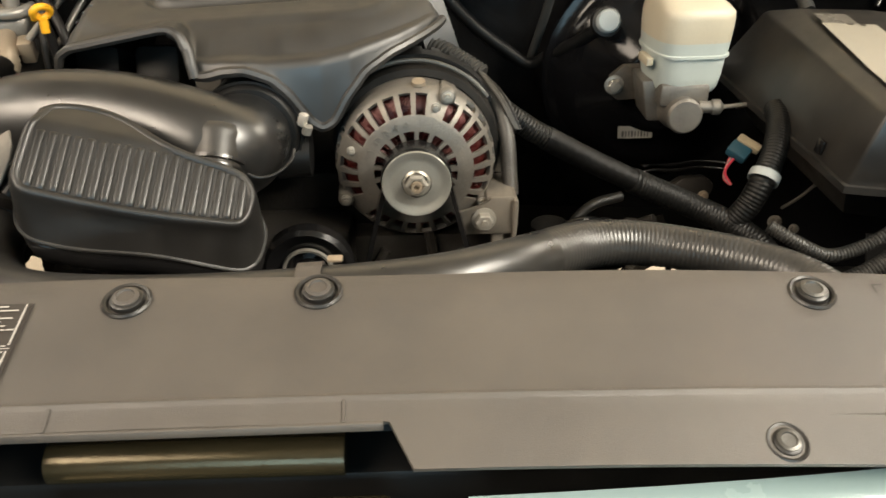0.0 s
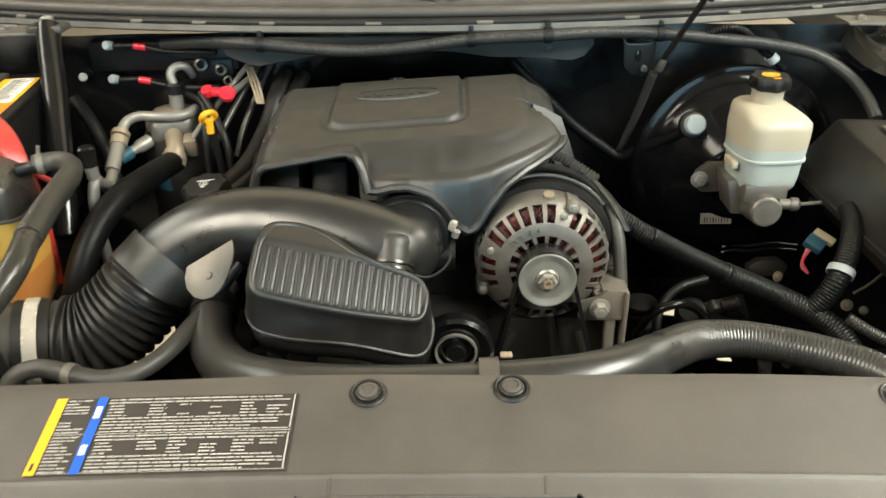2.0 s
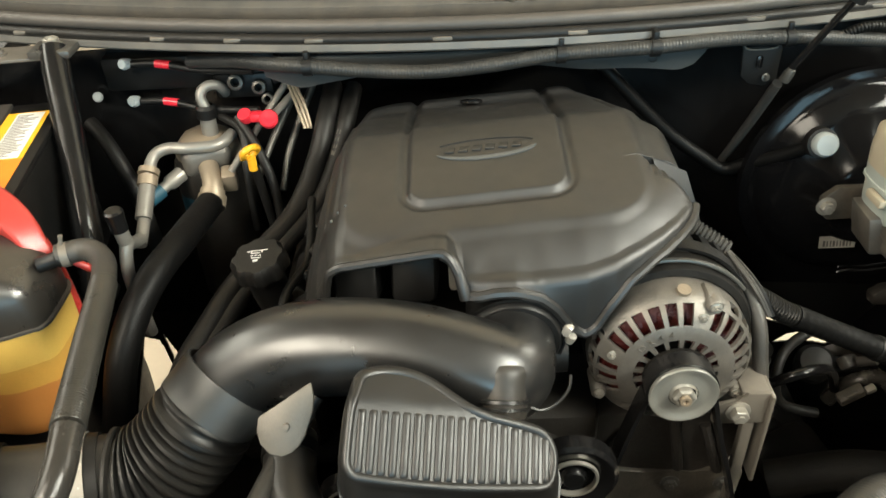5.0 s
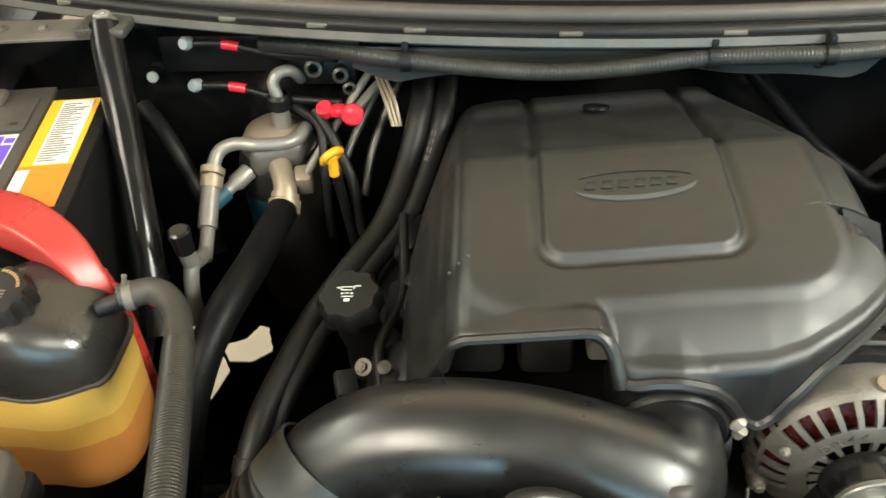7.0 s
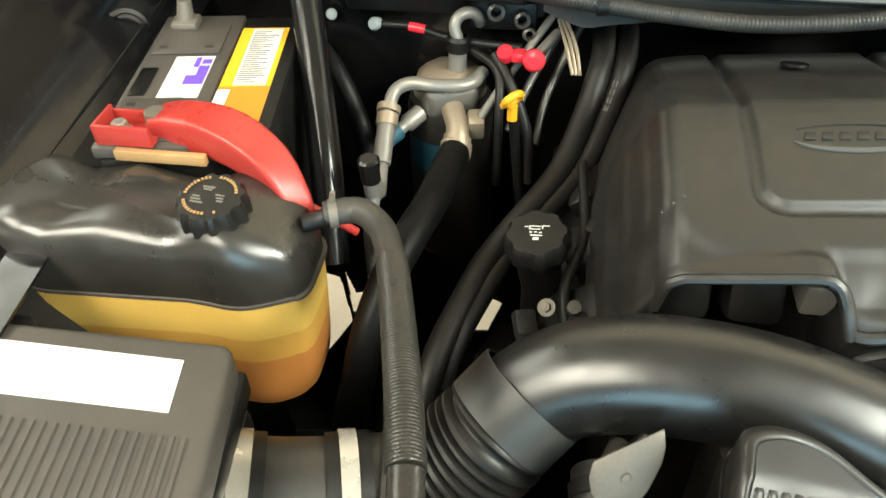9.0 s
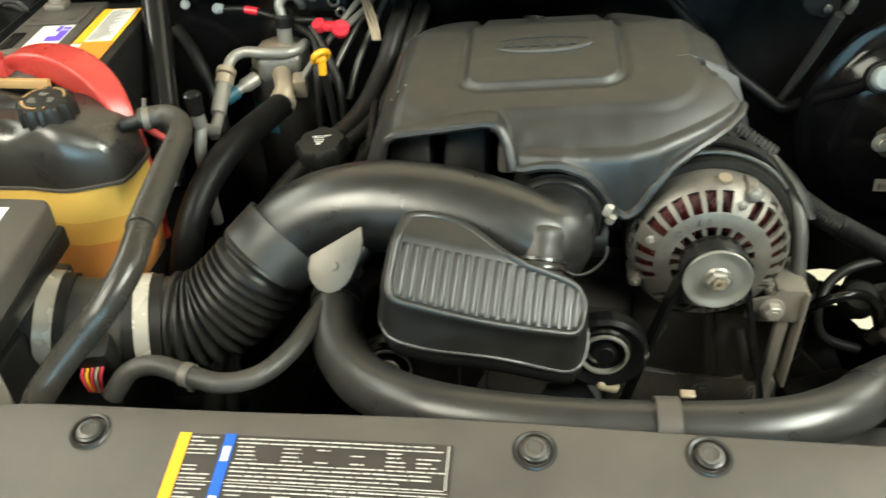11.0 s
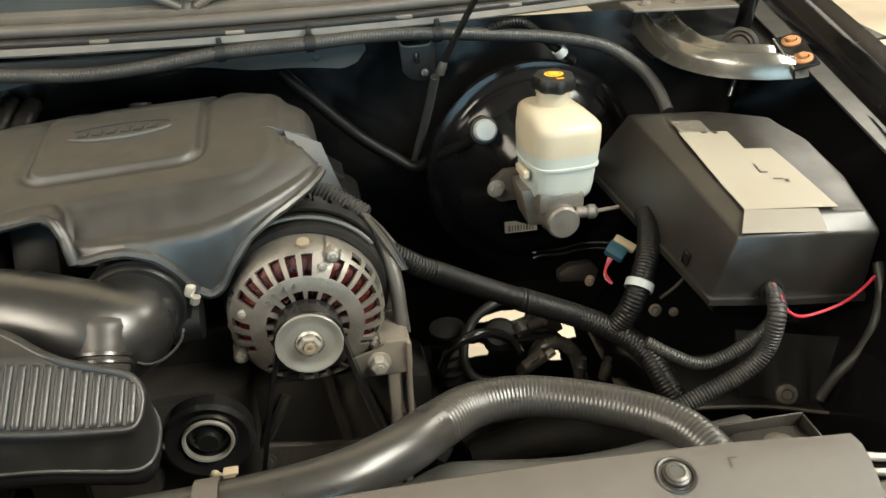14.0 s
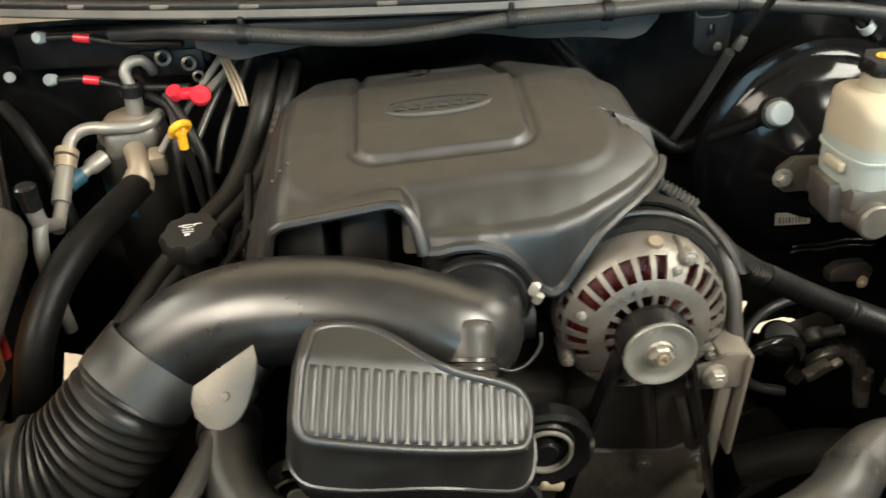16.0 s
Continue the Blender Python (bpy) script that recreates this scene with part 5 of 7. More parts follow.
# raised cast characters beside the slots
for ch, ang in (("D", 138), ("R", 126), ("4", 113), ("4", 101)):
    fc = bpy.data.curves.new("cast_mark", "FONT")
    fc.body, fc.size, fc.extrude, fc.align_x, fc.align_y = ch, 0.0105, 0.0005, "CENTER", "CENTER"
    tmp = bpy.data.objects.new("cast_mark", fc)
    scene.collection.objects.link(tmp)
    me = bpy.data.meshes.new_from_object(tmp.evaluated_get(bpy.context.evaluated_depsgraph_get()))
    bpy.data.objects.remove(tmp)
    tb2 = bmesh.new()
    tb2.from_mesh(me)
    a = radians(ang)
    tb2.transform(AM @ Matrix.Rotation(a - math.pi / 2, 4, "Z") @ Matrix.Translation((0, 0.0435, -0.0006)))
    part("cast_mark", tb2, M["alu"], al)
# mounting bracket
br = thing("alternator_bracket", (0.08, 0.65, 0.84), "folded steel alternator bracket with a hex bolt", "bracket")
BM2 = frame_on((0.075, 0.6435, 0.945), AX)
part("plate", prism([(-0.026, -0.012), (-0.022, -0.016), (0.024, -0.016), (0.029, -0.010), (0.029, 0.017), (0.025, 0.021), (0.004, 0.021), (-0.006, 0.012), (-0.026, 0.008)], 0.004, BM2 @ Matrix.Translation((0, 0, -0.004)), 0.001), M["bracket"], br)
part("flange", bx(0.074, 0.100, 0.647, 0.70, 0.960, 0.966, 0.002), M["bracket"], br)
part("side_leg", bx(0.0985, 0.103, 0.640, 0.70, 0.845, 0.965, 0.002), M["bracket"], br)
part("leg", bx(0.080, 0.092, 0.645, 0.655, 0.80, 0.935, 0.003), M["bracket"], br)
part("bolt", hexbolt(BM2 @ Matrix.Translation((-0.003, 0, 0)), 0.0085, 0.010, 0.0115), M["steel"], br)
part("tab", bx(0.060, 0.096, 0.70, 0.705, 0.965, 1.0, 0.002), M["bracket"], br)

# belt and idlers
bt = thing("drive_belt", (-0.02, 0.63, 0.7), "narrow black ribbed drive belt", "belt")


def strip(pts, w=0.020, t=0.004):
    line, _ = curve_points(pts, 0.01)
    return sheet(range(len(line)), [0, 1], lambda i, k: line[i] + V(0, (k - 0.5) * w, 0.0), t)


part("run", strip([(-0.021, 0.634, 0.985), (-0.034, 0.634, 0.93), (-0.048, 0.634, 0.86), (-0.06, 0.634, 0.80)]), M["gloss"], bt)
part("run", strip([(0.041, 0.634, 0.990), (0.056, 0.634, 0.93), (0.076, 0.634, 0.86), (0.09, 0.634, 0.80)]), M["gloss"], bt)
part("wrap", sheet(steps(radians(-5), radians(185), 26), [0, 1], lambda a, k: AM @ V(0.0315 * math.cos(a), 0.0315 * math.sin(a), 0.0235 - 0.018 * k), 0.003), M["gloss"], bt)
for x, y, z, r, lbl in ((-0.086, 0.585, 0.929, 0.0400, "black plastic idler pulley with a steel ring"), (-0.287, 0.585, 0.900, 0.030, "black tensioner pulley with a steel bolt")):
    m = frame_on((x, y, z), AX)
    idl = thing("idler_pulley", (x, y + 0.02, z - r), lbl, "pulley", group="belt idlers")
    part("wheel", lathe([(0, 0.0), (0.010, 0.0), (0.012, -0.004), (0.017, -0.006), (r - 0.014, -0.002), (r - 0.004, 0.001), (r, -0.002), (r, -0.015), (0, -0.015)], m, 40), M["gloss"], idl)
    part("ring", lathe([(0.0192, -0.004), (0.0198, 0.0008), (0.0218, 0.0010), (0.0226, -0.002)], m, 40), M["steel"], idl)
    part("hub", lathe([(0, 0.002), (0.009, 0.002), (0.011, -0.004), (0.0, -0.004)], m, 24), M["black"] if x > -0.1 else M["steel"], idl)
pc = thing("belt_guard_tip", (-0.08, 0.59, 0.88), "cream plastic tip beside the idler pulley", "plastic tip")
part("tip", rbox(Matrix.Translation((-0.08, 0.588, 0.889)) @ pose(0, 0, 0, 0, 22, 10), 0.024, 0.012, 0.011, 0.004, 3), M["tan"], pc)
tn = thing("tensioner_arm", (-0.16, 0.62, 0.85), "greasy cast tensioner arm", "tensioner")
part("arm", rbox(Matrix.Translation((-0.16, 0.615, 0.90)) @ pose(0, 0, 0, 0, 12, 0), 0.15, 0.02, 0.045, 0.008), M["greasy"], tn)
part("spring_case", lathe([(0, 0.01), (0.028, 0.01), (0.032, 0), (0.032, -0.03), (0, -0.03)], frame_on((-0.165, 0.60, 0.885), AX), 28), M["greasy"], tn)

# ---- hoses at the front ----
UH = [(-0.327, 0.592, 0.988), (-0.326, 0.572, 0.986), (-0.322, 0.545, 0.980), (-0.306, 0.512, 0.978), (-0.275, 0.475, 0.985), (-0.22, 0.444, 0.998), (-0.14, 0.430, 1.006), (-0.046, 0.427, 1.012), (0.02, 0.434, 1.014),
      (0.066, 0.456, 1.010), (0.098, 0.487, 0.999), (0.132, 0.510, 0.994), (0.172, 0.515, 0.992), (0.212, 0.504, 0.992), (0.250, 0.485, 0.992), (0.280, 0.462, 0.991), (0.296, 0.434, 0.988), (0.302, 0.405, 0.98)]
uh = thing("upper_radiator_hose", (-0.05, 0.45, 0.95), "thick glossy black upper radiator hose", "hose")
part("hose_left", tube(UH[:11], 0.0190, 0.007, 28, grow=lambda u: 1.16 - 0.16 * smooth(u, 0.2, 0.6) + 0.02 * smooth(u, 0.8, 1)), M["rubber_shine"], uh)
part("hose_ribbed", tube(UH[10:], 0.0190, n=28, ripple=(0.0036, 0.00028), grow=lambda u: 1.0 - 0.14 * smooth(u, 0.0, 0.5)), M["rubber_shine"], uh, "finely ribbed hose section", sharp=60)
bnd, _ = ring_band(UH[:3], 0.0225, 0.012, 0.0015, 0.4, 28)
part("clamp", bnd, M["rubber"], uh)
bnd, _ = ring_band(UH[6:9], 0.0200, 0.016, 0.0022, 0.5, 28)
part("clip", bnd, M["panel"], uh, "grey retaining clip")
part("clip_tab", bx(-0.051, -0.041, 0.440, 0.447, 1.0275, 1.0300, 0.0010), M["brass"], uh)
TL = [(-0.495, 0.470, 0.965), (-0.478, 0.478, 0.986), (-0.455, 0.480, 0.993), (-0.425, 0.472, 0.992), (-0.395, 0.467, 0.990), (-0.368, 0.478, 0.990), (-0.350, 0.505, 0.992), (-0.338, 0.545, 0.994), (-0.325, 0.585, 0.998), (-0.315, 0.61, 1.0)]
tl = thing("vent_hose", (-0.42, 0.48, 0.95), "thin dusty grey-black vent hose with wire clips", "hose")
part("hose", tube(TL, 0.0085, 0.006, 16), M["greyhose"], tl)
for at in (0.30, 0.86):
    bnd, mm = ring_band(TL, 0.0088, 0.008, 0.0012, at, 20)
    part("clip", join(bnd, rbox(mm @ Matrix.Translation((0.0, -0.013, 0)), 0.004, 0.010, 0.006, 0.001)), M["bracket"], tl)

# ---- passenger side: air box, tank, battery ----
ab = thing("air_filter_box", (-0.70, 0.50, 0.80), "dark grey air filter box with ribbed lid and blank label", "air filter box")
part("lid", prism([(-0.850, 0.388), (-0.560, 0.394), (-0.554, 0.400), (-0.588, 0.604), (-0.596, 0.612), (-0.880, 0.612)], 0.030, Matrix.Translation((0, 0, 1.036)), 0.006, 3), M["panel"], ab)
part("lid_side", prism([(-0.855, 0.392), (-0.560, 0.397), (-0.586, 0.612), (-0.882, 0.616)], 0.024, Matrix.Translation((0, 0, 1.014)), 0.005, 3), M["black"], ab)
part("body", prism([(-0.85, 0.40), (-0.575, 0.405), (-0.590, 0.61), (-0.875, 0.615)], 0.20, Matrix.Translation((0, 0, 0.797)), 0.008, 2), M["black"], ab)
for k in range(34):
    x = -0.838 + 0.262 * k / 33
    part("lid_rib", sheet([0, 1, 2, 3], [0, 1], lambda i, v: V(x + (-0.0026, -0.0014, 0.0014, 0.0026)[i] - 0.018 * v, 0.400 + 0.132 * v, 1.0655 + (0, 0.0022, 0.0022, 0)[i]), 0), M["panel"], ab)
part("label", prism([(-0.795, 0.549), (-0.612, 0.549), (-0.619, 0.592), (-0.802, 0.594)], 0.0006, Matrix.Translation((0, 0, 1.0664))), M["paper"], ab, "blank white paper label")
for k in range(7):
    part("buttress", bx(-0.83 + 0.036 * k, -0.824 + 0.036 * k, 0.374, 0.402, 0.94, 1.016, 0.002), M["ductdark"], ab)
part("outlet", lathe([(0, 0), (0.040, 0), (0.040, 0.016), (0.038, 0.022), (0, 0.022)], frame_on((-0.646, 0.534, 0.990), (1, 0.26, -0.22)) @ Matrix.Scale(1.15, 4), 32), M["rubber"], ab)
part("latch", bx(-0.78, -0.755, 0.610, 0.628, 1.03, 1.056, 0.004), M["black"], ab)

ct = thing("coolant_tank", (-0.70, 0.70, 0.90), "coolant expansion tank with black top and amber lower half", "coolant tank")


def tank_ring(z, grow_):
    pts = []
    for k in range(64):
        a = 2 * math.pi * k / 64
        c, s = math.cos(a), math.sin(a)
        e = 0.42
        x = math.copysign(abs(c) ** e, c) * 0.153 * grow_
        y = math.copysign(abs(s) ** e, s) * 0.051 * grow_
        wob = 1 + 0.060 * math.sin(5 * x / 0.15 * 2.2) * (1 if abs(s) > 0.5 else 0.2)
        pts.append(V(-0.718 + x, 0.724 + y * wob, z + 0.0016 * math.sin(x * 60) + (0.006 * math.sin(x * 75 + 1) * smooth(z, 1.05, 1.09) if z > 1.05 else 0)))
    return pts


def stack(levels, cap=True):
    bm = bmesh.new()
    rings = [[bm.verts.new(p) for p in tank_ring(z, g)] for z, g in levels]
    for a, b in zip(rings, rings[1:]):
        for k in range(64):
            bm.faces.new((a[k], a[(k + 1) % 64], b[(k + 1) % 64], b[k]))
    bm.faces.new(rings[0][::-1])
    bm.faces.new(rings[-1])
    return bm


part("top_shell", stack([(1.036, 1.0), (1.050, 1.0), (1.068, 0.985), (1.080, 0.95), (1.090, 0.88), (1.096, 0.78), (1.099, 0.62), (1.100, 0.35)]), M["tanktop"], ct, "shiny black upper shell", sharp=60)
part("seam_flange", stack([(1.0335, 1.0), (1.034, 1.02), (1.037, 1.02), (1.0375, 1.0)]), M["panel"], ct)
part("stained_band", stack([(0.968, 0.978), (0.975, 0.981), (0.985, 0.985), (0.996, 0.990)]), M["tankmid"], ct, "stained amber band", sharp=60)
part("lower_shell", stack([(0.996, 0.990), (1.0, 0.992), (1.02, 0.996), (1.0335, 0.996)]), M["tank"], ct, "amber translucent lower shell", sharp=60)
part("fluid_level", stack([(0.905, 0.90), (0.915, 0.945), (0.94, 0.965), (0.968, 0.978)]), M["coolant"], ct, "orange coolant showing through", sharp=60)
cp = part("cap", knob([(0, 0), (0.0258, 0), (0.0268, 0.003), (0.0268, 0.019), (0.0245, 0.025), (0.012, 0.026), (0, 0.026)], frame_on((-0.634, 0.712, 1.092), (0.02, -0.10, 1)), 12, 0.05),
          M["fusebox"], ct, "ribbed black pressure cap")
CM = frame_on((-0.634, 0.712, 1.092), (0.02, -0.10, 1), (0.1, 1, 0.1)) @ Matrix.Translation((0, 0, 0.0262))
for k in range(34):
    a = radians(20 + 8.6 * k)
    if k % 11 < 9:
        part("cap_print", rbox(CM @ Matrix.Translation((0.0198 * math.cos(a), 0.0198 * math.sin(a), 0.0003)) @ Matrix.Rotation(a, 4, "Z"), 0.0024, 0.0018, 0.0005, 0), M["amberblock"], cp)
for x, y, w, h in ((-0.004, 0.008, 0.010, 0.0016), (-0.004, 0.0055, 0.007, 0.0016), (-0.010, -0.003, 0.006, 0.0014), (-0.009, -0.006, 0.008, 0.0014), (-0.007, -0.009, 0.010, 0.0014), (0.008, 0.001, 0.007, 0.0014), (0.009, -0.002, 0.006, 0.0014), (0.010, -0.005, 0.005, 0.0014)):
    part("cap_mark", rbox(CM @ Matrix.Translation((x, y, 0.0003)), w, h, 0.0005, 0), M["greylabel"], cp)
part("nipple", lathe([(0, 0), (0.0075, 0), (0.0075, 0.016), (0.009, 0.018), (0.007, 0.026), (0, 0.026)], frame_on((-0.572, 0.728, 1.080), (1, 0.45, 0.1)), 18), M["black"], ct)
OF = [(-0.556, 0.738, 1.083), (-0.530, 0.744, 1.085), (-0.506, 0.722, 1.087), (-0.489, 0.680, 1.093), (-0.478, 0.640, 1.099), (-0.467, 0.598, 1.105), (-0.455, 0.550, 1.110), (-0.444, 0.500, 1.112), (-0.440, 0.464, 1.104), (-0.450, 0.440, 1.088), (-0.468, 0.427, 1.069), (-0.485, 0.415, 1.050), (-0.500, 0.404, 1.030), (-0.515, 0.398, 1.000)]
oh = thing("overflow_hose", (-0.51, 0.58, 1.0), "dusty braided overflow hose with a wire clamp", "hose")
part("hose_upper", tube(OF[:4], 0.0108, 0.006, 18), M["greyhose"], oh)
part("hose_braid", tube(OF[3:8], 0.0116, n=18, ripple=(0.0026, 0.0005)), M["braid"], oh, "finely braided dusty sleeve")
part("hose_lower", tube(OF[7:], 0.0108, 0.006, 18), M["oilhose"], oh)
part("clamp", lathe([(0.0108, 0), (0.012, 0), (0.012, 0.007), (0.0108, 0.007), (0.0108, 0)], frame_on((-0.553, 0.739, 1.083), (1, 0.35, 0)), 20), M["bracket"], oh)
part("clamp_ear", tube([(-0.550, 0.740, 1.094), (-0.548, 0.741, 1.104)], 0.0022, 0.004, 8), M["bracket"], oh)
rt = thing("radiator_tab", (-0.53, 0.41, 1.0), "small grey steel radiator tab", "bracket")
part("tab", prism([(0, 0), (0.03, 0), (0.018, 0.035)], 0.003, Matrix.Translation((-0.548, 0.402, 1.012)) @ pose(0, 0, 0, 70, 0, 0), 0.0008), M["bracket"], rt)
part("bolt", hexbolt(frame_on((-0.563, 0.40, 1.008), (0, 0, 1)), 0.008, 0.006, 0.012), M["bracket"], rt)

# battery
bty = thing("battery", (-0.70, 0.892, 0.90), "black truck battery with orange and white labels", "battery")
BQ = [(-0.772, 0.770), (-0.630, 0.770), (-0.630, 1.010), (-0.772, 1.010)]
part("case", prism(BQ, 0.19, Matrix.Translation((0, 0, 0.910)), 0.006), M["black"], bty)
part("lid", prism([(-0.774, 0.768), (-0.690, 0.768), (-0.690, 1.012), (-0.774, 1.012)], 0.012, Matrix.Translation((0, 0, 1.100)), 0.003), M["panel"], bty)
part("lid_low", prism([(-0.690, 0.768), (-0.628, 0.768), (-0.628, 1.012), (-0.690, 1.012)], 0.009, Matrix.Translation((0, 0, 1.100)), 0.003), M["black"], bty)
part("handle_slot", bx(-0.768, -0.752, 0.85, 0.90, 1.111, 1.1135, 0.001), M["gloss"], bty)
part("label_white", bx(-0.740, -0.702, 0.845, 0.921, 1.1121, 1.1127, 0), M["paper"], bty, "white label with violet print")
for x0, x1, y0, y1 in ((-0.722, -0.703, 0.868, 0.884), (-0.713, -0.703, 0.884, 0.902), (-0.712, -0.703, 0.906, 0.914), (-0.719, -0.714, 0.900, 0.918)):
    part("violet_print", bx(x0, x1, y0, y1, 1.1128, 1.1132, 0), M["violet"], bty)
part("label_amber", bx(-0.688, -0.640, 0.868, 0.985, 1.1091, 1.1096, 0), M["amber"], bty)
part("label_orange", bx(-0.688, -0.640, 0.805, 0.868, 1.1091, 1.1097, 0), M["orange"], bty)
part("label_paper", bx(-0.676, -0.645, 0.870, 0.982, 1.1097, 1.1101, 0), M["paper"], bty)
part("label_paper_low", bx(-0.688, -0.676, 0.806, 0.862, 1.1098, 1.1102, 0), M["paper"], bty)
fp = bmesh.new()
for k in range(26):
    y = 0.874 + 0.004 * k
    join(fp, bx(-0.674, -0.674 + rnd.uniform(0.012, 0.026), y, y + 0.0018, 1.1102, 1.1104, 0))
tagged(part("label_print", fp, M["greylabel"], bty), kind="stuff")
part("terminal_clamp", join(bx(-0.760, -0.732, 0.972, 0.998, 1.112, 1.122, 0.004), lathe([(0, 0), (0.009, 0), (0.007, 0.020), (0, 0.020)], frame_on((-0.746, 0.985, 1.120), (0.1, 0.2, 1)), 16)), M["bracket"], bty, "grey lead terminal clamp")
for k in range(2):
    part("cell_cover", prism([(-0.768, 0.0), (-0.700, 0.0), (-0.700, 0.060), (-0.715, 0.068), (-0.768, 0.068)], 0.0022, Matrix.Translation((0, 0.776 + 0.150 * k, 1.1118)), 0.001), M["panel"], bty, "raised cell vent cover")
    for x, y in ((-0.758, 0.012), (-0.712, 0.012), (-0.758, 0.056)):
        part("pry_slot", bx(x - 0.004, x + 0.004, 0.774 + 0.150 * k + y, 0.779 + 0.150 * k + y, 1.1139, 1.1144, 0), M["ink"], bty)
part("terminal_front", lathe([(0, 0), (0.010, 0), (0.009, 0.018), (0, 0.018)], frame_on((-0.722, 0.795, 1.112), (0, 0, 1)), 18), M["bracket"], bty)
bty.rotation_euler = (0, 0, radians(8))
bty.location.x -= 0.006
bty.location.y += 0.006
rcv = thing("terminal_cover", (-0.67, 0.79, 1.10), "red plastic battery terminal cover and cable guard", "terminal cover")
RC = [(-0.712, 0.802, 1.118), (-0.692, 0.799, 1.122), (-0.660, 0.792, 1.122), (-0.632, 0.782, 1.117), (-0.607, 0.770, 1.105), (-0.588, 0.757, 1.083), (-0.582, 0.748, 1.055)]
gl, _ = curve_points(RC, 0.005)
rings_ = []
for i, c in enumerate(gl):
    u = i / (len(gl) - 1)
    t_ = (gl[min(i + 1, len(gl) - 1)] - gl[max(i - 1, 0)]).normalized()
    sd = t_.cross(V(0, 0, 1)).normalized()
    ov = sd.cross(t_)
    g_ = 0.92 + 0.26 * math.sin(min(1, u * 1.25) * math.pi) - 0.26 * u
    rings_.append([c - V(0, 0, 0.0035) + sd * 0.0185 * g_ * math.copysign(abs(math.cos(a)) ** 0.30, math.cos(a)) + ov * 0.0150 * g_ * math.copysign(abs(math.sin(a)) ** 0.30, math.sin(a)) for a in [2 * math.pi * (k + 0.5) / 28 for k in range(28)]])
part("guard", loft(rings_), M["red"], rcv, sharp=50)
part("guard_skirt", sheet(steps(0, 1, 24), [0, 1], lambda u, v: V(*[lerp_table(u, [(k / 6, RC[k][i]) for k in range(7)]) for i in range(3)]) + V(0, -0.013, -0.004 - 0.016 * v), 0.003), M["red"], rcv)
part("tray", join(bx(-0.758, -0.708, 0.770, 0.774, 1.113, 1.131, 0.0015), bx(-0.758, -0.755, 0.770, 0.805, 1.113, 1.131, 0.001), bx(-0.758, -0.708, 0.802, 0.805, 1.113, 1.127, 0.001), bx(-0.758, -0.708, 0.770, 0.805, 1.1125, 1.115, 0.0005)), M["red"], rcv)
part("fuse_block", bx(-0.740, -0.66, 0.762, 0.769, 1.103, 1.113, 0.0015), M["amberblock"], rcv)
part("stud", hexbolt(frame_on((-0.743, 0.788, 1.115), (0, 0, 1)), 0.007, 0.010, 0.010), M["steel"], rcv)
part("cable", tube([(-0.592, 0.780, 1.07), (-0.590, 0.785, 1.03), (-0.592, 0.79, 0.97), (-0.595, 0.79, 0.90)], 0.006, 0.01, 14), M["red"], rcv)
part("cable_thin", tube([(-0.600, 0.775, 1.07), (-0.560, 0.775, 1.045), (-0.545, 0.78, 1.03)], 0.004, 0.008, 10), M["red"], rcv)

# ---- air conditioning ----
ac = thing("ac_accumulator", (-0.50, 1.03, 0.80), "aluminium air conditioning canister with pipe fittings", "accumulator")
part("canister", lathe([(0, -0.20), (0.045, -0.20), (0.049, -0.19), (0.049, 0.0), (0.046, 0.012), (0.036, 0.018), (0, 0.018)], Matrix.Translation((-0.500, 1.045, 1.002)), 36), M["greasy"], ac)
part("head_block", rbox(Matrix.Translation((-0.500, 1.030, 1.025)) @ pose(0, 0, 0, 0, 0, 20), 0.062, 0.055, 0.040, 0.012, 3), M["alu"], ac, "cast aluminium head block")
part("head_cap", lathe([(0.040, -0.006), (0.042, 0.004), (0.040, 0.016), (0.030, 0.026), (0.014, 0.030), (0, 0.030)], Matrix.Translation((-0.500, 1.044, 1.020)), 9), M["brass"], ac, "dusty tan head casting")
part("riser", lathe([(0, 0), (0.0105, 0), (0.0098, 0.040), (0, 0.042)], frame_on((-0.492, 1.040, 1.035), (0.05, 0, 1)), 20), M["aluline"], ac)
part("riser_collar", lathe([(0.009, 0.036), (0.0125, 0.037), (0.0125, 0.050), (0.009, 0.054)], frame_on((-0.492, 1.040, 1.035), (0.05, 0, 1)), 20), M["black"], ac)
part("riser_hook", tube([(-0.490, 1.040, 1.084), (-0.494, 1.044, 1.098), (-0.488, 1.050, 1.107), (-0.476, 1.056, 1.107), (-0.470, 1.062, 1.098), (-0.470, 1.07, 1.09)], 0.0065, 0.004, 14), M["aluline"], ac)
part("label", sheet(steps(radians(215), radians(265), 8), [0, 1], lambda a, k: V(-0.500 + 0.0494 * math.cos(a), 1.045 + 0.0494 * math.sin(a), 0.935 + 0.04 * k), 0), M["cyan"], ac)
l1 = [(-0.462, 1.035, 1.050), (-0.475, 1.010, 1.048), (-0.510, 1.000, 1.050), (-0.535, 1.002, 1.050), (-0.552, 0.995, 1.044), (-0.556, 0.975, 1.030), (-0.556, 0.93, 0.998), (-0.552, 0.89, 0.985)]
pl = thing("ac_pipe", (-0.55, 0.95, 0.95), "bent aluminium air conditioning pipe with collars", "pipe")
part("pipe", tube(l1, 0.0072, 0.006, 16), M["aluline"], pl)
part("collar", join(tube([(-0.556, 0.980, 1.034), (-0.5565, 0.974, 1.030)], 0.0128, 0.004, 18), tube([(-0.5562, 0.972, 1.0285), (-0.5565, 0.962, 1.021)], 0.0118, 0.004, 18)), M["brass"], pl)
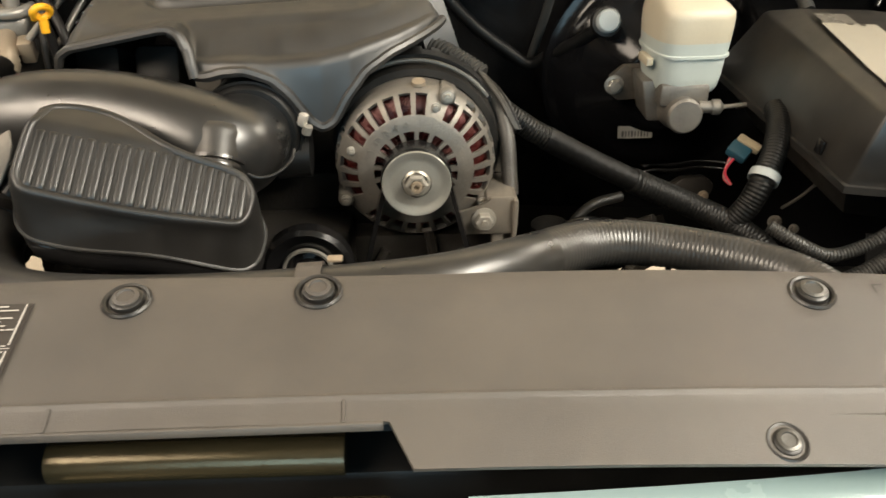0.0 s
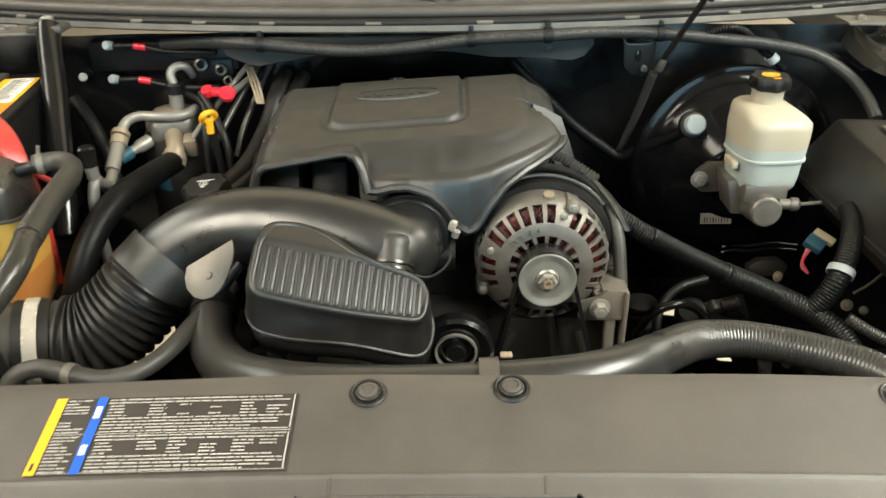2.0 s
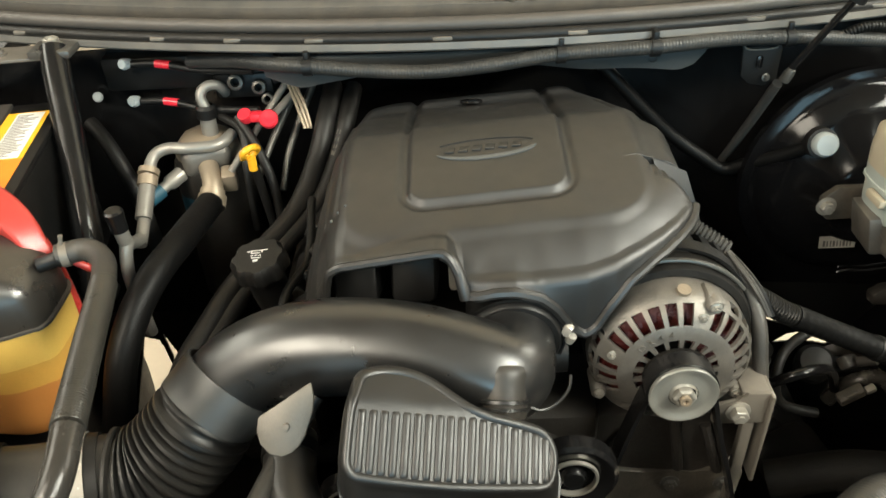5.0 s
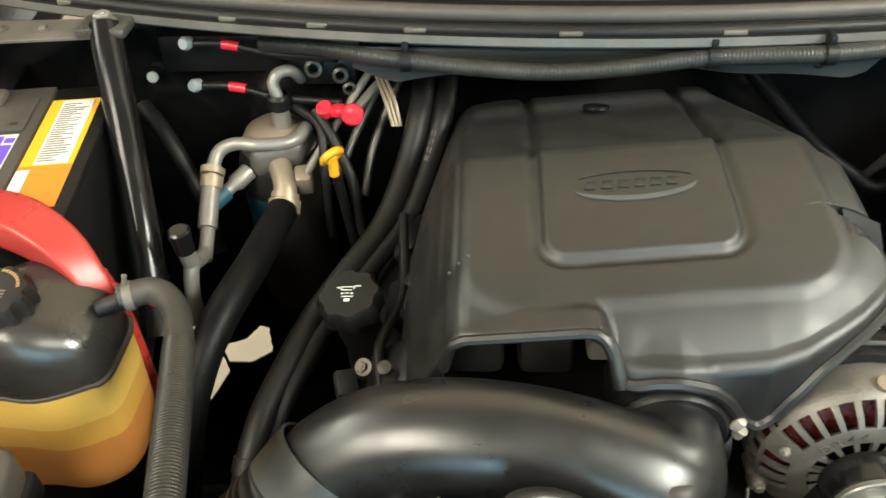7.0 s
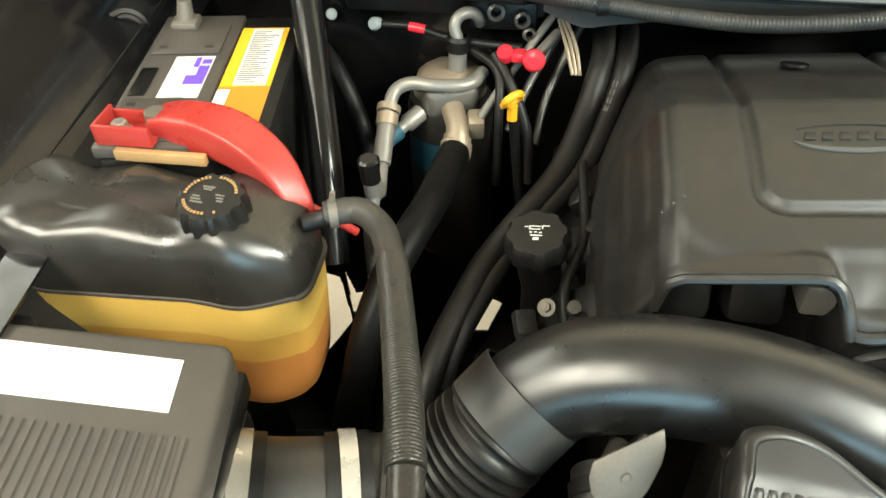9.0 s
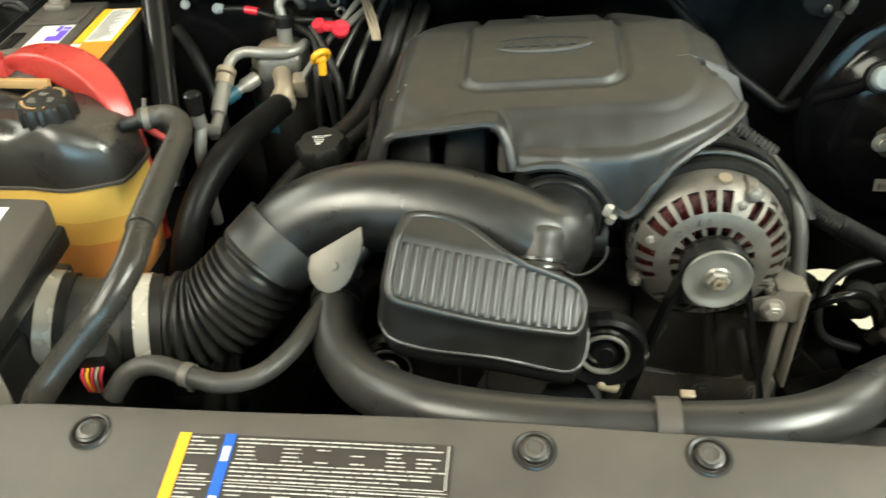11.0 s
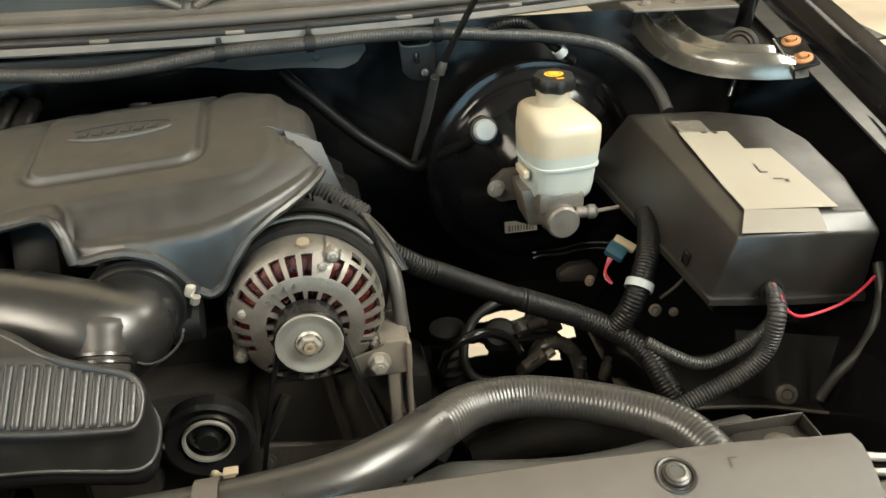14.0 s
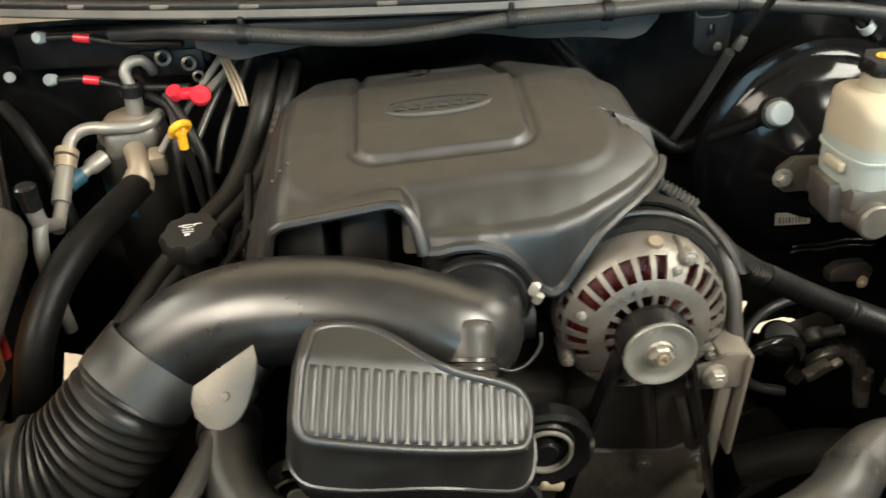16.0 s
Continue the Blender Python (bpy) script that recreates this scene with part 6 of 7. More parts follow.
part("pipe_thick", tube([(-0.5565, 0.968, 1.025), (-0.556, 0.925, 0.998)], 0.0098, 0.008, 16), M["aluline"], pl)
part("service_stem", tube([(-0.546, 0.848, 1.020), (-0.546, 0.845, 1.040)], 0.0080, 0.006, 16), M["aluline"], pl)
part("service_cap", lathe([(0, 0), (0.0095, 0), (0.0095, 0.016), (0.0105, 0.017), (0.0105, 0.024), (0.008, 0.026), (0, 0.026)], frame_on((-0.546, 0.845, 1.038), (0, -0.05, 1)), 20), M["gloss"], pl, "black screw cap")
part("pipe_low", tube([(-0.552, 0.895, 0.990), (-0.548, 0.868, 1.004), (-0.546, 0.850, 1.016), (-0.549, 0.842, 0.998), (-0.550, 0.838, 0.975), (-0.552, 0.842, 0.945), (-0.556, 0.855, 0.88)], 0.0072, 0.006, 16), M["aluline"], pl)
sp = part("pressure_switch", lathe([(0, 0), (0.010, 0), (0.010, 0.02), (0.007, 0.024), (0.007, 0.036), (0, 0.036)], frame_on((-0.528, 1.005, 1.012), (-0.55, -0.75, -0.2)), 18), M["aluline"], ac)
part("switch_plug", lathe([(0, 0.034), (0.010, 0.034), (0.010, 0.055), (0, 0.055)], frame_on((-0.528, 1.005, 1.012), (-0.55, -0.75, -0.2)), 16), M["cyan"], sp)
fi = part("outlet_fitting", tube([(-0.492, 1.005, 1.020), (-0.484, 0.985, 1.012), (-0.482, 0.970, 1.000)], 0.0125, 0.006, 18), M["brass"], ac, "ribbed brass outlet fitting")
part("fitting_block", rbox(Matrix.Translation((-0.465, 0.995, 1.008)) @ pose(0, 0, 0, 20, 0, 10), 0.018, 0.022, 0.030, 0.004), M["brass"], fi)
part("ferrule", join(tube([(-0.482, 0.974, 1.005), (-0.4825, 0.969, 1.001)], 0.0150, 0.004, 20), tube([(-0.4825, 0.968, 1.000), (-0.483, 0.956, 0.991)], 0.0172, 0.004, 20)), M["brass"], fi)
part("suction_hose", tube([(-0.483, 0.962, 0.995), (-0.487, 0.902, 1.004), (-0.491, 0.853, 1.010), (-0.500, 0.815, 1.009), (-0.509, 0.788, 1.001), (-0.519, 0.760, 0.985), (-0.531, 0.73, 0.950), (-0.545, 0.70, 0.88), (-0.56, 0.66, 0.80)], 0.0165, 0.008, 20), M["tape"], ac, "thick black suction hose")

rcap = thing("service_cap", (-0.425, 1.02, 1.06), "red two-lobed plastic service cap", "cap")
part("lobe", lathe([(0, 0), (0.0085, 0), (0.0095, 0.002), (0.0095, 0.006), (0.0118, 0.008), (0.0118, 0.013), (0.0095, 0.0155), (0.004, 0.015), (0, 0.0125)], frame_on((-0.409, 1.020, 1.070), (0.2, -0.6, 0.8)), 20), M["redcap"], rcap)
part("lobe_small", lathe([(0, 0), (0.0085, 0), (0.0092, 0.004), (0.0085, 0.011), (0.003, 0.0115), (0, 0.010)], frame_on((-0.436, 1.026, 1.074), (-0.2, -0.5, 0.85)), 20), M["redcap"], rcap)
part("bridge", bx(-0.432, -0.415, 1.015, 1.030, 1.072, 1.084, 0.004), M["redcap"], rcap)
part("stem", tube([(-0.41, 1.03, 1.07), (-0.385, 1.065, 1.085)], 0.005, 0.01, 12), M["aluline"], rcap)
ds = thing("dipstick", (-0.42, 0.965, 0.9), "yellow plastic dipstick loop on its tube", "dipstick")
ln_, le_ = V(0.6, -0.55, -0.58).normalized(), V(0.695, 0, 0.719).normalized()
lf_ = ln_.cross(le_)
part("loop", tube([V(-0.424, 0.966, 1.060) + le_ * 0.0085 * math.cos(a) + lf_ * 0.0115 * math.sin(a) for a in steps(0, 2 * math.pi, 20)], 0.0042, 0.003, 12), M["yellowcap"], ds)
part("tab", rbox(frame_on((-0.431, 0.964, 1.055), ln_), 0.012, 0.010, 0.007, 0.003), M["yellowcap"], ds)
part("stem", lathe([(0, -0.014), (0.0055, -0.014), (0.0055, 0.002), (0, 0.003)], Matrix.Translation((-0.424, 0.966, 1.050)), 14), M["yellowcap"], ds)
part("tube", tube([(-0.424, 0.967, 1.050), (-0.420, 0.972, 1.0), (-0.41, 0.97, 0.90)], 0.0055, 0.01, 12), M["black"], ds)

# heater hoses
HH = [(-0.335, 1.085, 1.085), (-0.337, 1.03, 1.075), (-0.350, 0.985, 1.035), (-0.372, 0.93, 1.000), (-0.405, 0.875, 0.982), (-0.435, 0.825, 0.965), (-0.452, 0.775, 0.955), (-0.466, 0.725, 0.945), (-0.476, 0.68, 0.915), (-0.486, 0.63, 0.86), (-0.49, 0.58, 0.78)]
for k, (dx, dz, lbl) in enumerate(((0.0, 0.0, "black rubber heater hose"), (0.026, -0.004, "black rubber heater hose with a white stamp"))):
    hh = thing("heater_hose", (-0.40 + dx, 0.88, 0.93), lbl, "hose", group="heater hoses")
    pts = [(x + dx * (1 - 0.55 * min(i, 8) / 8), y + 0.02 * k * min(i, 8) / 8, z + dz) for i, (x, y, z) in enumerate(HH)]
    part("hose", tube(pts, 0.0125 if k == 0 else 0.0115, 0.007, 18), M["rubber"], hh)
    if k:
        ln, _ = curve_points(pts, 0.003)
        for j in range(28, 40, 3):
            part("stamp", rbox(frame_on(ln[j] + V(-0.003, -0.0052, 0.0094), ln[j + 1] - ln[j], (-0.3, -0.5, 0.85)), 0.005, 0.0008, 0.006, 0), M["greyprint2"], hh)
    else:
        bnd, _ = ring_band(pts, 0.0128, 0.014, 0.0015, 0.72, 20)
        part("clip", bnd, M["black"], hh)

# oil filler
of = thing("oil_filler_cap", (-0.386, 0.797, 0.93), "black ribbed oil filler cap with white symbol", "oil cap")
OM = frame_on((-0.386, 0.798, 1.012), (-0.10, -0.12, 1), (0.05, 1, 0.12))
part("cap", knob([(0, 0), (0.026, 0), (0.0285, 0.002), (0.0285, 0.016), (0.025, 0.021), (0, 0.0215)], OM, 8, 0.045), M["black"], of)
part("neck", lathe([(0.020, 0.0), (0.020, -0.03), (0.018, -0.05), (0.022, -0.09), (0, -0.09)], OM, 24), M["black"], of)
for x, y, w, h in ((-0.002, 0.0075, 0.013, 0.0012), (-0.002, 0.0035, 0.011, 0.0012), (-0.0075, 0.0055, 0.0014, 0.005), (0.0055, 0.0062, 0.0014, 0.004), (0.009, 0.0085, 0.007, 0.0014), (-0.011, 0.0065, 0.004, 0.0014), (-0.006, -0.001, 0.003, 0.0016), (-0.001, -0.0005, 0.003, 0.0016), (0.004, -0.001, 0.003, 0.0016), (0, -0.005, 0.012, 0.0013), (0, -0.0095, 0.006, 0.0040)):
    part("symbol", rbox(OM @ Matrix.Translation((x * 0.85, y * 0.85, 0.0217)), w * 0.85, h * 0.75, 0.0004, 0), M["paper"], of)
cl = thing("coil_bracket", (-0.35, 0.74, 0.93), "dark wiring and connectors beside the engine cover", "wiring")
for k in range(6):
    part("plug", rbox(Matrix.Translation((-0.345 + 0.012 * (k % 3), 0.72 + 0.030 * k, 0.995 - 0.01 * (k % 2))) @ pose(0, 0, 0, 20 * k, 15, 35 * k), 0.022, 0.028, 0.018, 0.003), M["black"], cl)
part("wire", tube([(-0.35, 0.70, 0.97), (-0.36, 0.76, 1.0), (-0.345, 0.83, 1.0), (-0.35, 0.92, 1.02)], 0.005, 0.01, 10), M["loom"], cl)
part("stud", lathe([(0, 0), (0.006, 0), (0.006, 0.008), (0, 0.009)], frame_on((-0.352, 0.735, 1.003), (0, -0.5, 1)), 12), M["zinc"], cl)
part("stud", hexbolt(frame_on((-0.374, 0.752, 0.985), (-0.3, -0.6, 0.8)), 0.005, 0.006, 0.008), M["bracket"], cl)
part("stud", hexbolt(frame_on((-0.350, 0.708, 0.972), (-0.2, -0.7, 0.7)), 0.006, 0.007, 0.009), M["zinc"], cl)
part("clip", rbox(Matrix.Translation((-0.392, 0.752, 0.962)) @ pose(0, 0, 0, 25, 10, 20), 0.020, 0.024, 0.014, 0.003), M["greyloom"], cl)
part("clip", rbox(Matrix.Translation((-0.366, 0.728, 0.948)) @ pose(0, 0, 0, 15, -20, 40), 0.026, 0.018, 0.016, 0.003), M["black"], cl)
part("sleeve", tube([(-0.395, 0.74, 0.955), (-0.378, 0.722, 0.962), (-0.356, 0.712, 0.958), (-0.335, 0.71, 0.94)], 0.0052, n=12, ripple=(0.0034, 0.0010)), M["greyloom"], cl)

# ---- brake booster and master cylinder ----
bo = thing("brake_booster", (0.335, 1.03, 0.80), "gloss black round brake booster shell", "brake booster")
BO = frame_on((0.335, 1.005, 0.955), (0, -1, 0.06))
part("shell", lathe([(0, 0.045), (0.05, 0.045), (0.060, 0.040), (0.075, 0.022), (0.105, 0.014), (0.122, 0.006), (0.130, -0.006), (0.134, -0.010), (0.150, -0.012), (0.152, -0.020), (0.146, -0.026), (0.14, -0.05), (0.12, -0.09), (0, -0.09)], BO, 56), M["shell"], bo)
part("label", rbox(BO @ Matrix.Translation((-0.029, -0.066, 0.0310)) @ pose(0, 0, 0, -12, 0, 0), 0.046, 0.016, 0.001, 0), M["greylabel"], bo, "small printed paper label")
for k in range(9):
    part("label_bar", rbox(BO @ Matrix.Translation((-0.029 + 0.0042 * (k - 4), -0.068, 0.0318)) @ pose(0, 0, 0, -12, 0, 0), 0.0018 if k % 3 else 0.003, 0.008, 0.0006, 0), M["ink"], bo)
part("check_valve", lathe([(0, 0), (0.013, 0), (0.0145, 0.012), (0.0145, 0.020), (0.012, 0.0235), (0, 0.0245)], frame_on((0.252, 0.975, 1.036), (-0.05, -1, 0.35)), 28), M["white"], bo, "round white check valve cap")
part("valve_seat", lathe([(0.014, 0), (0.019, -0.002), (0.018, 0.010), (0.0145, 0.011)], frame_on((0.252, 0.975, 1.036), (-0.05, -1, 0.35)), 28), M["rubber"], bo)
vh = thing("vacuum_hose", (0.17, 1.05, 0.95), "black rubber booster vacuum hose", "hose")
part("hose", tube([(0.248, 0.985, 1.026), (0.225, 1.005, 1.003), (0.195, 1.03, 0.978), (0.170, 1.045, 0.962), (0.140, 1.050, 0.980), (0.098, 1.058, 1.010), (0.048, 1.060, 1.060), (0.018, 1.060, 1.092), (0.005, 1.066, 1.105)], 0.0085, 0.008, 14), M["tape"], vh)

mc = thing("master_cylinder", (0.318, 0.89, 0.94), "cast aluminium brake master cylinder with milky reservoir", "master cylinder")
MM = frame_on((0.318, 0.835, 0.966), (0, -1, 0.06))
part("barrel", lathe([(0, 0.004), (0.018, 0.004), (0.0205, 0.001), (0.0205, -0.018), (0.023, -0.022), (0.024, -0.12), (0, -0.12)], MM, 28), M["alu"], mc)
part("flange", prism([(-0.062, -0.012), (-0.050, -0.022), (0.05, -0.020), (0.058, 0.0), (0.045, 0.022), (-0.045, 0.022), (-0.062, 0.008)], 0.010, MM @ Matrix.Translation((0, 0.01, -0.115)), 0.002), M["dustcast"], mc)
part("neck_block", bx(0.290, 0.348, 0.845, 0.925, 0.972, 1.000, 0.006), M["alu"], mc)
part("gusset", prism([(-0.03, 0), (0.03, 0), (0.018, -0.05), (-0.018, -0.05)], 0.05, Matrix.Translation((0.303, 0.915, 0.998)) @ pose(0, 0, 0, 90, 0, 0), 0.004), M["alu"], mc)
for s in (-0.056, 0.05):
    part("nut", hexbolt(MM @ Matrix.Translation((s, 0.008, -0.105)), 0.0085, 0.009, 0.012), M["steel"], mc)
part("line_fitting", lathe([(0, 0), (0.007, 0), (0.007, 0.014), (0.009, 0.014), (0.009, 0.022), (0.004, 0.026), (0, 0.026)], frame_on((0.336, 0.842, 0.974), (1, -0.2, 0.05)), 14), M["alu"], mc)
part("brake_line", tube([(0.36, 0.838, 0.975), (0.40, 0.84, 0.978), (0.425, 0.87, 0.97), (0.43, 0.95, 0.93)], 0.0026, 0.008, 8), M["bracket"], mc)
RMX = Matrix.Translation((0.3215, 0.885, 0)) @ pose(0, 0, 0, 0, 0, 4)


def res_ring(z, f, dy=0.0, dx=0.0, n=48):
    """A rounded outline of the reservoir at height z."""
    out = []
    for k in range(n):
        a = 2 * math.pi * k / n
        c, s_ = math.cos(a), math.sin(a)
        w = (abs(c) ** 4.5 + abs(s_) ** 4.5) ** (-1 / 4.5)
        x, y = 0.0475 * w * c, 0.0475 * w * s_
        x -= 0.010 * max(0, -y / 0.05) * (1 if x < 0 else 0.2) * -1 * 0.6
        out.append(RMX @ V(x * f + dx, y * f + dy, z))
    return out


def rings_mesh(levels):
    bm = bmesh.new()
    rr = [[bm.verts.new(p) for p in res_ring(*l)] for l in levels]
    for a, b in zip(rr, rr[1:]):
        for k in range(len(a)):
            bm.faces.new((a[k], a[(k + 1) % len(a)], b[(k + 1) % len(a)], b[k]))
    bm.faces.new(rr[0][::-1])
    bm.faces.new(rr[-1])
    return bm


rs = part("reservoir", rings_mesh([(1.046, 0.905), (1.060, 0.92), (1.071, 0.92), (1.078, 0.90), (1.083, 0.85, 0.003, -0.002), (1.090, 0.72, 0.008, -0.006), (1.095, 0.54, 0.012, -0.008)]), M["res"], mc, "creamy translucent upper reservoir", sharp=60)
part("reservoir_low", rings_mesh([(0.984, 0.60), (0.987, 0.72), (0.993, 0.79), (1.005, 0.83), (1.031, 0.86)]), M["reslow"], mc, "pale bluish lower reservoir", sharp=60)
part("reservoir_mid", rings_mesh([(1.031, 0.885), (1.036, 0.89), (1.046, 0.905)]), M["reslow"], mc, "pale bluish filled band", sharp=60)
part("reservoir_seam", rings_mesh([(1.0280, 0.87), (1.029, 0.915), (1.0320, 0.915), (1.033, 0.87)]), M["reslow"], mc)
part("reservoir_tab", rbox(RMX @ Matrix.Translation((-0.046, -0.01, 1.022)), 0.008, 0.030, 0.010, 0.002), M["res"], mc)
part("reservoir_neck", lathe([(0.0195, 0), (0.0195, 0.016), (0.021, 0.018), (0.021, 0.024), (0, 0.024)], RMX @ Matrix.Translation((-0.003, 0.012, 1.092)), 28), M["res"], rs)
KM = RMX @ Matrix.Translation((-0.003, 0.012, 1.113)) @ pose(0, 0, 0, 3, 0, 0)
cap2 = part("reservoir_cap", knob([(0, 0), (0.023, 0), (0.0245, 0.002), (0.0245, 0.011), (0.0225, 0.015), (0, 0.016)], KM, 7, 0.05), M["black"], mc, "ribbed black cap with a yellow oval")
part("cap_print", lathe([(0, 0.0004), (0.0115, 0.0004), (0.0115, 0)], KM @ Matrix.Translation((0, 0.001, 0.016)) @ Matrix.Diagonal((1.0, 0.75, 1, 1)), 24), M["yellowcap"], cap2)
part("cap_mark", rbox(KM @ Matrix.Translation((0.002, -0.0145, 0.0162)), 0.009, 0.0025, 0.0006, 0), M["yellow"], cap2)
part("cap_ring", lathe([(0.007, 0.0008), (0.0083, 0.0008), (0.0083, 0.0005)], KM @ Matrix.Translation((0, 0.001, 0.016)) @ Matrix.Diagonal((1.0, 0.75, 1, 1)), 20), M["brown"], cap2)

# ---- fuse box ----
fz = thing("fuse_box", (0.50, 0.77, 0.82), "dark grey underhood fuse box with a painted lit patch and label on its sloped lid", "fuse box")


def fuse_pt(u, v):
    """u across, v from front to back over the lid's top."""
    x0, x1 = 0.441 + 0.005 * v, 0.566 + 0.020 * math.sin(v * 2.4)
    x, y = x0 + (x1 - x0) * u, 0.664 - 0.019 * u + 0.205 * v
    return V(x, y, lerp_table(y, [(0.645, 1.0513), (0.664, 1.0522), (0.712, 1.0562), (0.790, 1.0662), (0.846, 1.0722), (0.88, 1.0742)]))


top = [V(0.441, 0.664, 1.052), V(0.500, 0.650, 1.052), V(0.560, 0.643, 1.0505), V(0.580, 0.712, 1.056), V(0.583, 0.790, 1.066), V(0.566, 0.846, 1.072), V(0.520, 0.868, 1.074), V(0.446, 0.880, 1.074)]
mid = [V(0.421, 0.633, 1.0445), V(0.500, 0.628, 1.040), V(0.571, 0.629, 1.032), V(0.594, 0.712, 1.040), V(0.600, 0.800, 1.051), V(0.588, 0.872, 1.060), V(0.520, 0.905, 1.062), V(0.424, 0.918, 1.062)]
bot = [V(0.403, 0.634, 0.974), V(0.490, 0.628, 0.966), V(0.570, 0.630, 0.957), V(0.604, 0.712, 0.962), V(0.622, 0.81, 0.970), V(0.63, 0.905, 0.975), V(0.52, 0.94, 0.98), V(0.386, 0.945, 0.985)]
shellb = loft([bot, mid, top])
bmesh.ops.bevel(shellb, geom=[e for e in shellb.edges if e.calc_face_angle(0) > 0.2], offset=0.0032, segments=3, profile=0.5, affect="EDGES")
part("lid", shellb, M["fusebox"], fz)
grown = [p + V((p.x - 0.51) * 0.035, (p.y - 0.78) * 0.03, 0) for p in bot]
part("rim", loft([[p + V(0, 0, d) for p in grown] for d in (-0.004, 0.003)]), M["fusebox"], fz)
part("base", loft([[p + V((0.51 - p.x) * f, (0.78 - p.y) * f, d) for p in bot] for d, f in ((-0.055, 0.35), (-0.004, 0.06))]), M["black"], fz)


def on_lid(u0, u1, v0, v1, lift):
    return sheet([u0, u1], [v0, v1], lambda u, v: fuse_pt(u, v) + V(0, 0, lift), 0)


# stepped film: its outline and pale tone paint the lit part of the lid
part("label", sheet(steps(0.0, 0.74, 4), steps(0.0, 0.58, 10), lambda u, v: fuse_pt(u * (1 - 0.30 * v), v) + V(0, 0, 0.0030), 0), M["litlabel"], fz, "pale label film with a patch of lamp light painted in")
part("lit_label_fold", sheet(steps(0.0, 0.60, 4), [0.0, 0.5, 1.0], lambda u, k: V(0.441, 0.664, 1.052).lerp(V(0.560, 0.643, 1.0505), u).lerp(V(0.421, 0.633, 1.0445).lerp(V(0.571, 0.629, 1.032), u), k) + V(0, -0.0026 * k, 0.0032 + 0.0012 * k), 0), M["greylabel"], fz)
part("lit_label_step", sheet(steps(0.0, 0.40, 4), steps(0.58, 0.78, 4), lambda u, v: fuse_pt(u, v) + V(0, 0, 0.0030), 0), M["litlabel"], fz)
part("lit_label_tail", sheet(steps(0.02, 0.27, 4), steps(0.78, 0.92, 4), lambda u, v: fuse_pt(u, v) + V(0, 0, 0.0031), 0), M["greyprint2"], fz)
for u0, u1, v0, v1 in ((0.36, 0.42, 0.335, 0.345), (0.42, 0.50, 0.27, 0.28), (0.36, 0.372, 0.34, 0.42), (0.5, 0.53, 0.24, 0.27), (0.18, 0.23, 0.76, 0.775), (0.27, 0.31, 0.75, 0.79)):
    part("label_mark", on_lid(u0, u1, v0, v1, 0.0036), M["ink"], fz)
part("slot", rbox(Matrix.Translation((0.4015, 0.690, 0.990)) @ pose(0, 0, 0, 0, 10, 0), 0.004, 0.012, 0.014, 0.001), M["gloss"], fz)
part("grommet", lathe([(0.009, 0), (0.013, 0), (0.013, 0.008), (0.009, 0.008), (0.009, 0)], frame_on((0.464, 0.632, 0.978), (0, -1, 0.3)), 24), M["black"], fz)

# ---- wiring on the driver's side ----
hs = thing("wiring_trunk", (0.22, 0.73, 0.85), "thick black taped wiring trunk across the bay", "wiring harness")
TR = [(0.030, 0.735, 1.058), (0.060, 0.722, 1.045), (0.090, 0.716, 1.026), (0.125, 0.716, 1.002), (0.185, 0.723, 0.966), (0.245, 0.725, 0.935), (0.300, 0.718, 0.912), (0.335, 0.700, 0.900), (0.362, 0.675, 0.885), (0.374, 0.645, 0.865), (0.388, 0.615, 0.838), (0.405, 0.590, 0.80)]
part("sleeve_top", tube([(0.000, 0.806, 1.072), (0.030, 0.788, 1.064), (0.055, 0.772, 1.054), (0.078, 0.757, 1.043)], 0.0112, n=18, ripple=(0.0044, 0.0018)), M["greyloom"], hs)
part("bare_wire_core", tube([(0.070, 0.762, 1.046), (0.088, 0.738, 1.034), (0.104, 0.7155, 1.017)], 0.0070, 0.008, 14), M["greyhose"], hs)
part("sleeve_middle", tube([(0.094, 0.716, 1.0235), (0.110, 0.716, 1.0125), TR[3], (0.140, 0.7175, 0.993)], 0.0105, n=18, ripple=(0.0038, 0.0013)), M["loom"], hs)
part("taped", tube([(0.138, 0.7172, 0.994)] + TR[4:6], 0.0117, n=18, ripple=(0.0105, 0.0003)), M["tape"], hs)
part("sleeve_low", tube([(0.232, 0.7247, 0.9415)] + TR[5:], 0.0130, n=18, ripple=(0.0042, 0.0007)), M["loom"], hs)
part("branch", tube([(0.335, 0.700, 0.902), (0.348, 0.700, 0.922), (0.360, 0.706, 0.945), (0.378, 0.730, 0.968), (0.394, 0.765, 0.985), (0.400, 0.79, 0.99)], 0.0125, n=18, ripple=(0.0038, 0.0007)), M["loom"], hs)
bnd, _ = ring_band([(0.348, 0.700, 0.922), (0.360, 0.706, 0.945), (0.378, 0.730, 0.968)], 0.0146, 0.009, 0.0010, 0.5, 24)
part("tie", bnd, M["white"], hs, "white cable tie")
part("alternator_lead", tube([(0.074, 0.752, 1.044), (0.089, 0.722, 1.028), (0.097, 0.698, 1.005), (0.099, 0.680, 0.972), (0.100, 0.672, 0.955)], 0.0075, 0.006, 14), M["greyhose"], hs)
for k in range(3):
    part("wire", tube([(0.074 + 0.004 * k, 0.746, 1.052 - 0.003 * k), (0.092 + 0.003 * k, 0.712, 1.034), (0.106 + 0.002 * k, 0.700, 1.010)], 0.002, 0.006, 8), M["greyhose" if k < 2 else "black"], hs)
fc2 = thing("fuse_box_cables", (0.44, 0.59, 0.88), "two corrugated cables with a loose red wire", "wiring harness")
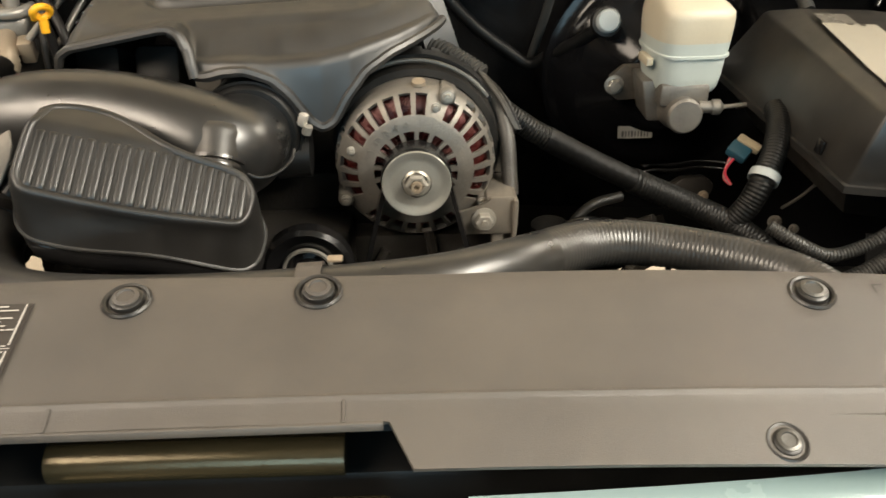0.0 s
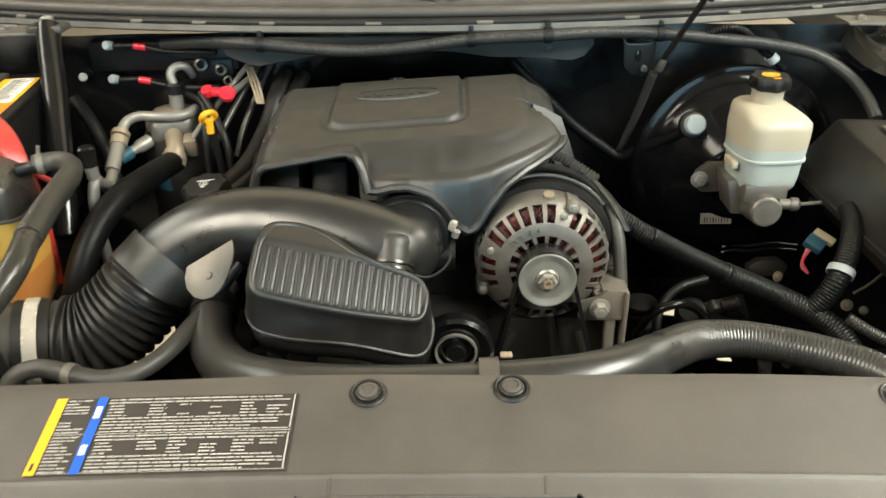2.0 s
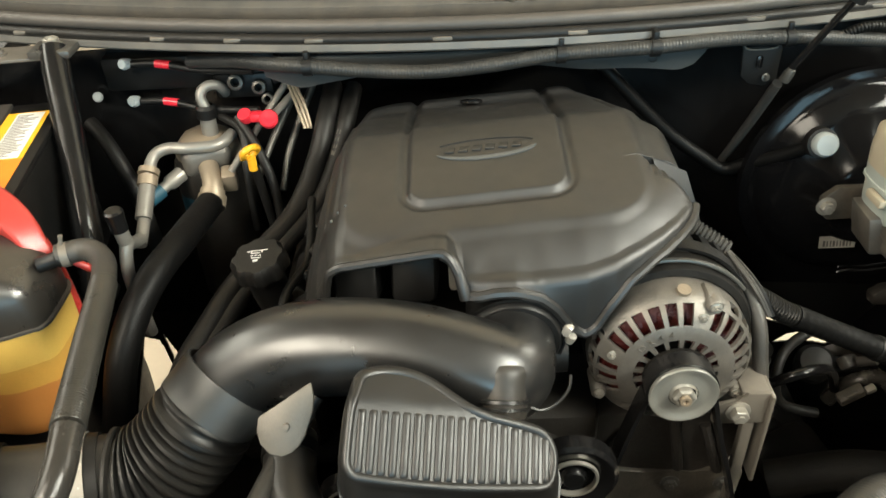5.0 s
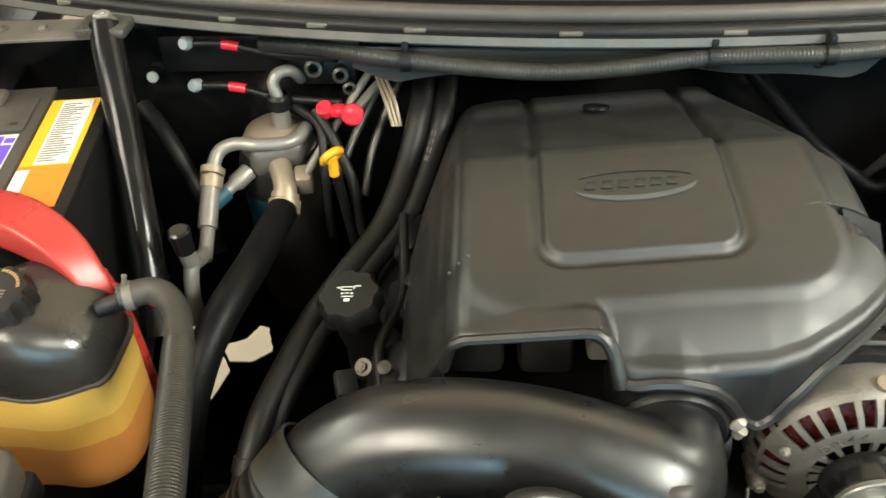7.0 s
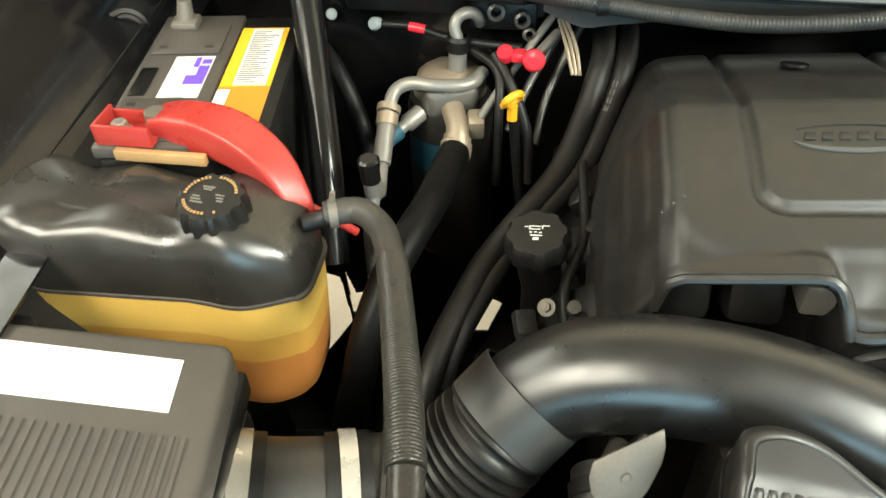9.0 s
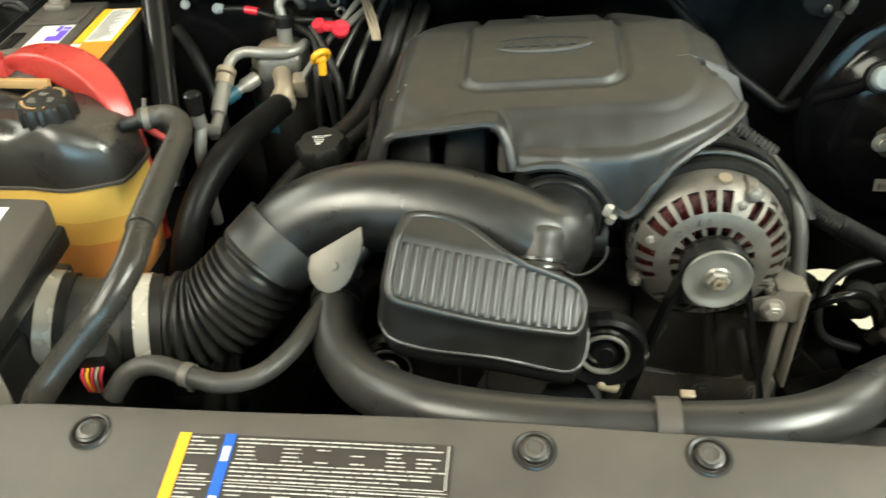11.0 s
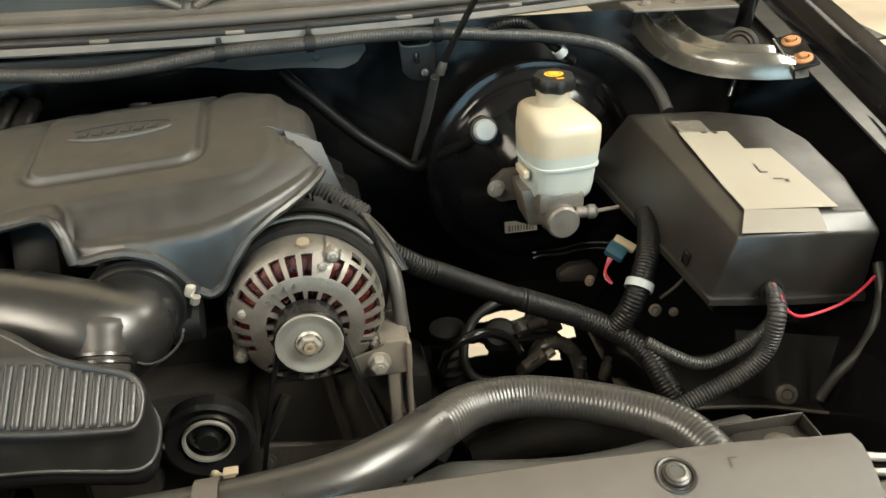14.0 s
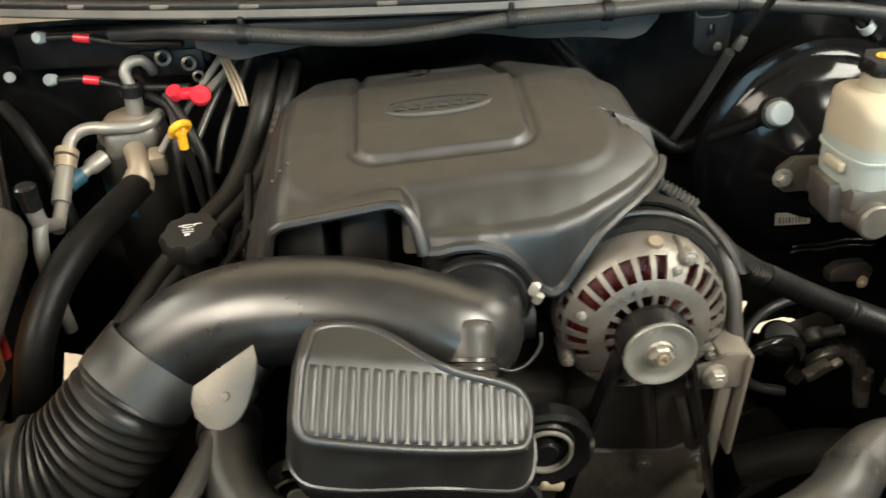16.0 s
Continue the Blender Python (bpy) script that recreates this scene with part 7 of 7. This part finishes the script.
part("cable", tube([(0.466, 0.640, 0.985), (0.457, 0.612, 0.982), (0.455, 0.605, 0.963), (0.440, 0.605, 0.943), (0.415, 0.605, 0.926), (0.386, 0.605, 0.919), (0.357, 0.612, 0.930), (0.335, 0.625, 0.94)], 0.0062, n=14, ripple=(0.0032, 0.0009)), M["greyloom"], fc2)
part("cable", tube([(0.470, 0.640, 0.978), (0.458, 0.604, 0.970), (0.448, 0.596, 0.932), (0.426, 0.594, 0.909), (0.392, 0.592, 0.893), (0.36, 0.592, 0.876), (0.335, 0.595, 0.86)], 0.0088, n=14, ripple=(0.0034, 0.0011)), M["greyloom"], fc2)
part("red_wire", tube([(0.462, 0.625, 0.990), (0.464, 0.611, 0.982), (0.472, 0.606, 0.968), (0.492, 0.607, 0.959), (0.530, 0.610, 0.965), (0.553, 0.614, 0.976), (0.572, 0.622, 0.985)], 0.0016, 0.004, 8), M["pink"], fc2)
part("side_cable", tube([(0.592, 0.645, 0.985), (0.588, 0.625, 0.962), (0.574, 0.606, 0.940), (0.563, 0.602, 0.908), (0.543, 0.602, 0.879), (0.531, 0.602, 0.850)], 0.0055, 0.006, 14), M["greyloom"], fc2)
yc = thing("wire_connector", (0.38, 0.80, 0.93), "tan and blue wiring connector", "connector")
part("shell", rbox(Matrix.Translation((0.389, 0.812, 0.940)) @ pose(0, 0, 0, 30, 20, -40), 0.028, 0.010, 0.010, 0.002), M["tan"], yc)
part("body", rbox(Matrix.Translation((0.378, 0.810, 0.932)) @ pose(0, 0, 0, 30, 20, -40), 0.024, 0.018, 0.014, 0.003), M["cyan"], yc)
for k in range(4):
    part("wire", tube([(0.372, 0.806 + 0.003 * k, 0.925), (0.362, 0.80, 0.912 - 0.002 * k), (0.368, 0.79, 0.90)], 0.0016, 0.005, 6), M[("pink", "cyan", "tan", "pink")[k]], yc)
wbt = thing("fender_bolt", (0.503, 0.622, 0.82), "pale washer bolt on the inner fender ledge", "bolt")
part("bolt", lathe([(0, 0.006), (0.005, 0.006), (0.0065, 0.003), (0.0110, 0.002), (0.0115, -0.004), (0, -0.004)], frame_on((0.503, 0.618, 0.848), (-0.4, -0.8, 0.45)), 24), M["dustcast"], wbt)
part("ledge_lip", tube([(0.405, 0.632, 0.834), (0.447, 0.624, 0.835), (0.489, 0.615, 0.835), (0.545, 0.594, 0.834)], 0.0020, 0.01, 8), M["dustcast"], wbt, "dusty worn ledge edge")
part("ledge", prism([(0.405, 0.634), (0.489, 0.618), (0.600, 0.576), (0.645, 0.575), (0.645, 0.72), (0.405, 0.72)], 0.004, Matrix.Translation((0, 0, 0.828)), 0.0015), M["black"], wbt)
part("ledge_wall", sheet(steps(0.462, 0.640, 40), steps(0, 1, 6), lambda x, v: V(x, 0.632 - 0.36 * (x - 0.489) + 0.030 * v + 0.004 * math.tanh(6 * math.sin(x * 95)) * (1 - v), 0.832 + 0.070 * v), 0.003), M["black"], wbt)

# clutter low in the bay
lowj = thing("steering_gear", (0.24, 0.80, 0.60), "dirty aluminium steering and suspension parts low in the bay", "suspension")
part("housing", rbox(Matrix.Translation((0.24, 0.83, 0.62)) @ pose(0, 0, 0, 20, 10, 30), 0.14, 0.09, 0.07, 0.02), M["iron"], lowj)
part("arm", tube([(0.20, 0.78, 0.66), (0.30, 0.76, 0.70), (0.42, 0.74, 0.68)], 0.025, 0.02, 14), M["iron"], lowj)
part("boot", tube([(0.178, 0.86, 0.82), (0.182, 0.86, 0.70)], 0.020, n=18, ripple=(0.016, 0.007)), M["iron"], lowj)
part("plate", rbox(Matrix.Translation((0.30, 0.86, 0.80)) @ pose(0, 0, 0, 50, 0, 20), 0.07, 0.035, 0.004, 0.002), M["greasy"], lowj)
part("sensor", join(rbox(Matrix.Translation((0.262, 0.80, 0.845)) @ pose(0, 0, 0, 30, 20, 30), 0.026, 0.016, 0.014, 0.004), lathe([(0, 0), (0.006, 0), (0.006, 0.02), (0, 0.02)], frame_on((0.27, 0.795, 0.85), (0.6, -0.4, 0.5)), 12)), M["greasy"], lowj, "small dark sensor plug")
part("loop_pipe", tube([(0.16, 0.80, 0.80), (0.165, 0.76, 0.86), (0.20, 0.76, 0.875), (0.24, 0.79, 0.84), (0.27, 0.82, 0.78)], 0.006, 0.01, 10), M["gloss"], lowj)

lines = thing("steering_lines", (0.27, 0.82, 0.74), "dark hose loop with pipes and dusty plugs beside the rail", "hoses")
part("hose_loop", tube([(0.262, 0.85, 0.858), (0.226, 0.84, 0.853), (0.202, 0.83, 0.836), (0.189, 0.81, 0.813), (0.194, 0.80, 0.786), (0.213, 0.80, 0.770), (0.245, 0.80, 0.760)], 0.0062, 0.006, 12), M["rubber"], lines)
part("valve", lathe([(0, -0.03), (0.014, -0.03), (0.016, -0.012), (0.022, -0.008), (0.023, 0.010), (0.018, 0.016), (0.008, 0.018), (0, 0.018)], frame_on((0.241, 0.83, 0.812), (-0.15, -0.5, 0.85)), 20), M["black"], lines)
part("valve_pipe", tube([(0.250, 0.83, 0.818), (0.272, 0.828, 0.822), (0.290, 0.828, 0.814), (0.306, 0.83, 0.812), (0.324, 0.832, 0.792), (0.33, 0.835, 0.76)], 0.0042, 0.006, 10), M["gloss"], lines)
part("short_pipe", tube([(0.246, 0.832, 0.800), (0.275, 0.83, 0.803), (0.31, 0.835, 0.800)], 0.0036, 0.008, 10), M["black"], lines)
pg = part("plug", rbox(Matrix.Translation((0.279, 0.80, 0.790)) @ pose(0, 0, 0, 10, -28, 8), 0.032, 0.014, 0.015, 0.003), M["dustcast"], lines, "dusty grey wiring plug")
part("plug_tip", rbox(Matrix.Translation((0.299, 0.799, 0.800)) @ pose(0, 0, 0, 10, -28, 8), 0.012, 0.009, 0.009, 0.002), M["bracket"], pg)
part("plug_latch", rbox(Matrix.Translation((0.276, 0.793, 0.799)) @ pose(0, 0, 0, 10, -28, 8), 0.014, 0.005, 0.003, 0.001), M["dustcast"], pg)
part("arched_hose", tube([(0.272, 0.83, 0.75), (0.284, 0.825, 0.780), (0.300, 0.82, 0.796), (0.319, 0.82, 0.797), (0.338, 0.812, 0.780), (0.348, 0.80, 0.73)], 0.0095, 0.006, 14), M["oilhose"], lines)
for x, z, h in ((0.340, 0.772, 0.030), (0.374, 0.764, 0.034)):
    part("peg", lathe([(0, 0), (0.007, 0), (0.0075, h * 0.6), (0.005, h * 0.7), (0.0045, h), (0, h)], frame_on((x, 0.80, z - 0.5 * h), (0.08, -0.1, 1)), 14), M["greasy"], lines)
part("pad", prism([(-0.028, -0.012), (0.024, -0.014), (0.030, 0.002), (0.018, 0.014), (-0.014, 0.013), (-0.030, 0.003)], 0.02, frame_on((0.384, 0.955, 0.820), (0, -1, 0.2)), 0.004), M["greasy"], lines, "rounded greasy rubber pad")
part("pad_bolt", hexbolt(frame_on((0.398, 0.932, 0.812), (0.2, -1, 0.3)), 0.005, 0.006, 0.008), M["brass"], lines)
for dz in (0.0, -0.009):
    part("brake_pipe", tube([(0.335, 1.0, 0.826 + dz), (0.348, 0.998, 0.831 + dz), (0.375, 0.998, 0.829 + dz), (0.41, 1.0, 0.832 + dz), (0.45, 1.0, 0.828 + dz)], 0.0030, 0.008, 10), M["gloss"], lines)
part("clip", hexbolt(frame_on((0.434, 0.80, 0.845), (-0.2, -0.9, 0.4)), 0.005, 0.007, 0.008), M["bracket"], lines)
part("clip", hexbolt(frame_on((0.471, 0.82, 0.823), (-0.2, -0.9, 0.4)), 0.004, 0.006, 0.006), M["bracket"], lines)
part("strap", tube([(0.436, 0.795, 0.866), (0.456, 0.80, 0.876), (0.478, 0.81, 0.888)], 0.0020, 0.008, 8), M["bracket"], lines)

# ---- along the cowl ----
wl = thing("cowl_loom", (XC, 0.98, 1.12), "corrugated wiring loom clipped along the cowl", "wiring harness")
CL = [(-0.50, 1.052, 1.140), (-0.44, 1.028, 1.148), (-0.385, 1.000, 1.153), (-0.34, 0.988, 1.153), (-0.28, 0.984, 1.148), (-0.21, 0.980, 1.145), (-0.14, 0.980, 1.149), (-0.059, 0.982, 1.158), (0.044, 0.978, 1.163), (0.12, 0.990, 1.163), (0.19, 1.002, 1.158), (0.27, 1.014, 1.148), (0.35, 1.018, 1.138), (0.42, 1.012, 1.124), (0.460, 0.990, 1.102), (0.475, 0.955, 1.082), (0.478, 0.92, 1.060)]
part("loom", tube(CL, 0.0082, n=14, ripple=(0.0036, 0.00035)), M["greyloom"], wl)
for x in (-0.345, -0.059, 0.044, 0.20):
    z = lerp_table(x, [(c[0], c[2]) for c in CL[:14]])
    y = lerp_table(x, [(c[0], c[1]) for c in CL[:14]])
    part("clip", join(lathe([(0.0088, -0.005), (0.0105, -0.005), (0.0105, 0.005), (0.0088, 0.005), (0.0088, -0.005)], frame_on((x, y, z), (1, 0.05, 0)), 18), bx(x - 0.003, x + 0.003, y - 0.003, y + 0.012, z + 0.008, z + 0.018, 0.001)), M["black"], wl)
part("branch", tube([(0.26, 1.014, 1.150), (0.29, 1.016, 1.160), (0.32, 1.02, 1.155), (0.36, 1.028, 1.122), (0.39, 1.03, 1.10)], 0.0055, n=10, ripple=(0.004, 0.0012)), M["loom"], wl)
part("marker", lathe([(0.0075, -0.006), (0.0088, -0.006), (0.0088, 0.006), (0.0075, 0.006), (0.0075, -0.006)], frame_on((0.367, 1.022, 1.117), (0.6, 0.1, -0.6)), 16), M["white"], wl)
fl = thing("cowl_flap", (XC, 1.0, 1.09), "grey felt insulation flap hanging under the cowl", "insulation")


def flap_pt(x, v):
    deep = lerp_table(x, [(-0.40, 0.026), (-0.36, 0.040), (-0.31, 0.034), (-0.26, 0.022), (-0.15, 0.018), (-0.06, 0.026), (0.03, 0.034), (0.085, 0.036), (0.11, 0.030)])
    round_ = math.sqrt(max(0.0, 1 - max(0.0, (x - 0.090) / 0.0205) ** 2))
    return V(x, 0.998 + 0.10 * (x - XC) ** 2 + 0.012 * v, 1.160 - 0.006 * (1 - round_) - deep * v * (0.25 + 0.75 * round_) + 0.0015 * math.sin(x * 55) * v)


part("edge_binding", tube([flap_pt(x, 1.0) + V(0, -0.002, 0) for x in steps(-0.39, 0.10, 30)], 0.0024, 0.008, 8), M["felt"], fl)
for x in (-0.30, -0.12, 0.05):
    part("push_pin", lathe([(0, 0.003), (0.005, 0.002), (0.0055, 0), (0, 0)], frame_on(flap_pt(x, 0.62) + V(0, -0.003, 0), (0, -1, 0.1)), 14), M["black"], fl)
part("flap", sheet(steps(-0.40, 0.11, 44), steps(0, 1, 6), flap_pt, 0.004), M["felt"], fl)
hw = thing("firewall_wires", (-0.50, 1.06, 1.08), "firewall wires with red tape and pale plugs", "wiring")
for z0, x0, zz in ((1.136, -0.580, 1.130), (1.086, -0.582, 1.078)):
    part("plug", lathe([(0, 0), (0.006, 0), (0.0075, 0.010), (0.0055, 0.014), (0, 0.014)], frame_on((x0, 1.066, z0), (-0.3, -1, 0.3)), 18), M["white"], hw)
    part("wire", tube([(x0 + 0.004, 1.062, z0), (x0 + 0.04, 1.058, z0 + 0.001), (x0 + 0.09, 1.050, zz), (x0 + 0.16, 1.035, zz + 0.002)], 0.0045, 0.008, 10), M["black"], hw)
    part("red_tape", tube([(x0 + 0.036, 1.0585, z0 + 0.001), (x0 + 0.054, 1.0565, z0 - 0.001)], 0.0053, 0.006, 12), M["redcap"], hw)
for x, z, r in ((-0.812, 1.130, 0.009), (-0.552, 1.108, 0.008), (-0.640, 1.085, 0.006)):
    part("grommet", lathe([(0, 0), (r, 0), (r * 1.1, 0.004), (r * 0.8, 0.006), (0, 0.006)], frame_on((x, 1.085, z), (0, -1, 0.2)), 18), M["white"], hw)
part("black_shelf", bx(-0.62, -0.40, 1.072, 1.11, 1.095, 1.14, 0.006), M["black"], hw)
for x, z, r in ((-0.452, 1.106, 0.0095), (-0.424, 1.098, 0.0085), (-0.416, 1.082, 0.007)):
    part("firewall_fitting", lathe([(r * 0.55, 0.0), (r, 0.0), (r * 1.1, 0.006), (r, 0.012), (r * 0.6, 0.013), (r * 0.5, 0.006)], frame_on((x, 1.066, z), (0.1, -1, 0.3)), 18), M["zinc"], hw)
part("fitting_block", rbox(Matrix.Translation((-0.445, 1.078, 1.098)), 0.075, 0.02, 0.034, 0.006), M["black"], hw)
for k in range(3):
    part("bare_pipe", tube([(-0.385 + 0.016 * k, 1.085, 1.105), (-0.43 + 0.020 * k, 1.03, 1.055 - 0.012 * k), (-0.46 + 0.03 * k, 0.99, 1.02 - 0.015 * k)], 0.0045, 0.01, 10), M["aluline" if k < 1 else "zinc"], hw)
for k in range(3):
    part("tan_wire", tube([(-0.385 + 0.004 * k, 1.055, 1.105), (-0.375 + 0.005 * k, 1.035, 1.085), (-0.366 + 0.004 * k, 1.02, 1.06)], 0.002, 0.006, 6), M["brass"], hw)
part("hang_loop", tube([(-0.45, 1.03, 1.075), (-0.43, 1.01, 1.05), (-0.41, 0.985, 1.01), (-0.405, 0.975, 0.95)], 0.006, 0.008, 10), M["rubber"], hw)
part("hang_loop", tube([(-0.475, 1.045, 1.07), (-0.445, 1.02, 1.06), (-0.44, 0.99, 1.02), (-0.44, 0.98, 0.94)], 0.005, 0.008, 10), M["rubber"], hw)
part("left_hose", tube([(-0.66, 1.08, 1.05), (-0.63, 1.05, 1.03), (-0.60, 1.02, 0.98), (-0.585, 1.0, 0.90)], 0.010, 0.01, 12), M["rubber"], hw)
